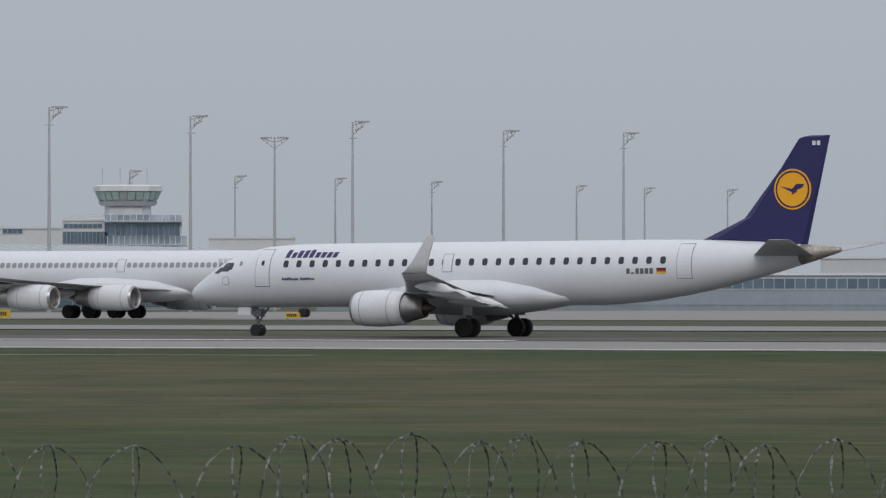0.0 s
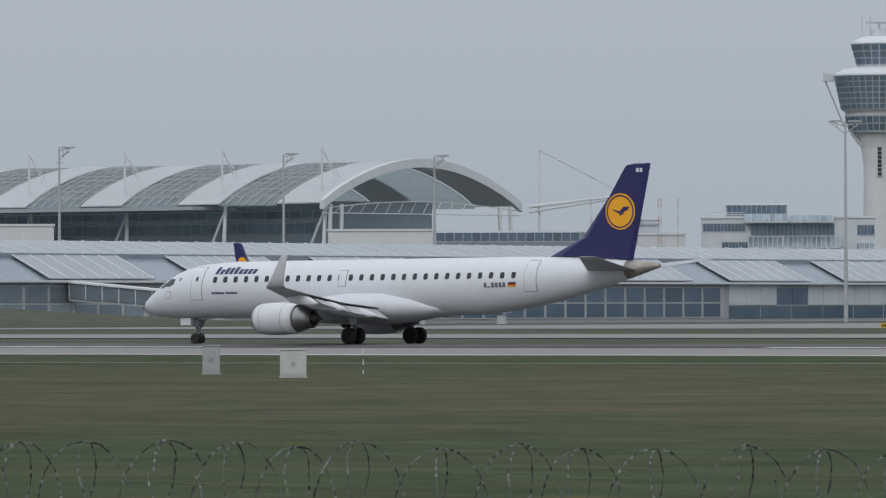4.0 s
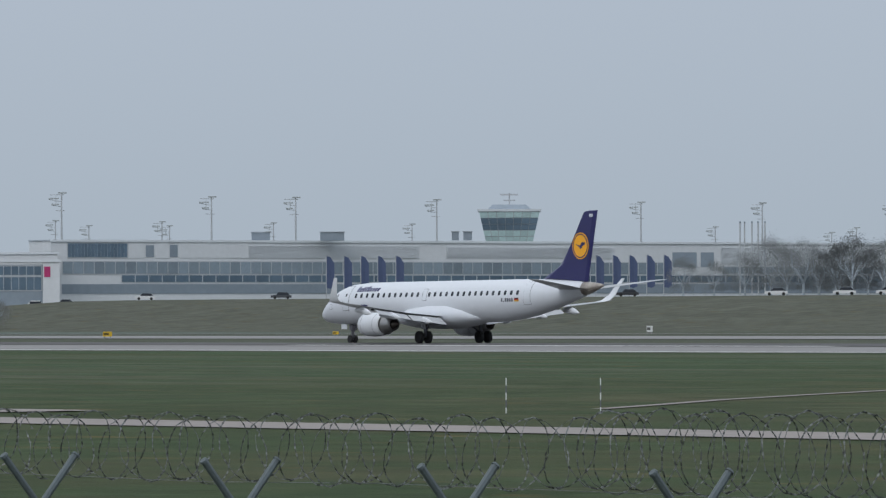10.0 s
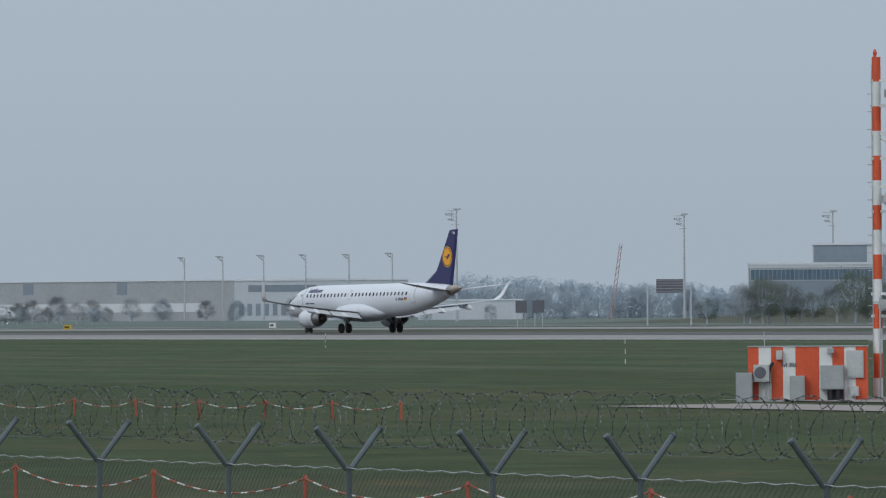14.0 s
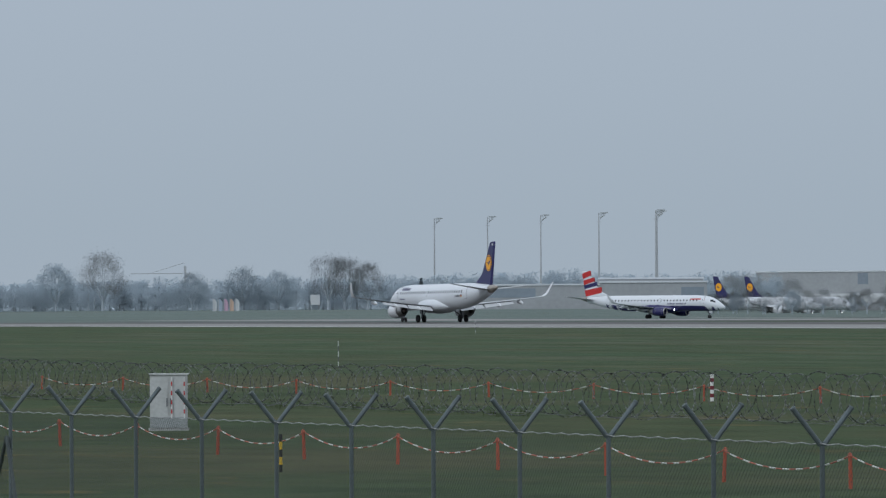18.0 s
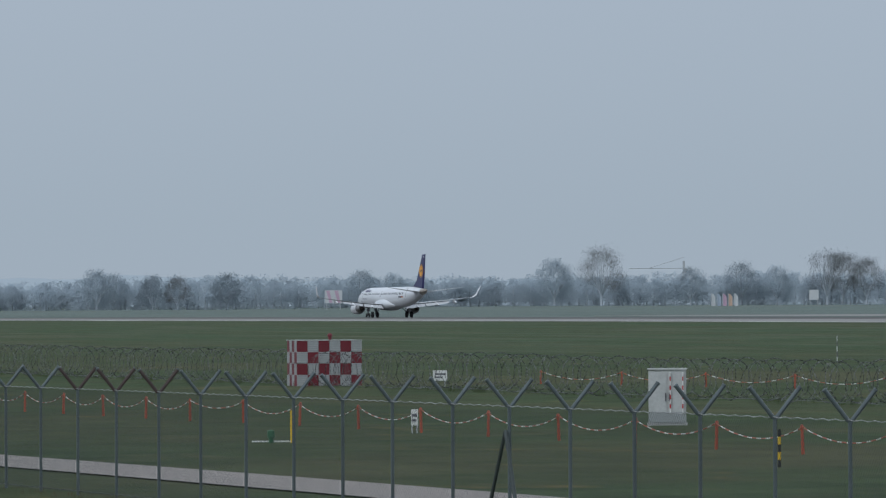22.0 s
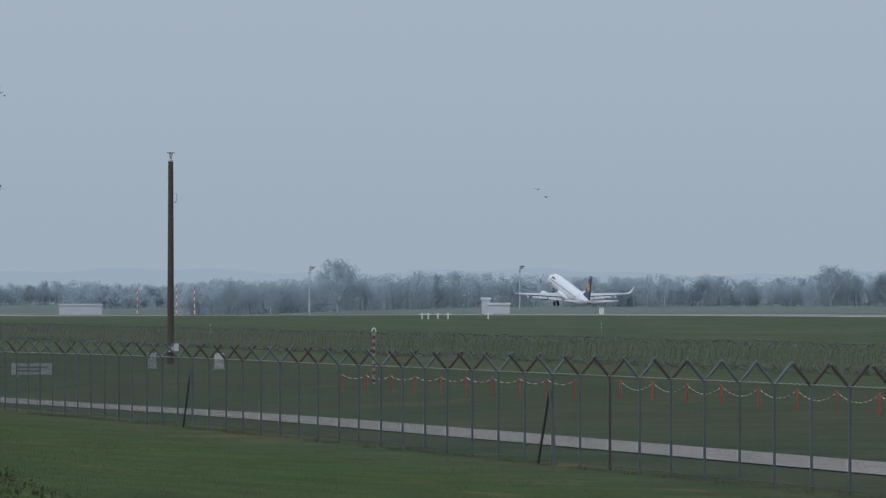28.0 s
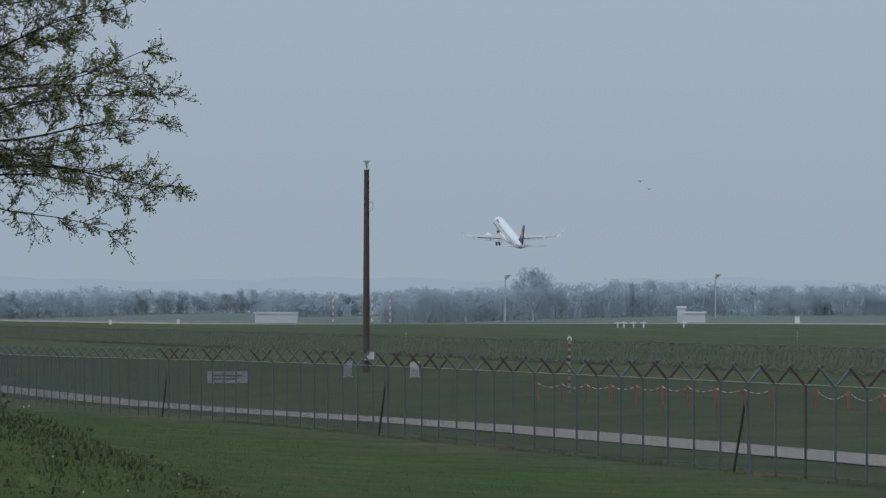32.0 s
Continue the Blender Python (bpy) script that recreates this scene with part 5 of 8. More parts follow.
    part("outrigger", rod(B(), (4, W, ze - 1.5), (30, W + 10, ze + 2.6), 0.3, n=5), "membrane", root)
    # flat canopy edge to the west
    part("canopy_edge", boxed(-bay * nb - 26, -5, ze - 1.3, -40, 14, ze - 0.3), "roof_grey", root, "thin flat grey canopy")


def barrel_canopy():
    """White ribbed barrel roof before the hotel."""
    r = 1700
    a = bearing(45.29 + (784 - 705) / 218.9, r)
    b = bearing(45.29 + (784 - 1215) / 218.9, r)
    m, ln = front_frame((a.x, a.y), (b.x, b.y))
    root = thing("barrel_canopy", m, "pale ribbed barrel-vault roof with a glazed gable", "roof")
    z0, z1 = 2 + (548 - 392) * r / 12542, 2 + (548 - 361) * r / 12542
    def rise(x):
        return (z1 - z0) * max(0.0, 1 - (2 * x / ln - 1) ** 2) ** 0.6
    xs_ = [ln * i / 28 for i in range(29)]
    part("vault", loft(B(), [[(x, 0, z0 + rise(x)), (x, 30, z0 + rise(x)), (x, 30, z0 - 0.1), (x, 0, z0 - 0.1)] for x in xs_]), "glass_green", root)
    for off in (0.0, -1.6):
        part("arch_edge", tube(B(), [(x, -0.5, z0 + max(0.0, rise(x) + off)) for x in xs_], 0.3, 5), "membrane", root)
    for i in range(2, 27, 2):
        x = xs_[i]
        part("rib", rod(B(), (x - 0.8, -0.55, z0 + max(0, rise(x) - 1.6)), (x + 0.8, -0.55, z0 + rise(x)), 0.2, n=5), "membrane", root)
    part("eave_beam", boxed(0, -0.5, z0 - 0.6, ln, -0.05, z0), "membrane", root)


def banner(az, rng, z0, z1, w, colour, label):
    p = bearing(az, rng)
    root = thing("banner_flag", Matrix.Translation((p.x, p.y, z0)) @ pose(0, 0, 0, 0, 0, az), label, "flag", "flags before the terminal")
    h = z1 - z0
    part("flag_pole", rod(B(), (0, 0, -2), (0, 0, h), 0.09, n=6), "steel_grey", root)
    bm = loft(B(), [[(0.1, 0, h * 0.22), (0.1, 0.06, h * 0.22), (0.1, 0.06, h), (0.1, 0, h)], [(w * 0.55, 0.15, h * 0.2), (w * 0.55, 0.21, h * 0.2), (w * 0.55, 0.21, h * 0.96), (w * 0.55, 0.15, h * 0.96)], [(w, 0.0, h * 0.24), (w, 0.06, h * 0.24), (w, 0.06, h * 0.82), (w, 0, h * 0.82)]])
    part("flag_cloth", bm, colour, root)


def car(az, rng, colour="car_white", van=False):
    p = bearing(az, rng)
    z = height(p.x, p.y)
    root = thing("car", Matrix.Translation((p.x, p.y, z)) @ pose(0, 0, 0, 0, 0, az), ("white" if colour == "car_white" else "dark") + (" van" if van else " passenger car") + " on the airport road", "car", "cars on the airport road")
    L, Hh = (5.2, 2.1) if van else (4.4, 1.45)
    hood = 0.62 * Hh
    part("body", loft(B(), [[(-L / 2, y, 0.3), (-L / 2, y, hood * 0.85), (-L * 0.32, y, hood), (-L * 0.2, y, hood), (L * 0.36, y, hood), (L / 2, y, hood * 0.9), (L / 2, y, 0.3)] for y in (-0.85, 0.85)]), colour, root)
    part("cabin", loft(B(), [[(-L * 0.25, y, hood - 0.02), (-L * 0.12, y * 0.85, Hh), (L * 0.28, y * 0.85, Hh), (L * 0.42, y, hood - 0.02)] for y in (-0.8, 0.8)]), colour if van else "pane_dark", root)
    part("side_window", boxed(-L * 0.16, -0.84, hood + 0.02, L * 0.34, -0.80, Hh - 0.2), "pane_dark", root)
    for x in (-L * 0.3, L * 0.32):
        for y in (-0.8, 0.8):
            part("wheel", lathe(B(), [(-0.1, 0.15), (-0.1, 0.32), (0.1, 0.32), (0.1, 0.15)], 12, "y", (x, y, 0.32)), "rubber", root)


control_tower()
apron_tower()
green_tower()
pier()
for y, s in ((835, 34), (905, 30), (985, 34)):
    jet_bridge(y, s)
forum_roof()
barrel_canopy()

for x in (1305, 1313, 1326, 1337, 1349):
    p = bearing(54.67 + (784 - x) / 218.9, 1760)
    ch = thing("roof_chimney", (p.x, p.y, 4), "slim grey steel chimney on the terminal roof", "chimney", "chimneys on the terminal roof")
    part("pipe", rod(B(), (0, 0, 0), (0, 0, 21.6), 0.19, n=10), "steel_grey", ch)
    part("pipe_cap", rod(B(), (0, 0, 21.6), (0, 0, 21.9), 0.24, n=10), "cladding_dark", ch)
for k, az in enumerate((36.406, 36.242, 36.169, 36.077, 36.032, 35.863, 35.840, 35.703)):
    p = bearing(az, 1845)
    ae = thing("roof_aerial", (p.x, p.y, 2.3), "thin red and white aerial on a flat roof", "aerial", "aerials on the roof")
    for i in range(12):
        part("aerial_band", rod(B(), (0, 0, 2.4 * i), (0, 0, 2.4 * (i + 1)), 0.11, n=5), "crane_red" if i % 2 else "cladding", ae)
p = bearing(36.06, 1856)
part("shell", lathe(B(), [(25.4, 1.2), (26.2, 1.75), (27.2, 1.85), (28.2, 1.4), (28.8, 0.5), (28.9, 0.02)], 16, "z"), "tower_white", thing("radome", (p.x, p.y, 0), "white radar dome on a plant room roof", "radome"))
building("maintenance_hall", "long blue-grey maintenance hall with glazed doors", "building", (-722.5, 1291.6), (-597.1, 1354.2), 30, -1.0, 7.5, "cladding_dark", "roof_grey", [("glass", 51.9, 139.0, 4.2, 6.5, 40), ("dim", 51.9, 139.0, 0.9, 3.7, 1)])
building("cargo_block", "grey flat-roofed cargo building", "building", (-697.0, 1484.5), (-655.7, 1503.2), 20, -1.0, 11.9, "cladding", "roof_grey", [])
building("apron_control_building", "white stepped control building with glass bands", "building", (-882.5, 1453.0), (-857.9, 1467.6), 30, 0.0, 21.3, "tower_white", "roof_grey", [("glass", 10.1, 28.1, 17.2, 20.3, 14), ("glass", 0.1, 10.8, 15.3, 18.3, 12), ("slope", 10.8, 29.8, 14.8, 17.3, 14), ("slope", 10.0, 28.6, 20.5, 22.3, 12), ("glass", 0.3, 9.5, 19.0, 20.2, 8), ("rail", 0.2, 9.8, 21.3, 22.4, 10), ("rail", 10.6, 30.0, 14.0, 14.8, 16)])
building("apron_control_wing", "white flat-roofed wing beside the control building", "building", (-916.3, 1479.2), (-903.1, 1487.3), 20, 0.0, 19.8, "tower_white", "roof_grey", [("glass", 0.7, 5.5, 18.1, 19.4, 4)])
building("low_white_block", "low white building with rooftop plant behind the apron", "building", (-1002.7, 1730.5), (-981.7, 1742.5), 20, 0.0, 19.6, "tower_white", "roof_grey", [])
building("low_white_block", "low white building with rooftop plant behind the apron", "building", (-1115.1, 1660.3), (-1093.4, 1674.7), 20, 0.0, 22.3, "tower_white", "roof_grey", [])
building("control_offices", "white terraced office building with sloping glass bays", "building", (-1045.7, 1465.1), (-1009.5, 1490.3), 30, 0.0, 25.6, "cladding", "roof_grey", [("glass", 0.5, 11.2, 21.8, 23.9, 12), ("glass", 12.6, 33.8, 20.7, 23.7, 20), ("slope", 20.9, 35.3, 17.4, 20.5, 12), ("slope", 12.0, 20.6, 17.4, 20.4, 7), ("slope", 11.2, 22.0, 23.9, 26.2, 7), ("slope", 22.3, 33.5, 23.9, 25.9, 7), ("slope", 40.0, 44.0, 17.0, 18.8, 3), ("rail", 0.2, 11.0, 25.7, 26.7, 10), ("glass", 5.3, 12.0, 17.6, 19.2, 8), ("glass", 39.6, 43.9, 20.8, 23.4, 5), ("glass", 39.6, 43.9, 17.2, 18.7, 5)])
building("rooftop_glass_room", "dark glazed rooftop room", "building", (-1047.5, 1478.6), (-1034.7, 1487.5), 14, 25.4, 29.1, "cladding_dark", "roof_grey", [("glass", 0.3, 15.3, 26.4, 29.0, 12)])
building("rooftop_plant_block", "white rooftop plant building with aerials", "building", (-1098.6, 1488.5), (-1078.1, 1503.4), 20, 0.0, 22.0, "tower_white", "roof_grey", [])
building("rooftop_plant_room", "grey plant room on a flat roof", "building", (-1102.5, 1495.6), (-1088.1, 1506.0), 10, 22.0, 26.0, "cladding", "roof_grey", [("dark", 0.3, 17.5, 23.9, 24.4, 1)])
building("forum_hall", "dark glazed airport hall under a broad canopy", "building", (-1409.5, 1529.6), (-1193.5, 1497.6), 40, 0.0, 31.7, "glass_pale", "roof_grey", [("lit", 28.7, 182.1, 29.7, 32.4, 40), ("lit", 28.7, 218.2, 27.1, 29.2, 40), ("lit", 76.8, 213.9, 23.0, 25.9, 36)])
building("hall_annex", "white flat-roofed annex before the glazed hall", "building", (-1196.1, 1345.1), (-1174.8, 1363.7), 20, 0.0, 24.2, "tower_white", "roof_grey", [])
building("hall_annex", "white flat-roofed annex before the glazed hall", "building", (-1121.3, 1408.1), (-1100.4, 1424.5), 20, 0.0, 22.7, "tower_white", "roof_grey", [])
building("dark_glass_wing", "dark blue glazed wing behind the pier roof", "building", (-1124.8, 1456.2), (-1093.3, 1480.0), 20, 0.0, 22.6, "cladding_dark", "roof_grey", [("glass", 0.8, 38.1, 19.9, 22.4, 16)])
building("glass_hall_west", "long dark glass hall with a thin flat roof", "building", (-1397.0, 1431.2), (-1342.5, 1482.5), 30, 5.0, 32.0, "cladding_dark", "roof_grey", [("glass", 0.8, 70.1, 25.8, 30.6, 44)])
building("hotel", "blue-grey hotel block with rows of windows", "building", (-1271.3, 1202.6), (-1223.4, 1251.3), 24, 6.0, 26.7, "cladding_dark", "roof_grey", [("glass", 1.4, 31.4, 23.3, 26.4, 28), ("green", 0.7, 67.0, 20.6, 22.2, 26), ("green", 0.7, 67.0, 17.9, 19.6, 26), ("green", 0.7, 67.0, 15.3, 16.9, 26)])
building("office_block", "grey office block with a row of windows", "building", (-1307.6, 1207.7), (-1292.6, 1223.7), 20, 6.0, 23.5, "cladding_dark", "roof_grey", [("rows", 8.8, 21.6, 20.9, 22.6, 6), ("rows", 8.8, 21.6, 18.1, 19.8, 6)])
building("green_glass_office", "long green-grey glass office building", "building", (-1275.7, 1108.5), (-1241.3, 1146.8), 24, 6.0, 23.0, "cladding_dark", "roof_grey", [("green", 0.4, 51.2, 19.1, 22.8, 30), ("green", 0.4, 51.2, 14.0, 18.5, 30)])
building("stair_tower", "dark glass stair tower on the office roof", "building", (-1238.8, 1143.6), (-1233.5, 1149.3), 16, 6.0, 26.4, "cladding_dark", "roof_grey", [("green", 0.3, 7.6, 22.6, 26.1, 6)])
shed_roof((-1267.8, 1102.3), (-1251.8, 1120.4), 20, 23.1, 25.6)
building("car_park_hall", "low glazed hall with a thin sloping roof", "building", (-1121.2, 996.5), (-1106.9, 1012.3), 14, 6.5, 14.3, "cladding_dark", "roof_grey", [("glass", 7.8, 20.3, 9.9, 13.7, 14)])
building("parking_deck", "pale parking deck with open levels", "building", (-1136.3, 1039.4), (-1123.8, 1052.9), 16, 6.5, 16.1, "cladding", "roof_grey", [("dark", 0.6, 17.8, 13.3, 14.5, 1), ("dark", 0.6, 17.8, 10.3, 11.8, 1)])
building("white_wall", "plain white wall beside the car park", "wall", (-1110.3, 963.4), (-1095.9, 979.7), 0.6, 6.5, 11.9, "cladding_mid", "tower_white", [])
building("west_terminal", "long white terminal wing with louvred upper storey over glass", "building", (-1424.1, 894.7), (-1412.4, 1224.6), 10, 6.6, 21.0, "tower_white", "roof_grey", [("louvre", 55.1, 103.9, 16.9, 19.9, 12), ("louvre", 112.2, 162.0, 17.1, 19.7, 10), ("louvre", 194.9, 245.5, 15.8, 19.8, 14), ("louvre", 247.7, 329.1, 16.0, 19.7, 14), ("soft", 247.7, 329.1, 13.1, 15.4, 36), ("dim", 194.7, 329.1, 9.0, 11.0, 1), ("pale", 21.6, 25.8, 16.7, 20.8, 1), ("pale", 28.9, 32.7, 16.7, 20.8, 1), ("pale", 35.6, 55.1, 16.8, 20.8, 1), ("glass", 4.7, 21.1, 16.8, 20.3, 18), ("dark", 26.3, 28.5, 17.0, 19.8, 1), ("dark", 33.0, 35.1, 17.0, 19.9, 1), ("dark", 180.1, 187.5, 14.8, 18.5, 1), ("dark", 188.8, 192.8, 14.8, 18.5, 1), ("soft", 3.2, 178.3, 12.9, 15.9, 60), ("blue", 19.5, 245.4, 10.9, 12.7, 60), ("soft", 195.7, 245.5, 13.1, 14.9, 24), ("dim", 3.1, 245.4, 8.2, 10.5, 1)])
roof_unit((-1426.2, 953.4), (-1423.7, 957.1), 21, 23.0)
roof_unit((-1416.9, 967.2), (-1413.6, 972.0), 21, 23.0)
roof_unit((-1398.7, 993.3), (-1397.7, 994.7), 21, 23.0)
roof_unit((-1397.1, 995.6), (-1395.9, 997.2), 21, 23.0)
building("glass_terminal_low", "low glass-fronted terminal wing with a white roof edge", "building", (-1420.5, 819.7), (-1403.7, 848.0), 14, 2.0, 13.1, "cladding_dark", "roof_grey", [("blue", 0.5, 30.9, 9.1, 11.7, 30), ("pale", 0.1, 32.7, 12.0, 12.9, 1)])
building("glass_terminal_end", "two-storey glass-fronted terminal block with white roof edge", "building", (-1402.1, 844.9), (-1386.9, 869.6), 14, 2.0, 15.8, "cladding_dark", "roof_grey", [("blue", 0.5, 28.4, 12.3, 14.5, 16), ("blue", 0.5, 28.4, 8.8, 12.0, 16), ("pale", 0.1, 28.7, 14.8, 15.7, 1)])
building("terminal_upper_block", "white windowless upper block of the terminal", "building", (-1438.9, 847.7), (-1413.2, 889.8), 8, 2.0, 17.9, "tower_white", "roof_grey", [("dim", 0.3, 12.8, 13.4, 17.4, 1)])
building("sign_pillar", "white pillar with a violet sign panel", "sign", (-1382.8, 866.7), (-1380.8, 870.0), 4, 2.0, 15.8, "tower_white", "tower_white", [("violet", 0.3, 1.7, 11.9, 14.3, 1)])
building("cargo_hall", "long pale grey cargo hall with dark gate boxes", "building", (-2680.3, 1154.8), (-2504.7, 1243.9), 40, -1.0, 16.0, "cladding_mid", "roof_grey", [("dark", 53.7, 59.0, 10.5, 15.1, 1), ("dark", 102.1, 107.3, 10.2, 15.2, 1), ("pale", 2.9, 146.2, 3.2, 6.7, 1)])
building("white_depot", "white flat-roofed depot with rows of windows", "building", (-2463.1, 1192.4), (-2433.1, 1252.5), 30, -1.0, 15.4, "cladding", "roof_grey", [("dark", 5.4, 31.6, 10.8, 13.4, 1), ("glass", 47.5, 64.3, 6.2, 8.1, 10), ("glass", 32.2, 64.2, 2.5, 3.9, 16), ("gates", 1.0, 30.4, 1.6, 6.2, 9)])
building("small_depot", "small white depot with a shallow pitched roof", "building", (-2298.1, 1187.0), (-2280.4, 1220.7), 14, -1.0, 7.0, "cladding", "membrane", [("glass", 3.0, 17.4, 3.9, 5.2, 10), ("dark", 36.4, 37.6, 1.9, 6.9, 1)])
building("hangar_west", "pale hangar with dark window bands", "building", (-2194.4, 840.8), (-2165.1, 913.7), 40, -2.0, 9.5, "cladding_mid", "roof_grey", [("dark", 6.5, 23.0, 5.1, 8.1, 1)])
building("hangar_upper", "pale upper block of a hangar", "building", (-2206.1, 893.0), (-2192.7, 925.4), 20, -2.0, 11.6, "cladding_mid", "roof_grey", [("dark", 28.0, 34.0, 4.5, 7.9, 1)])
building("concrete_hall", "grey flat-roofed hall by the apron", "building", (-2131.8, 863.3), (-2118.6, 895.4), 20, -1.0, 10.1, "cladding_mid", "roof_grey", [("dark", 26.4, 33.7, 4.2, 8.2, 1)])
building("white_shed", "low white shed beyond the runway end", "building", (-2378.2, 322.4), (-2376.3, 336.6), 8, -3.5, 1.1, "cladding", "tower_white", [])
building("white_hut", "small white equipment hut near the runway end", "building", (-1863.9, 368.6), (-1862.8, 374.2), 6, -2.2, 1.6, "cladding", "tower_white", [])
building("grey_mast_house", "narrow grey equipment tower", "building", (-1869.2, 367.8), (-1868.7, 369.9), 3, -2.2, 3.0, "cladding", "cladding", [])
MASTS = [(31.38, 1292, 37.0, "arm"), (30.24, 1354, 37.0, "arm"), (28.93, 1396, 37.0, "arm"), (27.71, 1471, 37.0, "arm"), (26.74, 1491, 37.0, "arm"), (30.73, 1932, 37.0, "arm"), (29.88, 2011, 37.0, "arm"), (29.07, 2047, 37.0, "arm"), (28.29, 2106, 37.0, "arm"), (27.12, 2179, 37.0, "arm"), (26.57, 2223, 37.0, "arm"), (25.90, 2258, 37.0, "arm"), (29.56, 1528, 37.0, "fork"), (34.35, 1316, 37.0, "fork"), (32.94, 1793, 37.0, "arm"), (42.08, 1479, 37.0, "arm"), (40.70, 1513, 37.0, "arm"), (38.89, 1580, 37.0, "arm"), (37.67, 1603, 37.0, "arm"), (43.76, 1408, 37.0, "arm"), (53.09, 1958, 34.0, "head"), (52.11, 1980, 34.0, "head"), (51.05, 2003, 34.0, "head"), (49.89, 2018, 34.0, "head"), (52.49, 2495, 34.0, "head"), (51.55, 2666, 34.0, "head"), (51.35, 2533, 34.0, "head"), (50.60, 2691, 34.0, "head"), (50.41, 2571, 34.0, "head"), (50.11, 2731, 34.0, "head"), (48.87, 2172, 36.0, "head"), (48.20, 2176, 36.0, "head"), (47.36, 2215, 36.0, "head"), (57.77, 1789, 34.0, "head"), (56.56, 1852, 34.0, "head"), (55.88, 1865, 34.0, "head"), (54.74, 1907, 34.0, "head"), (57.82, 2288, 34.0, "head"), (57.55, 2414, 34.0, "head"), (56.96, 2321, 34.0, "head"), (56.90, 2420, 34.0, "head"), (56.06, 2356, 34.0, "head"), (54.94, 2394, 34.0, "head"), (62.37, 2043, 32.0, "head"), (60.53, 2182, 32.0, "head"), (59.33, 2135, 32.0, "head"), (64.57, 2727, 24.0, "armr"), (64.26, 2686, 24.0, "armr"), (63.93, 2646, 24.0, "armr"), (63.59, 2633, 24.0, "armr"), (63.24, 2621, 24.0, "armr"), (62.89, 2584, 24.0, "armr"), (69.29, 2713, 36.0, "arm"), (68.86, 2671, 36.0, "arm"), (68.43, 2630, 36.0, "arm"), (67.96, 2575, 36.0, "arm"), (67.49, 2538, 36.0, "arm"), (80.26, 2276, 13.0, "arm"), (78.56, 2211, 13.0, "arm"), (67.50, 2507, 36.0, "arm")]
for az, rng, ht, kind in MASTS:
    light_mast(az, rng, ht, kind)
for az in (54.67 + (784 - x) / 218.9 for x in (573, 604, 634, 664, 696, 1050, 1080, 1109, 1140, 1170)):
    banner(az, 1480, 6.6, 13.0 + 2.2, 1.7, "banner_blue", "dark blue upright advertising flag on a pole")
for k, (x, c) in enumerate(((698, "banner_teal"), (722, "banner_magenta"))):
    banner(45.29 + (784 - x) / 218.9, 1500, 6.6, 18.6, 2.4, c, "tall coloured upright flag on a pole")
for az, c, van in ((47.1, "car_white", False), (52.0, "car_white", False), (57.1, "car_white", False), (56.0, "car_dark", False), (58.6, "car_dark", True), (53.2, "car_dark", False), (59.0, "car_white", True), (50.6, "car_dark", False), (57.75, "car_white", False), (58.0, "car_white", True), (55.2, "car_white", False), (55.0, "car_dark", False), (51.45, "car_white", False), (51.1, "car_white", False)):
    car(az, 836 / math.cos(radians(az)), c, van)
# ---- trees ----
def leaf_quad(vs, fs, c, size, rnd, lit=0.0):
    """One small leaf or tuft; lit turns it to sun and camera, evening its brightness."""
    a = (Vector((rnd.gauss(0, 1), rnd.gauss(0, 1), rnd.gauss(0, 1))) + Vector((0.45, -0.5, 0.75)) * lit).normalized()
    b = a.orthogonal().normalized()
    d = a.cross(b)
    k = len(vs)
    s = size * rnd.uniform(0.6, 1.4)
    for u, v in ((-1, -0.45), (0.2, -0.7), (1, 0.1), (0.1, 0.75)):
        vs.append(c + b * (u * s) + d * (v * s))
    fs.append((k, k + 1, k + 2, k + 3))


def raw(name, vs, fs, material, parent=None):
    me = bpy.data.meshes.new(name)
    me.from_pydata(vs, [], fs)
    me.materials.append(M[material] if isinstance(material, str) else material)
    ob = new(name, me)
    ob.parent = parent
    return ob


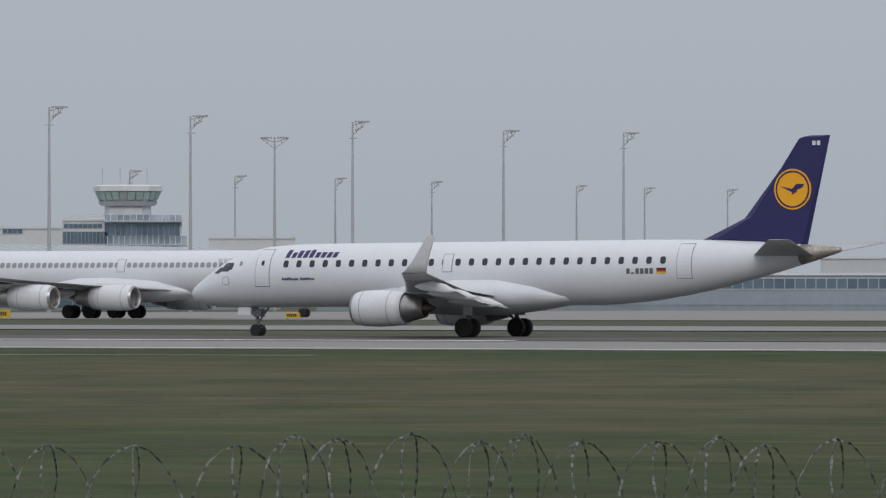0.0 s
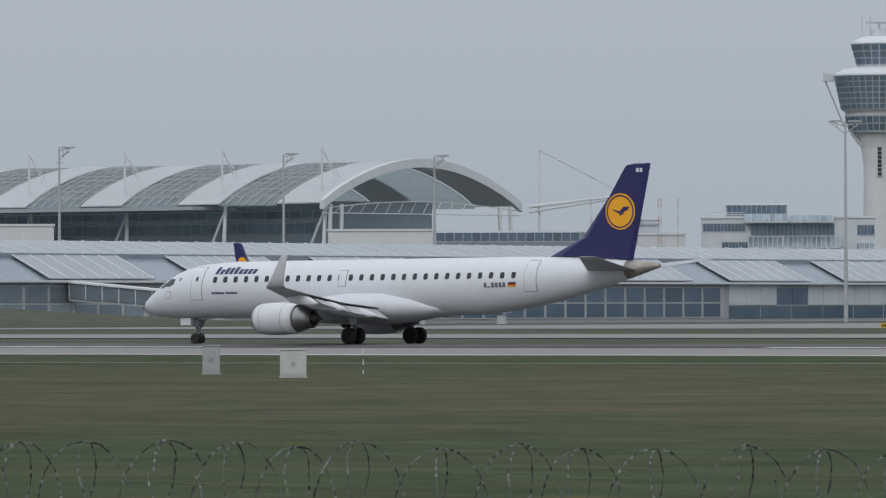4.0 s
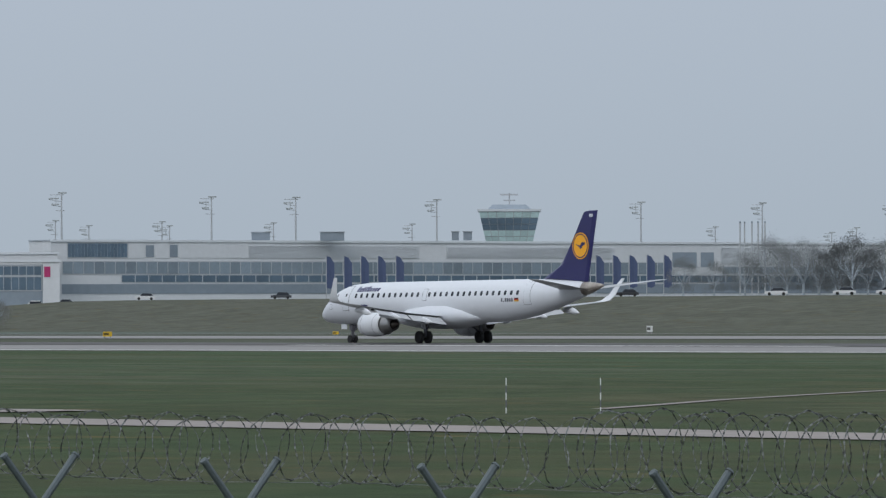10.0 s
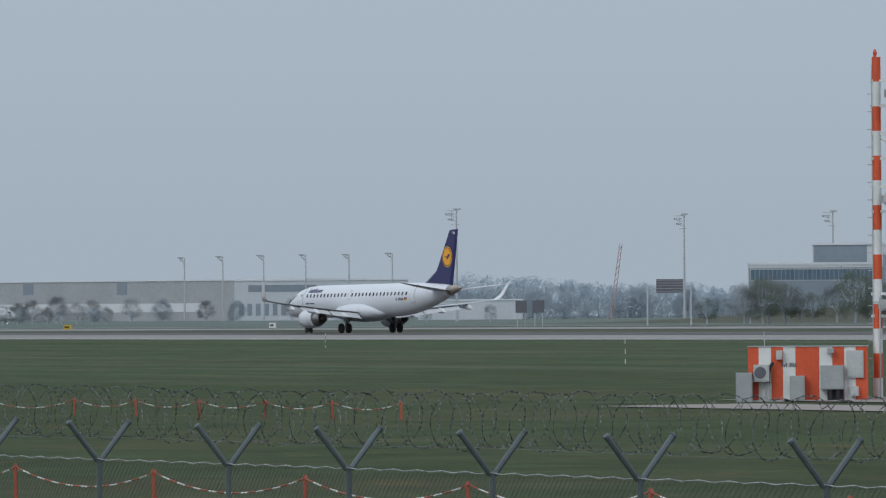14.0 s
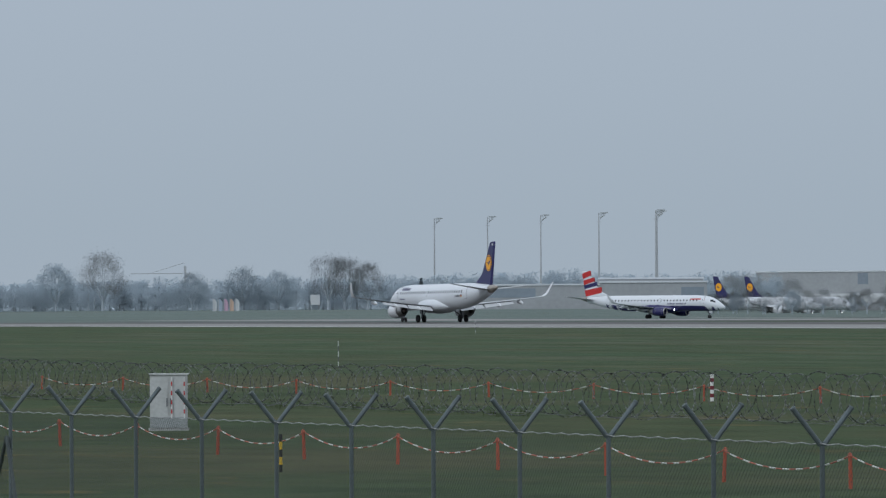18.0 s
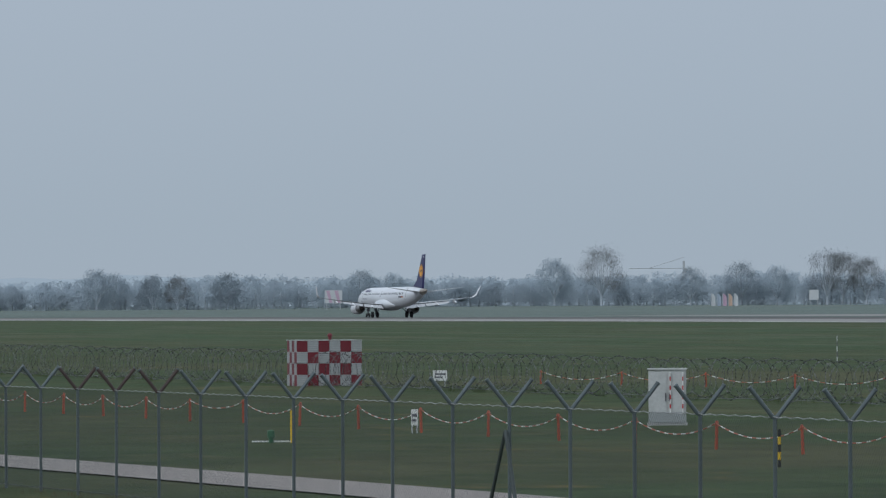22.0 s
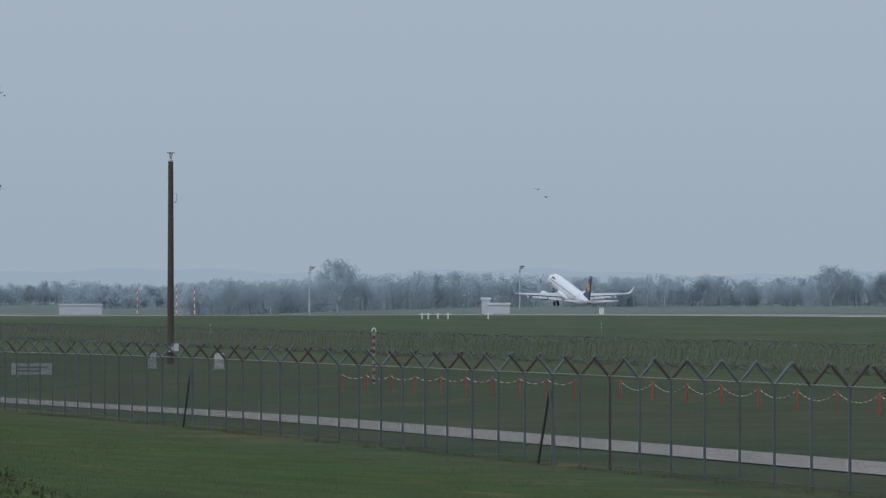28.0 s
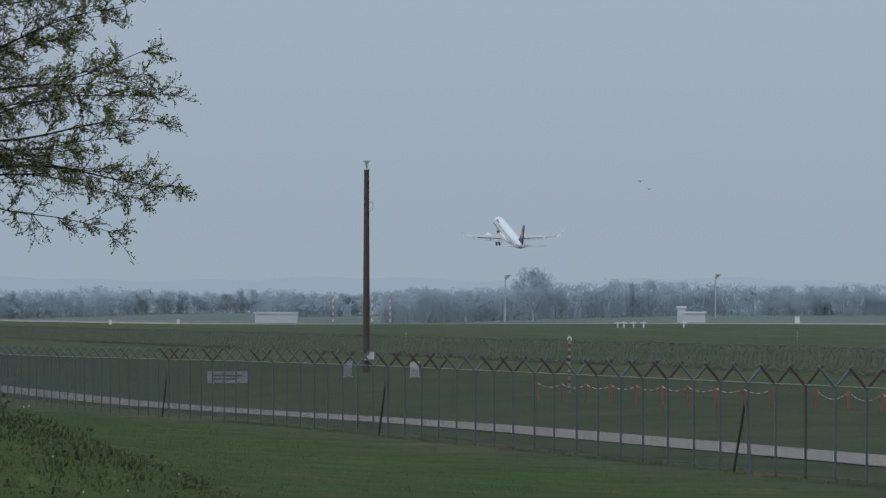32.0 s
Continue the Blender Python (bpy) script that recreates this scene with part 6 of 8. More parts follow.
def far_tree(name, label, h, w, bare, seed, mid=0.62, half=0.37, dense=44, least=0.15, crown=""):
    """A broad field tree: trunk, forked limbs, and a crown of many small tufts."""
    rnd = random.Random(seed)
    root = thing(name, (0, 0, 0), label, "tree", "trees beyond the airfield")
    bm = B()
    rod(bm, (0, 0, -0.5), (0, 0, h * 0.3), 0.03 * h, 0.02 * h, 6)
    tips = []
    for i in range(13):
        k = rnd.uniform(0, 2 * math.pi)
        e = rnd.uniform(0.25, 1.0)
        p1 = Vector((math.cos(k) * w * 0.22, math.sin(k) * w * 0.22, h * (0.38 + 0.2 * e)))
        p2 = Vector((math.cos(k) * w * (0.5 - 0.32 * e), math.sin(k) * w * (0.5 - 0.32 * e), h * (0.55 + 0.42 * e)))
        tube(bm, [(0, 0, h * 0.22), p1 * 0.6 + Vector((0, 0, h * 0.14)), p1, p2], [0.011 * h, 0.008 * h, 0.005 * h, 0.002 * h], 4)
        tips += [p1, p2, (p1 + p2) / 2]
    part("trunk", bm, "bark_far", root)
    vs, fs = [], []
    clusters = []
    for i in range(72):
        k, q = rnd.uniform(0, 2 * math.pi), rnd.uniform(-0.75, 1)
        rr = math.sqrt(max(0, 1 - q * q)) * rnd.uniform(0.55, 1.0)
        clusters.append((Vector((math.cos(k) * rr * w * 0.48, math.sin(k) * rr * w * 0.48, h * mid + q * h * half)), rnd.uniform(0.5, 1.0) * w * 0.11))
    for c, r in clusters:
        for i in range(dense):
            p = c + Vector((rnd.gauss(0, 1), rnd.gauss(0, 1), rnd.gauss(0, 0.8))) * r
            leaf_quad(vs, fs, p, max(h * (0.0075 if bare else 0.0145), least), rnd, 2.2)
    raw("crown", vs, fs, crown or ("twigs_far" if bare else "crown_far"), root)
    return root


def wood_height(az):
    """Height of the far tree belt by its bearing."""
    table = [(58, 9), (61, 12.3), (62.3, 16.5), (62.7, 14), (64.5, 12), (66.2, 13.2), (66.9, 14.8), (67.5, 13), (68.3, 15), (69.1, 13.8), (69.7, 13.5), (71.4, 12.6), (73, 12.2), (74.5, 12.6), (75.4, 12.8), (76.2, 11.2), (77, 11.2), (78.6, 12.2), (79.2, 13.0), (79.7, 11.8), (80.7, 10.0), (80.9, 10.5), (81.2, 8.6), (81.6, 7.8), (82.1, 9.4), (82.6, 8.4), (83.1, 9.2), (83.6, 10.0), (84.2, 8.8), (90, 9.0)]
    a = table[0]
    for b in table[1:]:
        if az <= b[0]:
            return a[1] + (b[1] - a[1]) * (az - a[0]) / (b[0] - a[0])
        a = b
    return table[-1][1]


def wood(name, az0, az1, rng, scale, seed, per=1.0, size=1.0, material="crown_far", lift=1.0):
    """A belt of far woodland: trunks and uneven crowns of small tufts."""
    rnd = random.Random(seed)
    vs, fs = [], []
    bm = B()
    width = rng * radians(az1 - az0)
    n = int(width / 1.7 * per)
    for i in range(n):
        az = az0 + (az1 - az0) * (i + rnd.uniform(-0.6, 1.6)) / n
        r = rng + rnd.uniform(0, 45)
        p = bearing(az, r)
        z0 = height(p.x, p.y)
        top = 2 + (wood_height(az) * lift * rnd.uniform(0.92, 1.09) - 2) * scale
        h = top - z0
        w = rnd.uniform(0.5, 0.8) * min(h, 11)
        rod(bm, (p.x, p.y, z0 - 1), (p.x, p.y, z0 + h * 0.6), 0.3, 0.12, 4)
        for c in range(13):
            k, q = rnd.uniform(0, 2 * math.pi), rnd.uniform(-0.95, 0.95)
            rr = math.sqrt(max(0.03, 1 - q * q)) * w * 0.5 * rnd.uniform(0.3, 1)
            cc = Vector((p.x + math.cos(k) * rr, p.y + math.sin(k) * rr, z0 + h * (0.54 + 0.40 * q)))
            for j in range(40):
                leaf_quad(vs, fs, cc + Vector((rnd.gauss(0, 1), rnd.gauss(0, 1), max(-1.2, min(1.1, rnd.gauss(0, 0.75))))) * (h * 0.085), 0.31 * size, rnd, 2.6)
        # undergrowth
        for j in range(250):
            leaf_quad(vs, fs, Vector((p.x + rnd.uniform(-5, 5), p.y + rnd.uniform(-5, 5), z0 + rnd.uniform(0, h * 0.72))), 0.36 * size, rnd, 2.6)
    root = thing(name, (0, 0, 0), "distant belt of woodland coloured pale with haze", "woodland", kind="stuff")
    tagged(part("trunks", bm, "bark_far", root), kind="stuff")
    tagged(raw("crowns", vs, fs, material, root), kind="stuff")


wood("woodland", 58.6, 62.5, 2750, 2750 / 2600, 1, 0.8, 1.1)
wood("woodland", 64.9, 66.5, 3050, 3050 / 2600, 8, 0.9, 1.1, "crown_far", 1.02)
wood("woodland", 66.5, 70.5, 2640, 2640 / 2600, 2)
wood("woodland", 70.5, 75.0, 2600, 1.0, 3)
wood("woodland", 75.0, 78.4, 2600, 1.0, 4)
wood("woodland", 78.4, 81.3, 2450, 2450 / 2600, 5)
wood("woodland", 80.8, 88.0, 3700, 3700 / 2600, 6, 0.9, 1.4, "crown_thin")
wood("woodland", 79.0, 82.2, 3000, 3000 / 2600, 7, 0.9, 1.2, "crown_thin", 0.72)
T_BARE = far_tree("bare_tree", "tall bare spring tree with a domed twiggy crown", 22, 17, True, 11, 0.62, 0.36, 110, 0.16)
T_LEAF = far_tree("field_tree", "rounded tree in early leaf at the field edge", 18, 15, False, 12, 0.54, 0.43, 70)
T_BUSH = far_tree("shrub_tree", "bare grey shrub before the terminal road", 7.5, 7, True, 13, 0.5, 0.47, 110, 0.065, "twigs_mid")
T_MID = far_tree("spring_tree", "broad tree in yellow-green first leaf by the terminal road", 10, 9, False, 16, 0.54, 0.43, 60, 0.1, "crown_mid")
T_CON = thing("conifer", (0, 0, 0), "dark narrow conifer among bare trees", "tree", "trees beyond the airfield")
part("trunk", rod(B(), (0, 0, -0.5), (0, 0, 9), 0.2, 0.05, 6), "bark", T_CON)
rnd = random.Random(5)
cv, cf = [], []
for i in range(700):
    f = rnd.random() ** 0.7
    k = rnd.uniform(0, 6.283)
    leaf_quad(cv, cf, Vector((math.cos(k) * 2.2 * (1 - f) * rnd.uniform(0.6, 1), math.sin(k) * 2.2 * (1 - f), 0.6 + 9.4 * f)), 0.4, rnd)
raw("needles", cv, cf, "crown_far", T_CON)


def plant(tree, az, rng, scale=1.0, turn=0.0):
    p = bearing(az, rng)
    return copy_thing(tree, Matrix.Translation((p.x, p.y, height(p.x, p.y) - (1.6 if rng > 2100 else 0.0))) @ pose(0, 0, 0, 0, 0, turn) @ Matrix.Scale(scale, 4))


FAR = [(T_BARE, 71.97, 2560, 1.0), (T_LEAF, 72.35, 2560, 0.98), (T_LEAF, 71.25, 2560, 0.82), (T_BARE, 70.15, 2560, 0.93), (T_BARE, 70.02, 2570, 0.9), (T_BARE, 69.83, 2560, 0.82), (T_LEAF, 70.84, 2560, 0.92), (T_LEAF, 70.55, 2560, 0.84), (T_CON, 69.4, 2500, 1.25), (T_LEAF, 76.05, 2500, 0.86), (T_LEAF, 75.92, 2510, 0.8), (T_LEAF, 75.6, 2500, 0.76), (T_BARE, 75.4, 2500, 0.6), (T_LEAF, 75.0, 2500, 0.78), (T_LEAF, 73.9, 2500, 0.82), (T_LEAF, 73.65, 2500, 0.74), (T_LEAF, 80.03, 2350, 1.04), (T_LEAF, 80.9, 2400, 0.62), (T_LEAF, 80.85, 2420, 0.6), (T_BARE, 81.95, 3500, 0.42), (T_BARE, 83.2, 3500, 0.45), (T_BARE, 82.5, 3500, 0.5), (T_BARE, 66.75, 2300, 0.62), (T_BARE, 66.4, 2300, 0.55), (T_BARE, 66.9, 2320, 0.6), (T_LEAF, 65.9, 2250, 0.42), (T_LEAF, 66.6, 2200, 0.4), (T_BARE, 65.6, 2250, 0.45)]
for i, (tree, az, rng, s) in enumerate(FAR):
    plant(tree, az, rng, s, 47 * i)
NEAR = [(47.0 + i * 0.28, 1420 + 30 * (i % 3), 0.75 + 0.35 * ((i * 7) % 5) / 4) for i in range(3)] + [(45.9, 1480, 1.0), (46.1, 1490, 1.1), (44.9, 1500, 0.9)] + [(49.4 + 0.27 * i + 0.1 * ((i * 5) % 3), 1420 + 25 * (i % 2), 0.8 + 0.55 * ((i * 3) % 4) / 3) for i in range(9)] + [(51.0 + 0.13 * i, 1375 + 12 * (i % 3), 1.1 + 0.4 * ((i * 3) % 5) / 4) for i in range(9)] + [(48.6 + 0.23 * i, 1290 + 14 * (i % 3), 1.0 + 0.5 * ((i * 3) % 5) / 4) for i in range(10)] + [(52.25, 1395, 1.1), (52.5, 1400, 0.9), (52.75, 1400, 1.0)] + [(60.0, 1400, 0.8)]
for i, (az, rng, s) in enumerate(NEAR):
    plant(T_BUSH, az, rng, s, 31 * i)
for i, (az, rng, s) in enumerate(((59.15, 1390, 1.0), (58.98, 1400, 0.82), (59.9, 1380, 0.86), (59.72, 1390, 0.78), (59.5, 1395, 0.6), (60.35, 1340, 0.5), (58.7, 1410, 0.62))):
    plant(T_MID, az, rng, s, 20 * i)
for i in range(16):
    plant(T_BUSH, 65.2 + 0.12 * i, 1880 + 12 * (i % 3), 0.6 + 0.25 * ((i * 3) % 4) / 3, 40 * i)
for i, (az, rng, s) in enumerate(((60.05, 1380, 1.0), (59.85, 1385, 1.15), (59.6, 1390, 0.8), (59.3, 1395, 1.0), (59.05, 1400, 0.75), (58.75, 1420, 0.9), (58.5, 1425, 1.0), (58.3, 1430, 0.8), (62.62, 1900, 0.55), (62.1, 1900, 0.6))):
    plant(T_BUSH, az, rng, s, 55 * i)
for i, (az, rng, s) in enumerate(((66.15, 1880, 0.30), (66.4, 1870, 0.34), (66.62, 1885, 0.27), (66.85, 1870, 0.30), (67.05, 1880, 0.24), (63.3, 2500, 0.36), (63.7, 2480, 0.42), (64.15, 2500, 0.48), (64.4, 2490, 0.40), (64.75, 2500, 0.52), (65.0, 2480, 0.44), (65.3, 2500, 0.36))):
    plant(T_LEAF if i % 2 else T_BARE, az, rng, s, 70 * i)
for ob in (T_BARE, T_LEAF, T_BUSH, T_CON, T_MID):
    ob.matrix_basis = Matrix.Translation(bearing(88.5 + 0.35 * (ob is T_LEAF) + 0.6 * (ob is T_CON) + 0.9 * (ob is T_MID), 3300)) @ Matrix.Translation((0, 0, height(-3300, 80)))


# the near broad-leaved tree whose drooping boughs hang into view
def twig(bm, vs, fs, rnd, p, d, length, r, level, droop):
    """A crooked twig with side twigs and small young leaves."""
    pts, rs = [p], [r]
    n = 7 if level == 0 else 5
    for i in range(n):
        d = (d + Vector((rnd.gauss(0, 0.2), rnd.gauss(0, 0.2), rnd.gauss(0, 0.2) - droop))).normalized()
        p = p + d * (length / n)
        pts.append(p)
        rs.append(max(r * (1 - 0.75 * (i + 1) / n), 0.0024))
        if level < 1 and i > 0:
            for s in range(rnd.choice((1, 1, 2))):
                side = d.orthogonal()
                side.rotate(Matrix.Rotation(rnd.uniform(0, 6.283), 3, d))
                twig(bm, vs, fs, rnd, p.copy(), (d * rnd.uniform(0.8, 1.6) + side * rnd.uniform(0.5, 0.9)).normalized(), length * rnd.uniform(0.3, 0.62), rs[-1] * 0.7, level + 1, droop * 0.7)
        for s in range(rnd.choice((0, 1, 1)) if level == 0 else rnd.choice((0, 1, 1, 2))):
            leaf_quad(vs, fs, p + Vector((rnd.gauss(0, 1), rnd.gauss(0, 1), rnd.gauss(0, 1))) * 0.014, rnd.uniform(0.007, 0.0145), rnd)
    tube(bm, pts, rs, 3)


def bough(root, rnd, a, tip, sag, r, first=0.35, reach=0.62):
    """A main bough from the trunk to its tip, hung with twigs on its outer part."""
    a, tip = Vector(a), Vector(tip)
    bm, vs, fs = B(), [], []
    n = 22
    pts = []
    for i in range(n + 1):
        f = i / n
        wob = 0.08 * math.sin(f * 9 + sag * 20)
        pts.append(a.lerp(tip, f) + Vector((wob, 0, sag * 4 * f * (1 - f) + 0.055 * math.sin(f * 17 + tip.z * 7))))
    tube(bm, pts, [max(r * (1 - 0.93 * i / n), 0.003) for i in range(n + 1)], 6)
    for i in range(int(n * first), n + 1):
        f = i / n
        d = (pts[min(i + 1, n)] - pts[max(i - 1, 0)]).normalized()
        for s in range(4):
            side = d.orthogonal()
            side.rotate(Matrix.Rotation(rnd.uniform(0, 6.283), 3, d))
            side.z *= 0.8
            twig(bm, vs, fs, rnd, pts[i].copy(), (d * rnd.uniform(0.7, 1.1) + side * rnd.uniform(0.5, 0.9)).normalized(), reach * rnd.uniform(0.4, 1.0) * (1.1 - 0.66 * f), max(r * (1 - f) * 0.45, 0.0045), 0, 0.015)
    b = part("bough", bm, "bark", root)
    tagged(raw("leaves", vs, fs, "leaf_thin", b), kind="stuff")


def near_tree():
    rnd = random.Random(21)
    x, y = -61.0, 2.0
    zb = height(x, y) - 0.2
    root = thing("bank_tree", (x, y, zb), "broad-leaved tree with drooping boughs in first leaf", "tree")
    part("trunk", tube(B(), [(0, 0, 0), (0.05, 0.05, 1.6), (0.0, 0.1, 3.2), (0.1, 0.0, 5.5), (0, 0, 8)], [0.34, 0.27, 0.24, 0.16, 0.05], 10), "bark", root)
    # start height over the field, then the tip's reach and height, sag, thickness
    for z0, tx, ty, tz, sag, r in ((2.9, 0.2, 7.10, 4.62, 0.02, 0.035), (2.7, -0.4, 7.32, 4.22, 0.04, 0.035), (2.6, 0.5, 7.38, 3.92, 0.12, 0.035), (2.7, -0.2, 7.42, 3.60, 0.18, 0.04), (2.8, 0.3, 7.52, 3.10, 0.22, 0.045), (2.7, -0.5, 7.30, 3.02, 0.26, 0.035), (2.8, 0.1, 6.98, 2.62, 0.42, 0.03), (2.9, 0.6, 6.9, 4.1, 0.14, 0.03), (3.3, -0.3, 6.95, 4.95, 0.05, 0.035), (3.6, 0.4, 6.8, 5.3, 0.1, 0.035), (3.1, -0.8, 6.75, 4.35, 0.12, 0.03), (3.0, 0.9, 6.85, 3.75, 0.15, 0.03), (3.9, 0.0, 6.5, 5.7, 0.12, 0.035), (3.2, 0.7, 6.6, 4.7, 0.1, 0.03), (3.0, -0.6, 6.7, 3.35, 0.2, 0.03), (2.8, 0.8, 7.2, 4.05, 0.1, 0.03), (2.9, -0.9, 7.15, 3.45, 0.16, 0.03), (2.8, 0.5, 7.15, 3.2, 0.24, 0.03), (3.1, 0.1, 6.9, 4.5, 0.08, 0.03), (3.2, -0.2, 6.55, 4.3, 0.15, 0.03), (3.4, 0.4, 6.65, 4.85, 0.12, 0.03), (3.7, -0.4, 6.6, 5.2, 0.1, 0.03), (3.5, 0.6, 6.5, 5.0, 0.1, 0.03)):
        bough(root, rnd, (0.05, 0.1, z0 - zb), (tx, ty - y, tz - zb), sag, r)
    for z, k, ln in ((3.0, 3.6, 3.5), (4.0, 4.8, 3.5), (5.0, 2.6, 3.2), (5.5, 0.4, 3.0), (5.2, 5.6, 3.4)):
        bough(root, rnd, (0.05, 0.05, z), (math.cos(k) * ln, math.sin(k) * ln, z + 1.2), 0.2, 0.05, 0.5, 0.8)


near_tree()


# the last ridge on the horizon: one sheet whose glow paints the haze
def far_ridge():
    rnd = random.Random(9)
    m = bpy.data.materials.new("distance")
    m.use_nodes = True
    b = m.node_tree.nodes["Principled BSDF"]
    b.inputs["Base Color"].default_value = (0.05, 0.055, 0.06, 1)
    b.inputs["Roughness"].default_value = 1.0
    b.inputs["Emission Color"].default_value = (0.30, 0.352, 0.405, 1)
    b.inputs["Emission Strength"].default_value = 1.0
    vs, fs = [], []
    n = 320
    for i in range(n + 1):
        az = 61 + 33 * i / n
        p = bearing(az, 4650)
        t = 13 + 9 * smooth_step(66, 80, az) + 1.5 * math.sin(az * 2.1) + 0.9 * math.sin(az * 7.3 + 1) + rnd.uniform(-0.3, 0.3)
        vs += [(p.x, p.y, -60), (p.x, p.y, t)]
        if i:
            fs.append((2 * i - 2, 2 * i, 2 * i + 1, 2 * i - 1))
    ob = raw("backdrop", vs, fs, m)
    tagged(ob, "glowing sheet painted as a hazy wooded ridge", "backdrop", kind="structure")


far_ridge()
# ---- the fence's wires, mesh and braces ----
def mesh_panel_data(w, h, pitch, r):
    """Chain-link between two posts: two sets of slanting wires."""
    vs, fs = [], []
    def wire(a, b):
        d = (b - a).normalized()
        u = d.cross(Vector((0, 1, 0))).normalized()
        k = len(vs)
        for p in (a, b):
            for o in (u * r, Vector((0, r, 0)) - u * r * 0.5, -Vector((0, r, 0)) - u * r * 0.5):
                vs.append(p + o)
        for i in range(3):
            j = (i + 1) % 3
            fs.append((k + i, k + j, k + 3 + j, k + 3 + i))
    for s in (1, -1):
        c = -h
        while c < w:
            x0, z0, x1, z1 = c, 0.0, c + h, h
            if x0 < 0:
                z0, x0 = -x0, 0.0
            if x1 > w:
                z1, x1 = h - (x1 - w), w
            if x1 - x0 > 0.02:
                a, b = (x0, x1) if s == 1 else (w - x0, w - x1)
                wire(Vector((a, 0.004 * s, z0)), Vector((b, 0.004 * s, z1)))
            c += pitch
    me = bpy.data.meshes.new("chain_link")
    me.from_pydata(vs, [], fs)
    me.materials.append(M["mesh_wire"])
    return me


M["mesh_wire"] = mat("mesh_wire", (0.068, 0.082, 0.08), 0.6, 0.3, vary=0.2, scale=3)
PANEL = mesh_panel_data(FENCE_GAP - 0.08, 1.86, 0.085, 0.0017)
TOPWIRE = bpy.data.meshes.new("tension_wire")
tmp = B()
tube(tmp, [(FENCE_GAP * i / 12, 0.006 * (-1) ** i, 0.008 * (-1) ** i) for i in range(13)], 0.007, 4)
tmp.to_mesh(TOPWIRE)
tmp.free()
# glints along the twisted strand, painted as bright and dark dashes
M["glint_wire"] = mat("glint_wire", (0.50, 0.51, 0.50), 0.5, 0.2, vary=0.85, scale=4.0, fine=3, second=(0.06, 0.06, 0.06))
TOPWIRE.materials.append(M["glint_wire"])
LOWWIRE = TOPWIRE.copy()
LOWWIRE.materials[0] = M["mesh_wire"]
for x1, x in zip(POSTS, POSTS[1:]):
    z0 = fence_top(x) - 1.89
    panel = thing("chain_link_fence", (x + 0.04, FENCE_Y - 0.04, z0), "grey chain-link panel between fence posts", "fence", "panels of the perimeter fence")
    wide = (x1 - x) / FENCE_GAP
    for nm, me, z in (("chain_link", PANEL, 0), ("top_wire", TOPWIRE, 1.87), ("bottom_wire", LOWWIRE, 0.04)):
        ob = new(nm, me)
        ob.parent, ob.location, ob.scale = panel, (0, 0, z), (wide, 1, 1)
for k in (6, 23, 40, 57, 74):
    x = POSTS[k]
    z0 = height(x, FENCE_Y)
    br = thing("fence_brace", (x, FENCE_Y, z0), "pair of slanting steel braces on a fence post", "fence brace", "braces of the fence")
    part("brace", rod(B(), (0, -0.06, 1.55), (-0.95, -0.12, -0.05), 0.03, n=6), "mesh_wire", br)
    part("brace", rod(B(), (0, -0.06, 1.55), (0.95, -0.12, -0.05), 0.03, n=6), "mesh_wire", br)

# ---- razor-wire coil on the ground ----
COIL_Y = 76.8
# two barb tones paint how the tape catches the light
M["barb_unlit"] = mat("barb_unlit", (0.05, 0.05, 0.05), 0.7, 0.2, vary=0.3, scale=3)
M["barb_lit"] = mat("barb_lit", (0.27, 0.28, 0.275), 0.5, 0.4, vary=0.45, scale=3)
crnd = random.Random(8)


def coil(x0, n, size, span=10.0):
    """n loops of barbed tape, stretched along x."""
    root = thing("razor_coil", (x0, COIL_Y, height(x0, COIL_Y)), "loose coil of grey razor wire lying on the grass", "razor wire", "coils of the razor-wire barrier")
    for side in (1, -1):
        pts = []
        ph = 0.4 + (0 if side == 1 else 2.34)
        for i in range(n * 16 + 1):
            k = 2 * math.pi * i / 16 * side + ph
            r = size + 0.05 * math.sin(i * 0.23 + n) + crnd.uniform(-0.02, 0.02)
            x = -span * i / (n * 16) + 0.16 * math.sin(i * 0.11 + n) + crnd.uniform(-0.015, 0.015)
            pts.append((x, math.cos(k) * r * 0.85, size + 0.06 + math.sin(k) * r))
        bm = B()
        tube(bm, pts, 0.0058, 3)
        part("tape", bm, "wire", root)
        # clipped barbs along the tape, glints painted as lit and unlit ones
        strips = {"barb_lit": ([], []), "barb_unlit": ([], [])}
        for a, b in zip(pts, pts[1:]):
            for f in (0.1, 0.35, 0.6, 0.85):
                vs, fs = strips["barb_lit" if (f in (0.1, 0.6)) == (crnd.random() < 0.85) else "barb_unlit"]
                c = Vector(a).lerp(Vector(b), f)
                d = (Vector(b) - Vector(a)).normalized()
                u = d.orthogonal().normalized()
                u.rotate(Matrix.Rotation(crnd.uniform(0, 3.14), 3, d))
                q = len(vs)
                vs += [c + d * 0.028 + u * 0.015, c - d * 0.028 + u * 0.015, c - d * 0.028 - u * 0.015, c + d * 0.028 - u * 0.015]
                fs.append((q, q + 1, q + 2, q + 3))
        for nm, (vs, fs) in strips.items():
            tagged(raw("barb_strip", vs, fs, nm, root), kind="stuff")
    return root


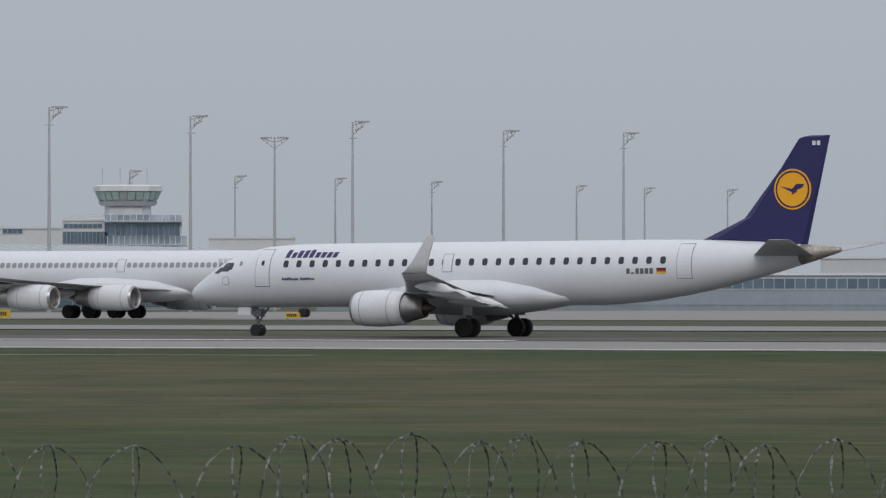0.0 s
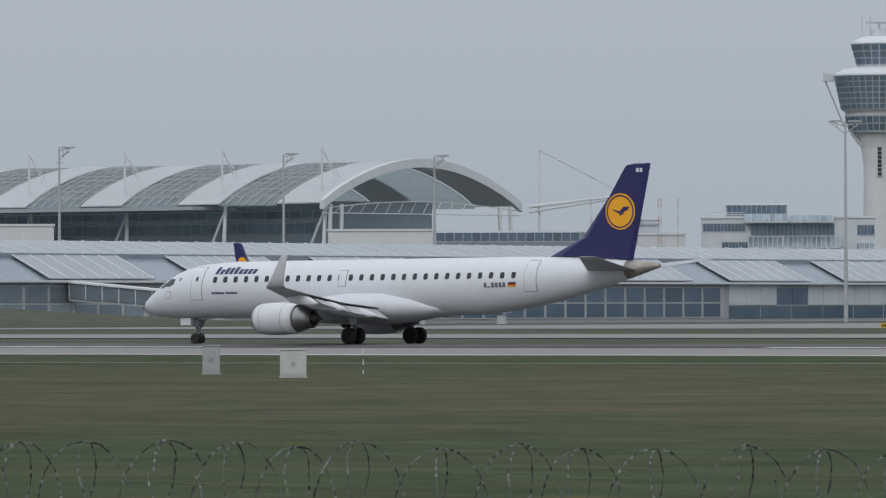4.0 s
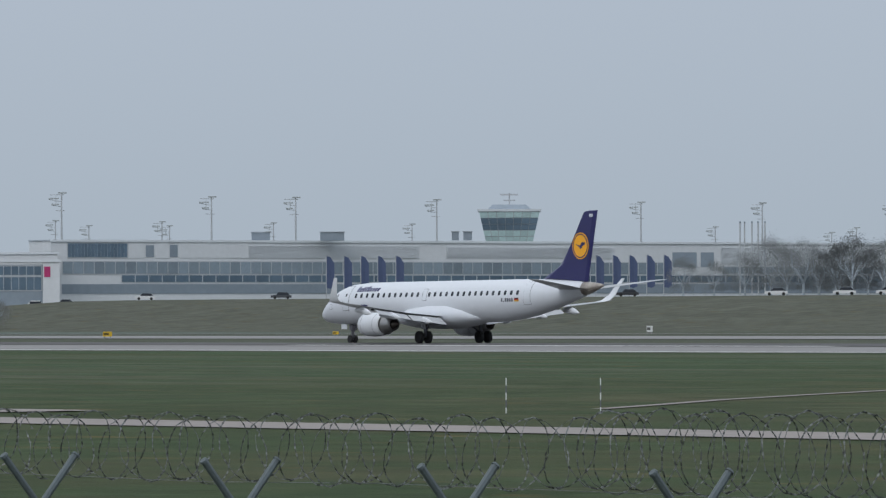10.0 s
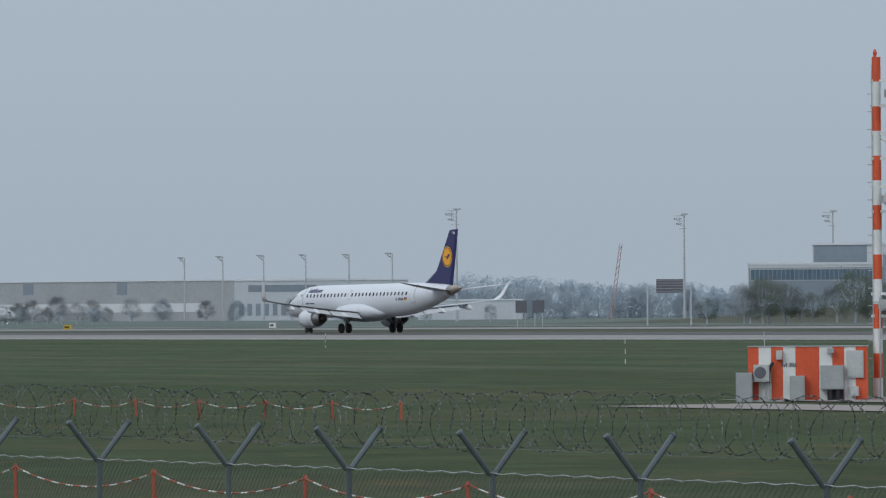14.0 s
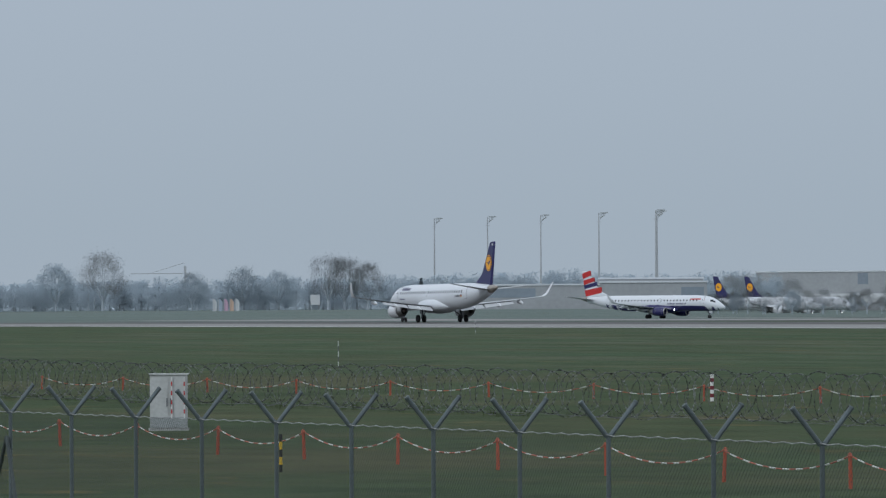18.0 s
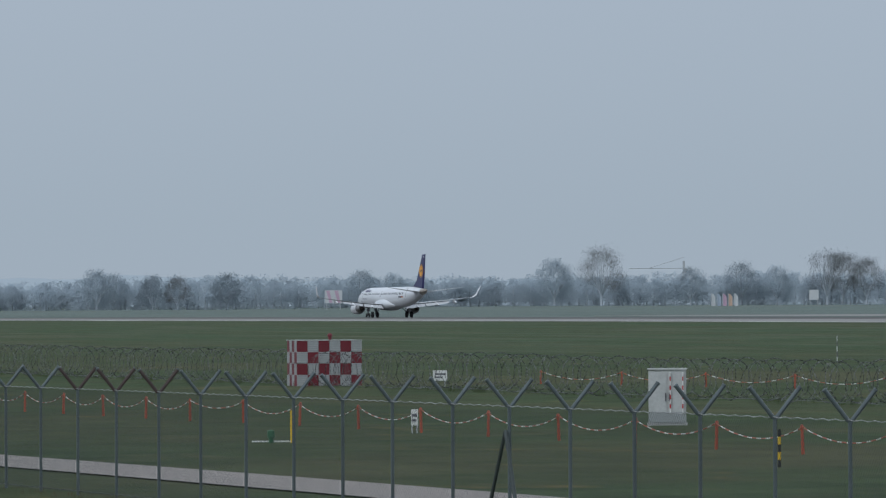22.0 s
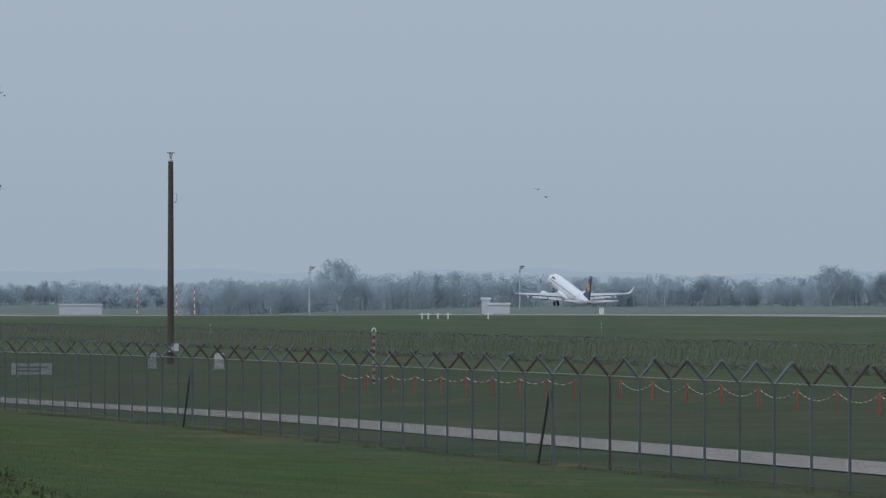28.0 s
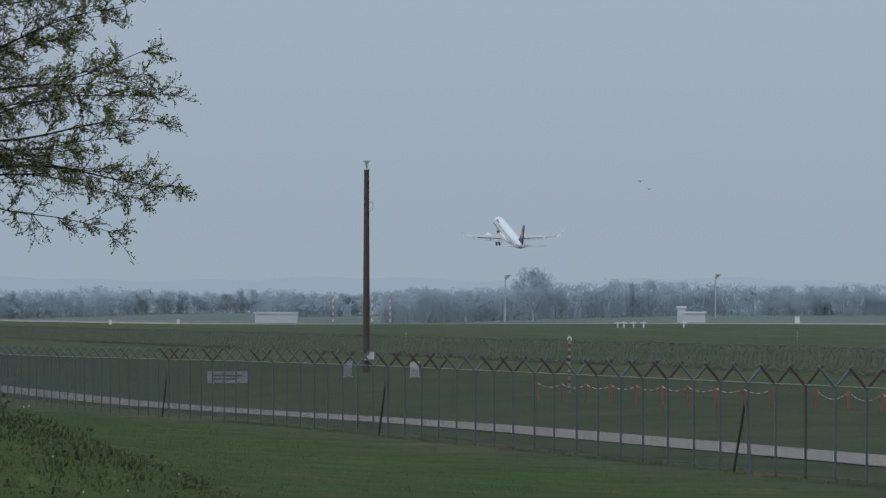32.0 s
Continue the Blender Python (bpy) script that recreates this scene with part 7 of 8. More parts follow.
first = [coil(-14.0 - 10 * i, 12 if i < 3 else 8, 0.74 if i < 3 else 0.67) for i in range(6)]
for i in range(6, 76):
    copy_thing(first[i % 3 + (0 if i < 9 else 3)], Matrix.Translation((-14.0 - 10 * i, COIL_Y, height(-14 - 10 * i, COIL_Y) + 0.03 * math.sin(i * 1.7))))
low_wire = thing("ground_wire", (0, 0, 0), "low strands of old wire along the coil's foot", "wire")
part("strand", tube(B(), [(-14 - 6 * i, COIL_Y - 0.4, height(-14 - 6 * i, COIL_Y) + 0.10 + 0.04 * math.sin(i * 2.1)) for i in range(126)], 0.006, 3), "wire", low_wire)


# ---- marker chains on orange posts ----
def chain_row(name, pts, h, link_gap=0.3):
    z = [height(x, y) for x, y in pts]
    for i, (x, y) in enumerate(pts):
        p = thing("chain_post", Matrix.Translation((x, y, z[i] - 0.1)) @ pose(0, 0, 0, 2 * math.sin(i * 2.3), 2 * math.sin(i * 1.1), 0), "slim orange post carrying a marker chain", "post", name)
        part("shaft", rod(B(), (0, 0, 0), (0, 0, h + 0.1), 0.042, 0.036, 8), "orange_plastic", p)
        part("cap", rod(B(), (0, 0, h + 0.1), (0, 0, h + 0.16), 0.055, 0.025, 8), "orange_plastic", p)
        if i:
            a, b = Vector((*pts[i - 1], z[i - 1] + h)), Vector((x, y, z[i] + h))
            c = thing("marker_chain", a, "sagging red and white plastic marker chain", "chain", name)
            n = max(5, int((b - a).length / link_gap))
            def at(f):
                return (b - a) * f - Vector((0, 0, min(0.3, 0.055 * (b - a).length) * 4 * f * (1 - f)))
            for k in range(n):
                part("link", rod(B(), at(k / n), at((k + 0.94) / n), 0.014, n=4), "sign_white" if k % 2 else "orange_plastic", c)


chain_row("near marker chain", [(-47.0 - 5.9 * i, 52.6) for i in range(26)] + [(-198.2 - 5.15 * i, 52.0) for i in range(9)], 0.6)
chain_row("near marker chain", [(-237.5 - 2.55 * i, 50.0 - 0.45 * i) for i in range(10)], 0.64)
chain_row("far marker chain", [(-187 - 3.7 * i, 96 - 0.44 * i) for i in range(6)] + [(-142 - 7.6 * i, 101 - 0.9 * i) for i in range(9, 18)], 0.5, 0.5)


# ---- small airfield equipment ----
def on(x, y, dz=0.0):
    return Vector((x, y, height(x, y) + dz))


def striped(root, name, x, y, z0, z1, r0, r1, n, first="red_paint", second="mast_white", sides=10):
    for i in range(n):
        a, b = z0 + (z1 - z0) * i / n, z0 + (z1 - z0) * (i + 1) / n
        ra, rb = r0 + (r1 - r0) * i / n, r0 + (r1 - r0) * (i + 1) / n
        part(name, rod(B(), (x, y, a), (x, y, b), ra, rb, sides), first if i % 2 == 0 else second, root)


def glide_mast():
    root = thing("antenna_mast", Matrix.Translation(on(-206.65, 124.98, -0.1)) @ pose(0, 0, 0, 0, 0, 59), "red and white twin-pole antenna mast with white antenna boxes", "antenna mast")
    k = 0.0193
    for x, top in ((-0.58, 11.76), (0.52, 11.72)):
        striped(root, "pole_section", x, 0, 0, top, 0.16, 0.15, 14, "mast_white", "red_paint", 12)
        part("pole_foot", boxed(x - 0.25, -0.25, 0, x + 0.25, 0.25, 0.12), "concrete", root)
    for z in (10.95, 10.1, 9.15, 8.3, 7.35, 6.5, 3.7, 2.95):
        part("cross_bar", boxed(-0.80, -0.1, z - 0.05, 0.72, 0.1, z + 0.05), "mast_white", root)
    for a, b in (((-0.58, 9.1), (0.52, 8.3)),):
        part("diagonal", rod(B(), (a[0], -0.05, a[1]), (b[0], -0.05, b[1]), 0.04, n=6), "mast_white", root)
    for z, x0 in ((10.5, -0.30), (6.92, -0.42), (3.32, -0.55)):
        bm = boxed(x0, -0.85, z - 0.19, x0 + 1.42, -0.28, z + 0.19)
        bmesh.ops.bevel(bm, geom=[e for e in bm.edges], offset=0.07, segments=2, affect="EDGES")
        a = part("antenna_box", bm, "cabinet_white", root, "pale weathered antenna housing", smooth=False)
        part("end_plate", boxed(x0 - 0.02, -0.8, z - 0.13, x0 + 0.03, -0.33, z + 0.13), "cabinet_grey", a)
        part("antenna_arm", boxed(x0 + 0.55, -0.3, z - 0.5, x0 + 0.65, 0.05, z + 0.5), "steel_grey", a)
        part("bracket", boxed(x0 + 0.35, -0.35, z + 0.42, x0 + 0.85, 0.05, z + 0.5), "steel_grey", a)
    part("obstruction_lamp", lathe(B(), [(11.76, 0.05), (11.92, 0.07), (12.02, 0.03)], 10, "z", (-0.62, 0, 0)), "red_paint", root, "small red obstruction lamp")
    part("switch_box", boxed(0.62, -0.35, 1.0, 0.84, 0.1, 2.1), "cabinet_grey", root)
    part("cable", rod(B(), (-0.74, -0.1, 0.2), (-0.74, -0.1, 11.5), 0.016, n=5), "steel_grey", root)
    for z in [0.9 + 0.6 * i for i in range(17)]:
        part("step_bolt", rod(B(), (-0.9, 0, z), (-0.72, 0, z), 0.015, n=4), "steel_grey", root)


def glide_cabin():
    m = Matrix.Translation(on(-206.37, 121.42, -0.05)) @ pose(0, 0, 0, 0, 0, 59)
    root = thing("equipment_cabin", m, "red and white striped equipment cabin with cabinets outside", "cabin")
    k = 0.0191
    X = lambda px_: (px_ - 1036) * k
    Zp = lambda py_: (716 - py_) * k
    part("floor_slab", boxed(X(924), -0.3, -0.1, X(1146), 2.3, 0.1), "concrete", root)
    edges = [928, 947, 969, 990, 1012, 1032, 1054, 1077, 1098, 1118, 1140]
    for i, (a, b) in enumerate(zip(edges, edges[1:])):
        part("wall_panel", boxed(X(a), 0, 0.1, X(b) - 0.004, 2.1, Zp(617)), "red_paint" if "RWRWRRWRWR"[i] == "R" else "mast_white", root)
    part("roof", boxed(X(927), -0.03, Zp(617) + 0.003, X(1141), 2.15, Zp(615.5)), "cabinet_grey", root, "thin grey roof edge")
    def cab(a, b, y0, y1, d, m_, nm="cabinet", lab=""):
        c = part(nm, boxed(X(a), -d, Zp(y1), X(b), -0.004, Zp(y0)), m_, root, lab)
        part("cabinet_door", boxed(X(a) + 0.04, -d - 0.02, Zp(y1) + 0.05, X(b) - 0.04, -d - 0.003, Zp(y0) - 0.05), m_, c)
        return c
    cab(907, 936, 662, 716, 0.6, "cabinet_grey")
    ac = cab(938, 966, 648, 678, 0.4, "cabinet_white", "air_conditioner", "white outdoor air-conditioning unit")
    part("fan_grille", lathe(B(), [(-0.44, 0.2), (-0.425, 0.2)], 18, "y", ((X(950)), 0, Zp(662))), "seam_dark", ac)
    cab(1002, 1028, 668, 712, 0.5, "cabinet_grey")
    cab(1056, 1097, 650, 692, 0.45, "cabinet_grey")
    part("box_leg", boxed(X(1070), -0.4, 0.05, X(1076), -0.3, Zp(690)), "black", root)
    part("box_leg", boxed(X(1084), -0.4, 0.05, X(1090), -0.3, Zp(690)), "black", root)
    # solid dark block painted in for the shade beneath the wall box
    part("dark_gap", boxed(X(1068), -0.25, 0.08, X(1096), -0.01, Zp(691)), "dark_hole", root)
    cab(1102, 1132, 624, 672, 0.1, "cabinet_white", "wall_door", "white framed wall hatch")
    cab(1109, 1123, 687, 704, 0.3, "cabinet_white")
    cab(978, 989, 623, 639, 0.3, "cabinet_white", "junction_box")
    part("floodlight", boxed(X(1068), -0.35, Zp(628), X(1080), -0.05, Zp(620)), "cabinet_grey", root)
    part("duct", tube(B(), [(X(972), -0.2, Zp(645)), (X(966), -0.3, Zp(655)), (X(964), -0.3, Zp(680))], 0.06, 8), "black", root)
    for i, w in enumerate((1, 0.5, 0.9, 0, 1, 1, 1, 0.9)):
        if w:
            part("lettering", boxed(X(988 + i * 3.3), -0.02, Zp(652), X(990.3 + i * 3.3), -0.003, Zp(652 - 7 * w)), "seam_dark", root)
    for px_, y0, y1 in ((960, 680, 716), (968, 680, 716)):
        part("conduit", rod(B(), (X(px_), -0.2, 0.1), (X(px_), -0.2, Zp(y0)), 0.035, n=6), "steel_grey", root)
    pole = thing("aerial_pole", Matrix.Translation(on(-206.0, 124.0)) @ pose(0, 0, 0, 0, 0, 59), "thin steel aerial pole behind the cabin", "aerial")
    part("pole", rod(B(), (0, 0, 0), (0, 0, 3.5), 0.03, n=6), "steel_grey", pole)
    part("dipole", rod(B(), (-0.25, 0, 3.3), (0.2, 0, 3.4), 0.02, n=5), "steel_grey", pole)
    p2 = thing("thin_rod", Matrix.Translation(on(-209.5, 121.5)), "thin lightning rod beside the cabin", "lightning rod")
    part("rod", rod(B(), (0, 0, 0), (0, 0, 2.35), 0.02, n=5), "steel_grey", p2)


def cabinet(x, y, w, h, d, az, label, m="cabinet_grey", base=True):
    root = thing("field_cabinet", Matrix.Translation(on(x, y, -0.05)) @ pose(0, 0, 0, 0, 0, az), label, "cabinet", "field cabinets")
    bm = boxed(-w / 2, 0, 0.12, w / 2, d, h)
    bmesh.ops.bevel(bm, geom=[e for e in bm.edges], offset=0.015, segments=1, affect="EDGES")
    part("body", bm, m, root)
    part("plinth", boxed(-w / 2 - 0.04, -0.04, 0, w / 2 + 0.04, d + 0.04, 0.118), "concrete", root)
    for s in (-1, 1):
        dr = part("door", boxed(min(s * 0.02, s * (w / 2 - 0.04)), -0.02, 0.2, max(s * 0.02, s * (w / 2 - 0.04)), -0.003, h - 0.1), m, root)
        part("handle", boxed(s * 0.05 - 0.012, -0.05, h * 0.45, s * 0.05 + 0.012, -0.021, h * 0.6), "seam_dark", dr)
    part("lid", boxed(-w / 2 - 0.03, -0.04, h, w / 2 + 0.03, d + 0.03, h + 0.04), m, root)
    return root


def stick(x, y, h, az):
    root = thing("marker_stick", on(x, y, -0.05), "slim black and white snow marker stick", "marker", "marker sticks")
    striped(root, "band", 0, 0, 0, h, 0.02, 0.016, 5, "sign_white", "seam_dark", 6)


def wind_sensor(x, y, az):
    root = thing("wind_sensor", Matrix.Translation(on(x, y, -0.05)) @ pose(0, 0, 0, 0, 0, az), "slim red and white sensor mast with curved arms and lamp", "sensor mast", "sensor masts")
    striped(root, "pole_section", 0, 0, 0, 2.75, 0.05, 0.04, 5)
    part("arm", tube(B(), [(-0.45, 0, 3.12), (-0.43, 0, 2.98), (-0.30, 0, 2.86), (0.12, 0, 2.80), (0.30, 0, 2.88), (0.36, 0, 3.0), (0.42, 0, 3.2)], 0.03, 6), "mast_white", root)
    part("arm", tube(B(), [(-0.3, 0, 2.52), (-0.05, 0, 2.5), (0.25, 0, 2.45), (0.46, 0, 2.6), (0.46, 0, 3.2)], 0.02, 6), "red_paint", root)
    part("lamp", lathe(B(), [(3.2, 0.02), (3.22, 0.06), (3.34, 0.06), (3.38, 0.02)], 10, "z", (0.45, 0, 0)), "red_glow", root, "lit red obstruction lamp")
    part("cross_arm", boxed(-0.12, -0.02, 2.5, 0.3, 0.02, 2.54), "red_paint", root)
    for i, (a, b) in enumerate(((0.05, 0.35), (0.35, 0.62), (0.62, 0.9))):
        part("box_band", boxed(-0.2, -0.16, a, 0.0, 0.1, b), "mast_white" if i % 2 == 0 else "red_paint", root)
        part("box_band", boxed(0.005, -0.16, a, 0.18, 0.1, b), "red_paint" if i % 2 == 0 else "mast_white", root)


def red_pole():
    root = thing("striped_pole", Matrix.Translation(on(-131.6, 116.9, -0.05)) @ pose(0, 0, 0, 0, 0, 48), "tall red and white pole with a red lamp and sensors", "pole")
    striped(root, "pole_section", 0, 0, 0, 4.72, 0.085, 0.07, 6, "mast_white", "red_paint", 12)
    part("lamp", lathe(B(), [(4.72, 0.05), (4.76, 0.075), (4.86, 0.075), (4.92, 0.02)], 12, "z"), "red_glow", root, "lit red obstruction lamp")
    part("side_rail", boxed(-0.16, -0.03, 1.6, -0.1, 0.03, 4.0), "cabinet_grey", root)
    for z in (2.9, 2.0, 3.7):
        part("bracket", boxed(-0.2, -0.05, z - 0.03, 0.1, 0.05, z + 0.03), "cabinet_grey", root)
    for z in (2.05, 2.6):
        s = part("sensor", loft(B(), [[(-0.16, -0.06, z), (-0.16, 0.06, z), (-0.16, 0.06, z + 0.13), (-0.16, -0.06, z + 0.13)], [(-0.42, -0.1, z - 0.06), (-0.42, 0.1, z - 0.06), (-0.42, 0.1, z + 0.06), (-0.42, -0.1, z + 0.06)]]), "cabinet_white", root, "angled white sensor head")
        part("sensor_hood", boxed(-0.3, -0.11, z + 0.1, -0.16, 0.11, z + 0.16), "black", s)


def papi(x, y, az):
    root = thing("approach_light", Matrix.Translation(on(x, y, -0.05)) @ pose(0, 0, 0, 0, 0, az), "yellow approach slope light unit on thin legs", "airfield light", "approach slope lights")
    for a in (-0.25, 0.0, 0.22):
        part("leg", rod(B(), (a, 0.1, 0), (a, 0.1, 0.62), 0.025, n=6), "cabinet_grey", root)
    part("housing", loft(B(), [[(-0.48, -0.2, 0.62), (-0.48, 0.4, 0.62), (-0.44, 0.4, 0.86), (-0.44, -0.2, 0.86)], [(0.38, -0.2, 0.66), (0.38, 0.4, 0.66), (0.42, 0.4, 0.90), (0.42, -0.2, 0.90)]]), "yellow_sign", root)
    part("hood", boxed(0.1, -0.21, 0.70, 0.55, 0.41, 0.93), "black", root)


def checker_box():
    root = thing("chequered_cabin", Matrix.Translation(on(-272.3, 77.2, -0.05)) @ pose(0, 0, 0, 0, 0, 74.2 + 11.5), "red and white chequered equipment box with a red lamp", "cabin")
    W, D, Hh, nx, nz = 2.66, 2.0, 1.86, 6, 4
    part("core", boxed(-W / 2 + 0.03, 0.03, 0, W / 2 - 0.03, D - 0.03, Hh - 0.02), "cabinet_white", root)
    def slats(pn, a, b, z0, z1, front):
        bm = B()
        for k in range(5):
            z = z0 + (z1 - z0) * (k + 0.5) / 5
            box(bm, *((a, -0.012, z - 0.02, b, -0.002, z + 0.02) if front else (-W / 2 - 0.012, a, z - 0.02, -W / 2 - 0.002, b, z + 0.02)))
        part("louvre", bm, "cabinet_grey", pn)
    for j in range(nz):
        z0, z1 = 0.04 + (Hh - 0.04) * j / nz + 0.006, 0.04 + (Hh - 0.04) * (j + 1) / nz - 0.006
        for i in range(nx):
            a, b = -W / 2 + W * i / nx + 0.006, -W / 2 + W * (i + 1) / nx - 0.006
            red = (i + j) % 2 == 1
            pn = part("panel", boxed(a, 0, z0, b, 0.028, z1), "maroon_paint" if red else "box_white", root)
            if not red:
                slats(pn, a, b, z0, z1, True)
        for i in range(4):
            a, b = 0.03 + (D - 0.06) * i / 4, 0.03 + (D - 0.06) * (i + 1) / 4 - 0.01
            red = (i + j) % 2 == 0
            pn = part("panel", boxed(-W / 2, a, z0, -W / 2 + 0.028, b, z1), "maroon_paint" if red else "box_white", root)
            if not red:
                slats(pn, a, b, z0, z1, False)
    part("roof", boxed(-W / 2 - 0.02, -0.02, Hh, W / 2 + 0.02, D + 0.02, Hh + 0.03), "box_white", root)
    part("lamp", lathe(B(), [(Hh + 0.03, 0.06), (Hh + 0.14, 0.07), (Hh + 0.18, 0.1), (Hh + 0.24, 0.1), (Hh + 0.3, 0.03)], 10, "z", (0.1, 0.4, 0)), "maroon_paint", root)


def camera_pole():
    root = thing("camera_pole", Matrix.Translation(on(-370.8, 56.2, -0.2)) @ pose(0, 0, 0, 0, 0, 81.4), "tall dark brown timber pole with a small camera on top", "pole")
    part("shaft", rod(B(), (0, 0, 0), (0, 0, 10.9), 0.19, 0.135, 14), "wood_pole", root)
    part("top_plate", rod(B(), (0, 0, 10.9), (0, 0, 10.98), 0.15, n=12), "steel_grey", root)
    part("neck", rod(B(), (0, 0, 10.98), (0, 0, 11.2), 0.05, n=8), "cabinet_white", root)
    part("camera_head", boxed(-0.1, -0.15, 11.15, 0.1, 0.15, 11.35), "cabinet_white", root)
    part("rain_hood", boxed(-0.2, -0.2, 11.36, 0.2, 0.2, 11.41), "steel_grey", root)
    part("side_loop", tube(B(), [(0.16, 0, 9.2), (0.3, 0, 9.25), (0.34, 0, 9.0), (0.3, 0, 8.8), (0.16, 0, 8.75)], 0.02, 5), "steel_grey", root)
    for a, b, z0, z1 in ((-0.14, 0.14, 0.85, 1.15), (0.16, 0.42, 0.9, 1.3)):
        part("junction_box", boxed(a, -0.45, z0, b, -0.18, z1), "cabinet_white", root, "white junction box at the pole's foot")


def marker_pole():
    root = thing("windsock_post", Matrix.Translation(on(-283.4, 51.3, -0.05)) @ pose(0, 0, 0, 0, 0, 79.7), "red and white banded hose post with an arched top", "post")
    striped(root, "band", 0, 0, 0, 2.15, 0.06, 0.055, 15, "worn_white", "maroon_paint", 10)
    part("arched_top", tube(B(), [(0.08 * math.cos(k) - 0.0, 0, 2.15 + 0.16 * math.sin(k)) for k in (0.3 * i for i in range(11))], 0.03, 6), "sign_white", root)


M["worn_white"] = mat("worn_white", (0.34, 0.32, 0.32), 0.8, vary=0.4, scale=6)


def field_sign(x, y, az, w, h, up, label, m="sign_white"):
    root = thing("field_sign", Matrix.Translation(on(x, y, -0.05)) @ pose(0, 0, 0, 0, 0, az), label, "sign", "small field signs")
    for s in (-0.35, 0.35):
        part("leg", rod(B(), (s * w, 0.03, 0), (s * w, 0.03, up + h), 0.02, n=6), "steel_grey", root)
    part("plate", boxed(-w / 2, -0.02, up, w / 2, 0.0, up + h), m, root)
    part("text_bar", boxed(-w * 0.35, -0.03, up + h * 0.55, w * 0.35, -0.021, up + h * 0.72), "seam_dark", root)
    part("text_bar", boxed(-w * 0.35, -0.03, up + h * 0.25, w * 0.2, -0.021, up + h * 0.4), "seam_dark", root)


glide_mast()
glide_cabin()
red_pole()
wind_sensor(-221.8, 190.0, 49.4)
wind_sensor(-211.0, 191.6, 47.7)
cabinet(-221.0, 187.6, 0.62, 1.0, 0.5, 49.5, "grey two-door field cabinet by the sensor mast")
cabinet(-210.4, 192.2, 0.36, 0.45, 0.3, 47.6, "small grey field cabinet by the sensor mast")
cabinet(-222.0, 190.6, 0.36, 0.5, 0.3, 49.4, "small grey field cabinet by the sensor mast")
cabinet(-186.9, 226.9, 0.72, 1.22, 0.5, 39.4, "weathered grey field cabinet on a concrete foot")
cabinet(-176.1, 218.9, 1.05, 1.15, 0.9, 38.8, "pale grey field cabinet with a small red mark", "cabinet_white")
cabinet(-210.3, 218.1, 0.55, 1.15, 0.5, 44.0, "grey field cabinet on a dark plinth")
wc = cabinet(-182.0, 61.1, 1.02, 1.56, 0.7, 71.4, "white two-door field cabinet with hanging marker chains", "cabinet_white")
for cx in (0.08, 0.42):
    for k in range(9):
        part("hanging_chain", rod(B(), (cx, -0.07, 1.5 - 0.125 * k), (cx, -0.07, 1.5 - 0.125 * k - 0.11), 0.018, n=5), "flag_red" if k % 2 else "sign_white", wc)
part("foot_lattice", boxed(-0.5, -0.06, 0.13, 0.5, -0.045, 0.42), "cabinet_grey", wc, "grey mesh foot panel")
cabinet(-347.2, 51.7, 0.42, 0.8, 0.3, 81.5, "small grey cabinet by the timber pole")
cabinet(-343.7, 54.5, 0.46, 0.8, 0.3, 81.0, "small white cabinet by the timber pole", "cabinet_white")
for x, y, h in ((-182.5, 131.7, 1.17), (-180.7, 134.1, 1.15), (-335.9, 186.1, 1.4), (-347.8, 126.1, 1.35), (-208.2, 218.8, 1.42), (-181.4, 230.1, 1.05), (-480, 240, 1.2), (-650, 250, 1.3)):
    stick(x, y, h, 0)
for x, y in ((-269.4, 250.7), (-269.6, 260.0), (-269.8, 269.3), (-270.0, 278.6)):
    papi(x, y, 46)
checker_box()
camera_pole()
marker_pole()
b2 = thing("banded_post", on(-217.3, 92.0), "short red and white banded post in the grass", "post")
striped(b2, "band", 0, 0, 0, 0.9, 0.07, 0.07, 7, "sign_white", "maroon_paint", 8)
yb = thing("banded_post", on(-136.7, 48.3), "short yellow and black banded post", "post")
striped(yb, "band", 0, 0, 0, 0.78, 0.035, 0.035, 5, "black", "yellow_sign", 8)
for x, y in ((-133.1, 116.7), (-128.3, 116.0)):
    st = thing("orange_stake", on(x, y), "thin orange survey stake in the grass", "stake", "survey stakes")
    part("stake", rod(B(), (0, 0, -0.1), (0, 0, 0.72), 0.03, n=6), "orange_plastic", st)
    part("tip", rod(B(), (0, 0, 0.72), (0, 0, 0.78), 0.03, 0.005, n=6), "orange_plastic", st)
field_sign(-176.4, 52.3, 73.5, 0.18, 0.42, 0.25, "small white notice on a short post")
field_sign(-265.3, 79.7, 73.3, 0.55, 0.4, 0.3, "small white notice board in the grass")
field_sign(-331.1, 43.6, 82.5, 1.95, 0.55, 0.12, "wide pale grey notice board with dividing posts", "cabinet_grey")
hy = thing("hydrant", on(-166.8, 45.8), "green hydrant on a white pipe", "hydrant")
part("pipe", rod(B(), (-0.1, -0.45, 0.04), (0.05, 0.5, 0.04), 0.022, n=6), "sign_white", hy)
part("barrel", lathe(B(), [(0, 0.06), (0.12, 0.06), (0.14, 0.09), (0.3, 0.09), (0.33, 0.03)], 10), "green_paint", hy)
part("marker", rod(B(), (0.05, 0.5, 0), (0.05, 0.5, 0.8), 0.03, n=6), "yellow_sign", hy)


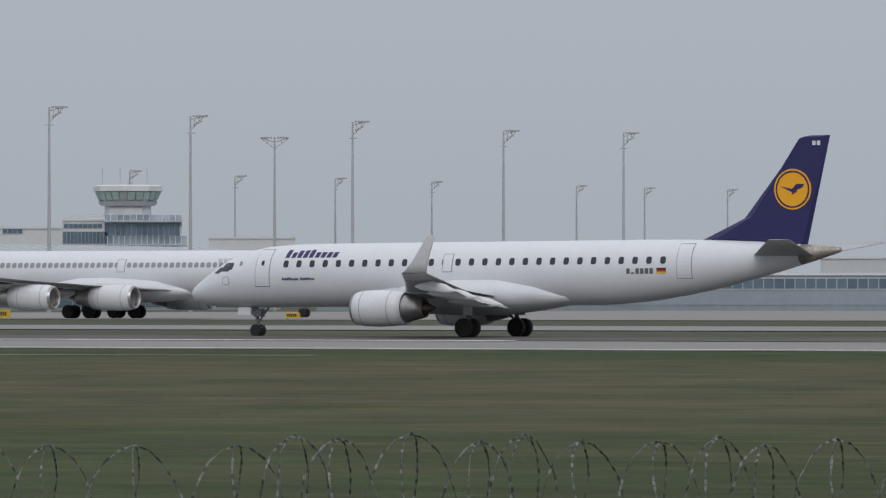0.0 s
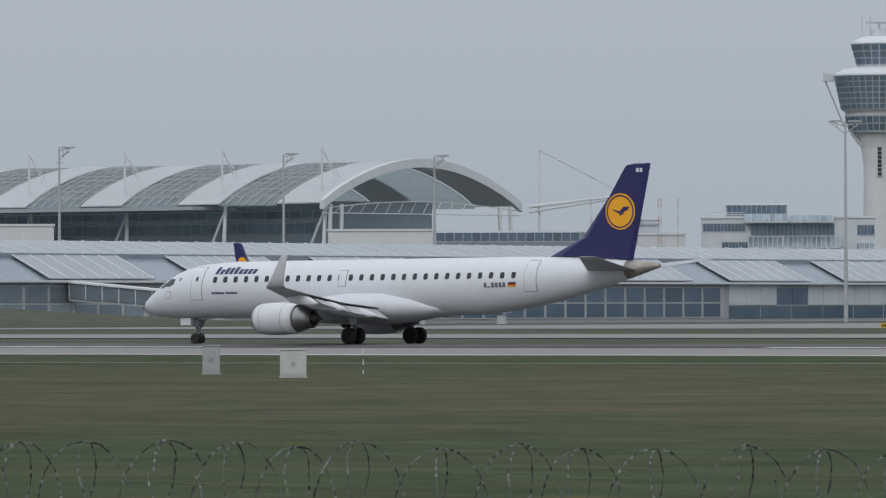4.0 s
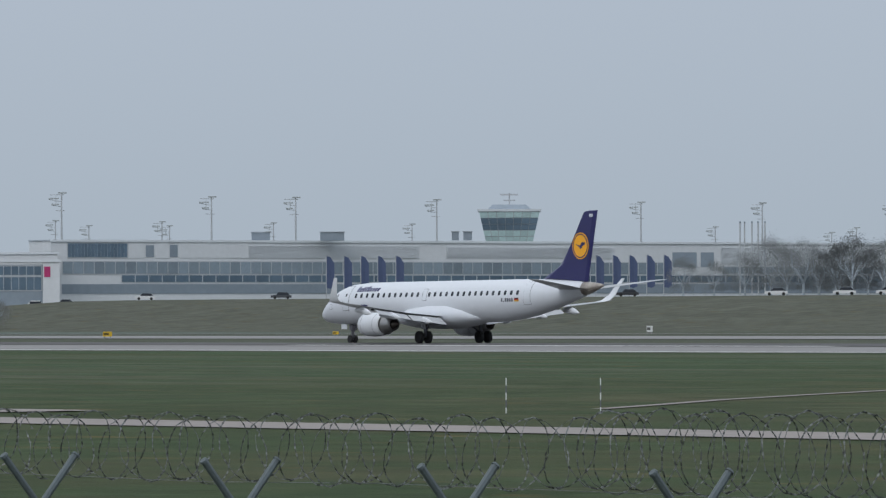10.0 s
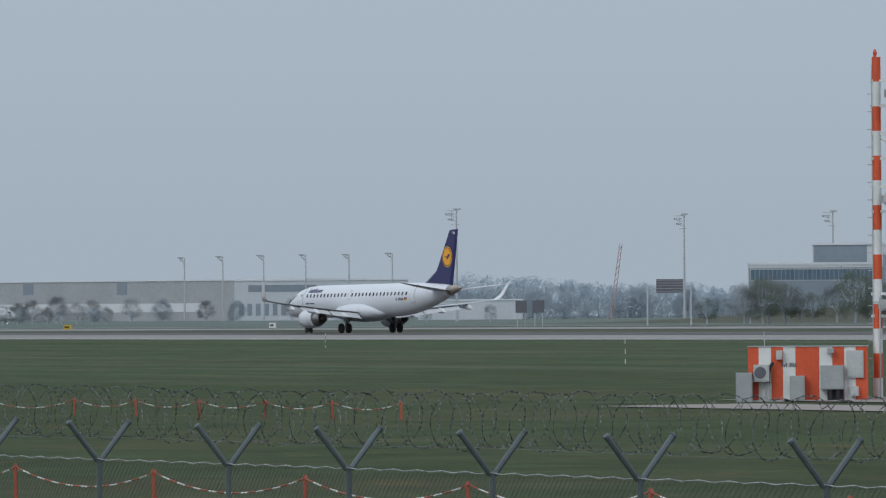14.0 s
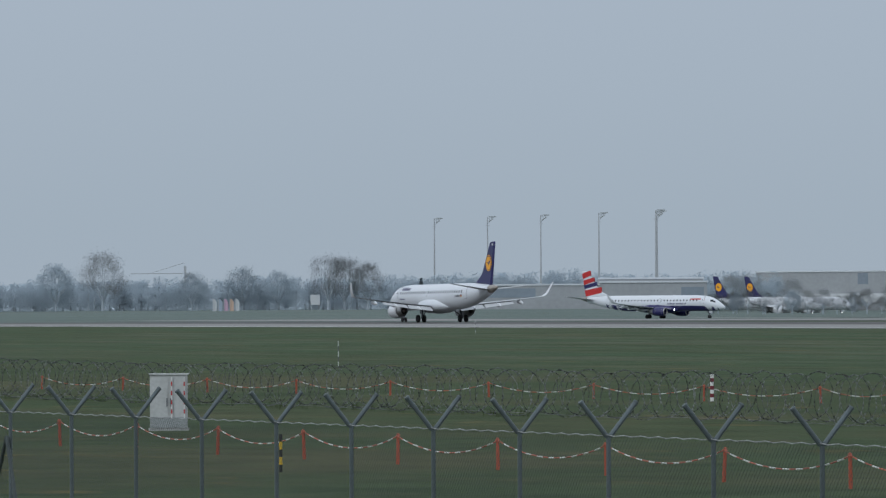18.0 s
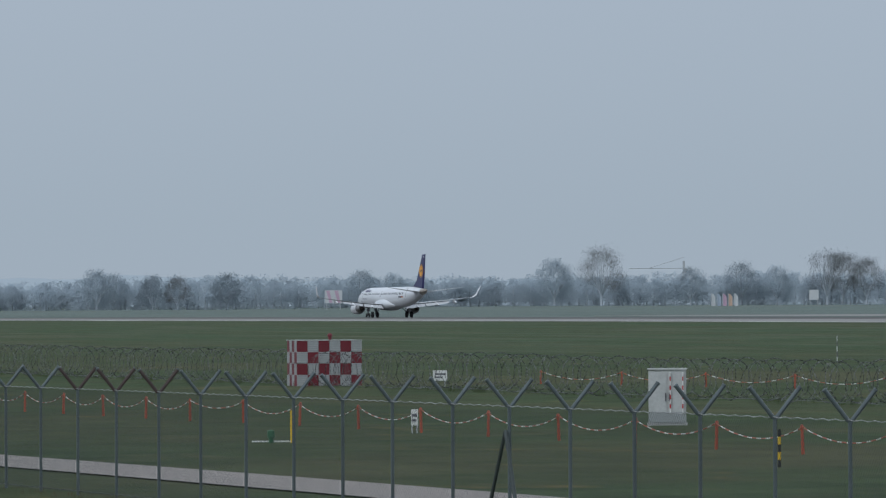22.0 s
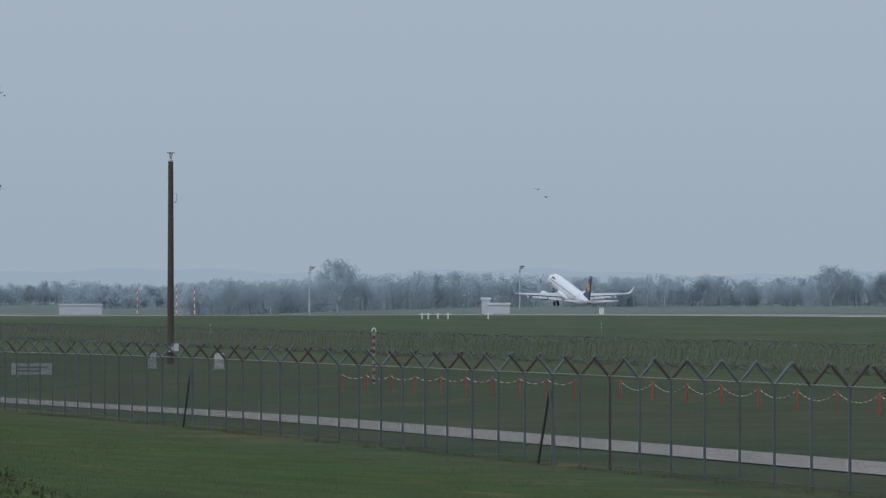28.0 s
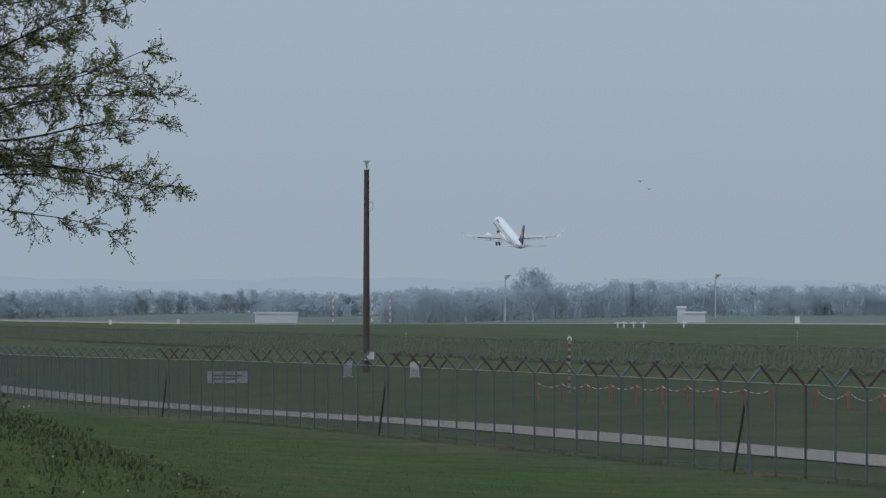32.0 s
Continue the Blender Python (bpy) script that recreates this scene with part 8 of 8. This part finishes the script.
# ---- airfield lights and signs beyond the runway ----
def taxi_sign(x, y, w, h, label, m):
    root = thing("taxiway_sign", (x, y, height(x, y)), label, "airfield sign", "airfield signs")
    for s in (-0.4, 0.4):
        part("leg", rod(B(), (s * w, 0, 0), (s * w, 0, 0.3), 0.05, n=6), "cabinet_grey", root)
    part("board", boxed(-w / 2, -0.15, 0.3, w / 2, 0.15, 0.3 + h), m, root)
    for i in range(5):
        part("text_bar", boxed(-w * 0.38 + i * w * 0.15, -0.17, 0.3 + h * 0.25, -w * 0.38 + i * w * 0.15 + w * 0.1, -0.152, 0.3 + h * 0.75), "black", root)


for x, y, w, h, m in ((-389, 690, 1.7, 0.6, "yellow_sign"), (-439, 650, 1.0, 0.5, "yellow_sign"), (-424, 685, 2.0, 0.9, "yellow_sign"), (-786, 539, 1.0, 0.4, "yellow_sign"), (-735, 470, 1.6, 0.6, "yellow_sign"), (-1010, 460, 2.4, 0.7, "yellow_sign"), (-690, 640, 1.0, 1.2, "sign_white"), (-1027, 504, 1.9, 0.8, "sign_white"), (-850, 640, 1.1, 0.9, "sign_white")):
    taxi_sign(x, y, w, h, ("yellow" if m == "yellow_sign" else "pale") + " low airfield sign board by the taxiway", m)


def striped_mast(az, rng, z1, label="far red and white banded approach mast"):
    p = bearing(az, rng)
    root = thing("approach_mast", (p.x, p.y, height(p.x, p.y) - 0.3), label, "mast", "far approach masts")
    striped(root, "band", 0, 0, 0, z1 + 3, 0.18, 0.15, 9, "red_paint", "mast_white", 6)


for x, y in ((589, 524), (690, 524), (658, 518)):
    striped_mast(80.76 + (784 - x) / 218.9, 2300, 2 + (549 - y) * 2300 / 12542)
for x in (344, 355, 372, 390, 461):
    p = bearing(77.34 + (784 - x) / 218.9, 1150)
    lt = thing("localiser_frame", (p.x, p.y, height(p.x, p.y)), "small white antenna frame near the runway end", "antenna", "far antenna frames")
    part("upright", boxed(-0.12, -0.1, 0, 0.12, 0.1, 1.0), "sign_white", lt)
    part("bar", boxed(-0.1, -0.6, 0.7, 0.1, 0.6, 0.85), "sign_white", lt)
for az, rng in ((83.45, 2300), (82.9, 2280), (77.9, 1500)):
    p = bearing(az, rng)
    lb = thing("field_box", (p.x, p.y, height(p.x, p.y)), "small pale equipment box far out on the field", "cabinet", "far field boxes")
    part("body", boxed(-0.6, -0.4, 0, 0.6, 0.4, 1.6), "sign_white", lb)
    part("lid", boxed(-0.65, -0.45, 1.6, 0.65, 0.45, 1.68), "cabinet_grey", lb)
# road signs of the terminal approach
p = bearing(60.65, 1300)
gz = height(p.x, p.y)
gantry = thing("sign_gantry", Matrix.Translation((p.x, p.y, gz)) @ pose(0, 0, 0, 0, 0, 60.65), "steel road gantry carrying a dark sign board", "road sign")
for sx in (-4.1, 3.9):
    part("column", boxed(sx - 0.15, -0.15, 0, sx + 0.15, 0.15, 6.9 - gz), "steel_grey", gantry)
for sz in (6.25, 6.85):
    part("beam", boxed(-4.1, -0.1, sz - gz, 3.9, 0.1, sz - gz + 0.12), "steel_grey", gantry)
for i in range(8):
    part("lattice", rod(B(), (-4.0 + i, 0, 6.3 - gz), (-3.1 + i, 0, 6.9 - gz), 0.04, n=4), "steel_grey", gantry)
sb = part("sign_board", boxed(-2.45, -0.3, 5.5 - gz, 2.45, -0.12, 8.0 - gz), "seam_dark", gantry, "dark back of a road sign")
for i in range(5):
    part("stiffener", boxed(-2.4, -0.36, 5.75 - gz + 0.5 * i, 2.4, -0.302, 5.82 - gz + 0.5 * i), "steel_grey", sb)
for az in (61.85, 61.71):
    p = bearing(az, 1290)
    gz = height(p.x, p.y)
    rs = thing("road_sign", Matrix.Translation((p.x, p.y, gz)) @ pose(0, 0, 0, 0, 0, az), "dark back of a square road sign", "road sign", "road signs by the terminal road")
    for sx in (-0.7, 0.7):
        part("post", rod(B(), (sx, 0, 0), (sx, 0, 4.0 - gz), 0.08, n=6), "steel_grey", rs)
    part("panel", boxed(-1.05, -0.2, 2.0 - gz, 1.05, -0.09, 4.25 - gz), "seam_dark", rs)
# far signs and flags by the woods
for i, c in enumerate(("faded_white", "faded_blue", "faded_pink", "faded_orange", "faded_white")):
    banner(69.21 + (784 - (374 + 10 * i)) / 218.9, 2300, -1.5, 5.2, 1.3, c, "row of upright coloured flags at the field edge")
p = bearing(69.21 + (784 - 555) / 218.9, 2250)
fb = thing("notice_board", Matrix.Translation((p.x, p.y, height(p.x, p.y))) @ pose(0, 0, 0, 0, 0, 70), "white square notice board by the woods", "sign")
part("board", boxed(-1.5, -0.1, 1.8, 1.5, 0.1, 5.0), "faded_white", fb)
for s in (-1.2, 1.2):
    part("leg", rod(B(), (s, 0, 0), (s, 0, 1.8), 0.1, n=6), "steel_grey", fb)
p = bearing(73.25 + (784 - 590) / 218.9, 2300)
vb = thing("letter_board", Matrix.Translation((p.x, p.y, height(p.x, p.y))) @ pose(0, 0, 0, 0, 0, 74), "white billboard with slanted violet bars", "sign")
part("board", boxed(-2.8, -0.1, 2.2, 2.8, 0.1, 6.4), "faded_white", vb)
for x0 in (-2.4, 0.3):
    part("violet_bar", loft(B(), [[(x0, -0.14, 6.3), (x0 + 1.1, -0.14, 6.3), (x0 + 1.1, -0.11, 6.3), (x0, -0.11, 6.3)], [(x0 + 1.0, -0.14, 2.4), (x0 + 2.0, -0.14, 2.4), (x0 + 2.0, -0.11, 2.4), (x0 + 1.0, -0.11, 2.4)]]), "faded_pink", vb)
for s in (-2.2, 2.2):
    part("leg", rod(B(), (s, 0, 0), (s, 0, 2.2), 0.12, n=6), "steel_grey", vb)
# builder's cranes far off
p = bearing(60.66 + (784 - 690) / 218.9, 1900)
cr = thing("mobile_crane", Matrix.Translation((p.x, p.y, 0)) @ pose(0, 0, 0, 0, 0, 61), "far red lattice boom of a mobile crane", "crane")
for a, b in ((-0.5, 0.5), (0.5, 0.5)):
    part("boom_chord", rod(B(), (a - 1.2, 0, 0), (a * 0.6 + 1.6, 0, 20.4), 0.08, n=4), "crane_red", cr)
for i in range(12):
    f = i / 12
    part("boom_lace", rod(B(), (-1.7 + 2.9 * f, 0, 20 * f), (-0.7 + 2.7 * (f + 0.08), 0, 20 * (f + 0.08)), 0.07, n=4), "crane_red", cr)
p = bearing(69.21 + (784 - 300) / 218.9, 3000)
c2 = thing("tower_crane", Matrix.Translation((p.x, p.y, -2)) @ pose(0, 0, 0, 0, 0, 71.4), "far tower crane with a long level jib", "crane")
part("jib", boxed(-17, -0.3, 18.7, 9, 0.3, 19.0), "steel_grey", c2)
part("tower", boxed(5.6, -0.5, 0, 6.6, 0.5, 22), "steel_grey", c2)
part("tie", rod(B(), (6, 0, 23.5), (-8, 0, 19.2), 0.1, n=4), "steel_grey", c2)
part("cab", boxed(6.4, -0.8, 17, 8, 0.8, 19), "steel_grey", c2)

# ---- weeds and tufts on the mound and along the fence ----
grnd = random.Random(14)
M["blade_dry"] = mat("blade_dry", (0.12, 0.105, 0.055), 0.8, vary=0.4, scale=1.0)
let_light("straw_blade", "blade_dry", 0.4, soft_normal=True)


def tufts(name, label, spots, blades, hmin, hmax, material, w=0.012):
    vs, fs = [], []
    for x, y in spots:
        z = height(x, y) - 0.02
        for i in range(blades):
            bx, by = x + grnd.gauss(0, 0.09), y + grnd.gauss(0, 0.09)
            h, k, lean = grnd.uniform(hmin, hmax), grnd.uniform(0, 6.283), grnd.uniform(0.1, 0.6)
            dx, dy = math.cos(k), math.sin(k)
            q = len(vs)
            vs += [(bx - dy * w, by + dx * w, z), (bx + dy * w, by - dx * w, z), (bx + dx * lean * h * 0.5 + dy * w * 0.7, by + dy * lean * h * 0.5 - dx * w * 0.7, z + h * 0.65), (bx + dx * lean * h, by + dy * lean * h, z + h)]
            fs.append((q, q + 1, q + 2, q + 3))
    ob = raw(name, vs, fs, material)
    tagged(ob, label, "grass", kind="stuff")


tufts("mound_grass", "rank green grass and weeds on the mound", [(grnd.uniform(-75, -42), grnd.uniform(-2.0, 9.5)) for i in range(4200)], 9, 0.01, 0.07, "blade", 0.007)
tufts("bank_grass", "long green grass on the viewing bank", [(-grnd.uniform(70, 260), grnd.uniform(6, 29)) for i in range(9000)], 6, 0.02, 0.07, "blade", 0.005)
tufts("bank_straw", "dry straw patches on the viewing bank", [(-110 - 22 * math.sin(k * 7.1) - 5 * k + grnd.gauss(0, 5), 17 + 4 * math.sin(k * 3.3) + grnd.gauss(0, 0.9)) for k in range(26) for i in range(60)], 6, 0.02, 0.06, "straw_blade", 0.005)
tufts("dry_tufts", "dry pale grass along the fence's foot", [(-grnd.uniform(60, 230), FENCE_Y + grnd.gauss(-0.3, 0.25)) for i in range(900)], 6, 0.03, 0.12, "straw_blade", 0.006)
tufts("coil_grass", "tall green grass standing through the razor coil", [(-grnd.uniform(190, 700), COIL_Y + grnd.gauss(0, 0.7)) for i in range(900)], 6, 0.08, 0.3, "blade", 0.010)
M["weed_base"] = mat("weed_base", (0.15, 0.185, 0.058), 0.75, vary=0.55, scale=0.9, fine=14)
let_light("weed_leaf", "weed_base", 0.4, soft_normal=True)
vs, fs = [], []
for i in range(1900):
    x, y = grnd.uniform(-75, -42), grnd.uniform(-2.0, 9.5)
    tall = grnd.uniform(0.03, 0.13)
    for j in range(14):
        leaf_quad(vs, fs, Vector((x + grnd.gauss(0, 0.07), y + grnd.gauss(0, 0.07), height(x, y) + grnd.uniform(0, tall))), grnd.uniform(0.008, 0.02), grnd)
tagged(raw("mound_weeds", vs, fs, "weed_leaf"), "leafy green weeds on the mound", "weeds", kind="stuff")
vs, fs = [], []
for i in range(420):
    x, y = grnd.uniform(-78, -46), grnd.uniform(0, 10.5)
    leaf_quad(vs, fs, Vector((x, y, height(x, y) + grnd.uniform(0.05, 0.12))), 0.0075, grnd)
tagged(raw("white_blossom", vs, fs, "sign_white"), "small pale flower heads among the weeds", "flowers", kind="stuff")
vs, fs = [], []
for i in range(11000):
    x, y = grnd.uniform(-74, -44), grnd.uniform(0, 9.5)
    leaf_quad(vs, fs, Vector((x, y, height(x, y) + grnd.uniform(0.005, 0.07))), 0.017, grnd, 2.0)
tagged(raw("weed_leaves", vs, fs, "blade"), "low broad-leaved weeds on the mound", "weeds", kind="stuff")
for az in (81.06, 77.9):
    p = bearing(az, 700)
    stick(p.x, p.y, 0.9, 0)


def motions():
    # take-off run, rotation and climb
    drift = ((0, -0.4), (0.5, -0.06), (1, 0.0), (2, 0.27), (3, 0.41), (4, 0.31), (5, 0.12), (6, 0.0), (8, -0.07), (9, -0.15), (10, -0.33), (11, -0.42), (12, -0.52), (13, -0.45), (15, 0.1), (17, 0.6), (18, 0.7), (20, 0.1), (22, 0.5), (24, 0.6), (24.5, 0.7), (25, 0.8), (25.5, 0.9), (26, 1.0))
    lift = {24: (0.02, 0.5), 24.5: (0.02, 2.0), 25: (0.02, 4.0), 25.5: (0.0, 6.0), 26: (0.0, 7.4)}
    rows = []
    for t, d in drift:
        x = -193.3 - 16.10 * t - 1.374 * t * t + 0.00555 * t ** 3 + GEAR + d
        z, pitch = lift.get(t, (0.02, -0.4 if t < 19 else -0.2))
        rows.append((t, pose(x, RUN_Y, z + fall(x), 0, pitch, 0)))
    for t, x, z, pitch, yaw in ((27.2, -1520.3, 0.3, 10.0, 1.6), (28.5, -1628.7, 1.9, 10.8, 2.8), (29.5, -1713.7, 5.0, 11.5, 3.0), (30.5, -1799.4, 9.9, 12.8, 2.5), (31.5, -1887, 16.4, 14.0, 2.2), (32.0, -1931.8, 19.8, 14.3, 2.1)):
        rows.append((t, pose(x, RUN_Y, z, 0, pitch, yaw)))
    walk(jet, rows)
    # jets taxiing the other way, nose to the east
    for craft, t0, x0, v, turn, y in ((widebody, 2.0, -462.3 + 38.0 - 0.6, 10.5, 180, 744.0), (orange_jet, 7.0, -769.5 + 17.5, 11.5, 180, 744.0), (navy_jet, 4.25, -606.8 + 16.0, 6.5, 180, 744.0)):
        walk(craft, [(t, pose(x0 + v * (t - t0), y, height(x0 + v * (t - t0), y) + 0.06, 0, 0, turn)) for t in (0.0, 8.0, 16.0, 24.0, 32.0)])
    hx, hy = math.cos(radians(37)), math.sin(radians(37))
    walk(flag_jet, [(t, pose(-1401.5 - 17.0 * hx + 6.6 * (t - 18) * hx * 0.8, 596.2 - 17.0 * hy + 6.6 * (t - 18) * hy * 0.8, -0.75, 0, 0, -143)) for t in (0.0, 8.0, 16.0, 24.0, 32.0)])
    # two birds that cross to the east
    for k, b in enumerate(BIRDS):
        walk(b, [(t, Matrix.Translation(bearing(az - 0.07 * k, 1200, 2 + 1200 * math.tan(radians(z)) - 1.3 * k)) @ pose(0, 0, 0, 0, 12 * (-1) ** (i + k), 190)) for i, (t, az, z) in enumerate(((0.0, 85.0, 1.3), (22.0, 77.7, 1.15), (23.0, 77.5, 1.12), (24.5, 77.5, 1.18), (26.0, 77.9, 0.89), (28.5, 78.55, 0.92), (29.3, 78.8, 1.05), (30.1, 79.0, 1.19), (32.0, 79.17, 1.04)))])


motions()
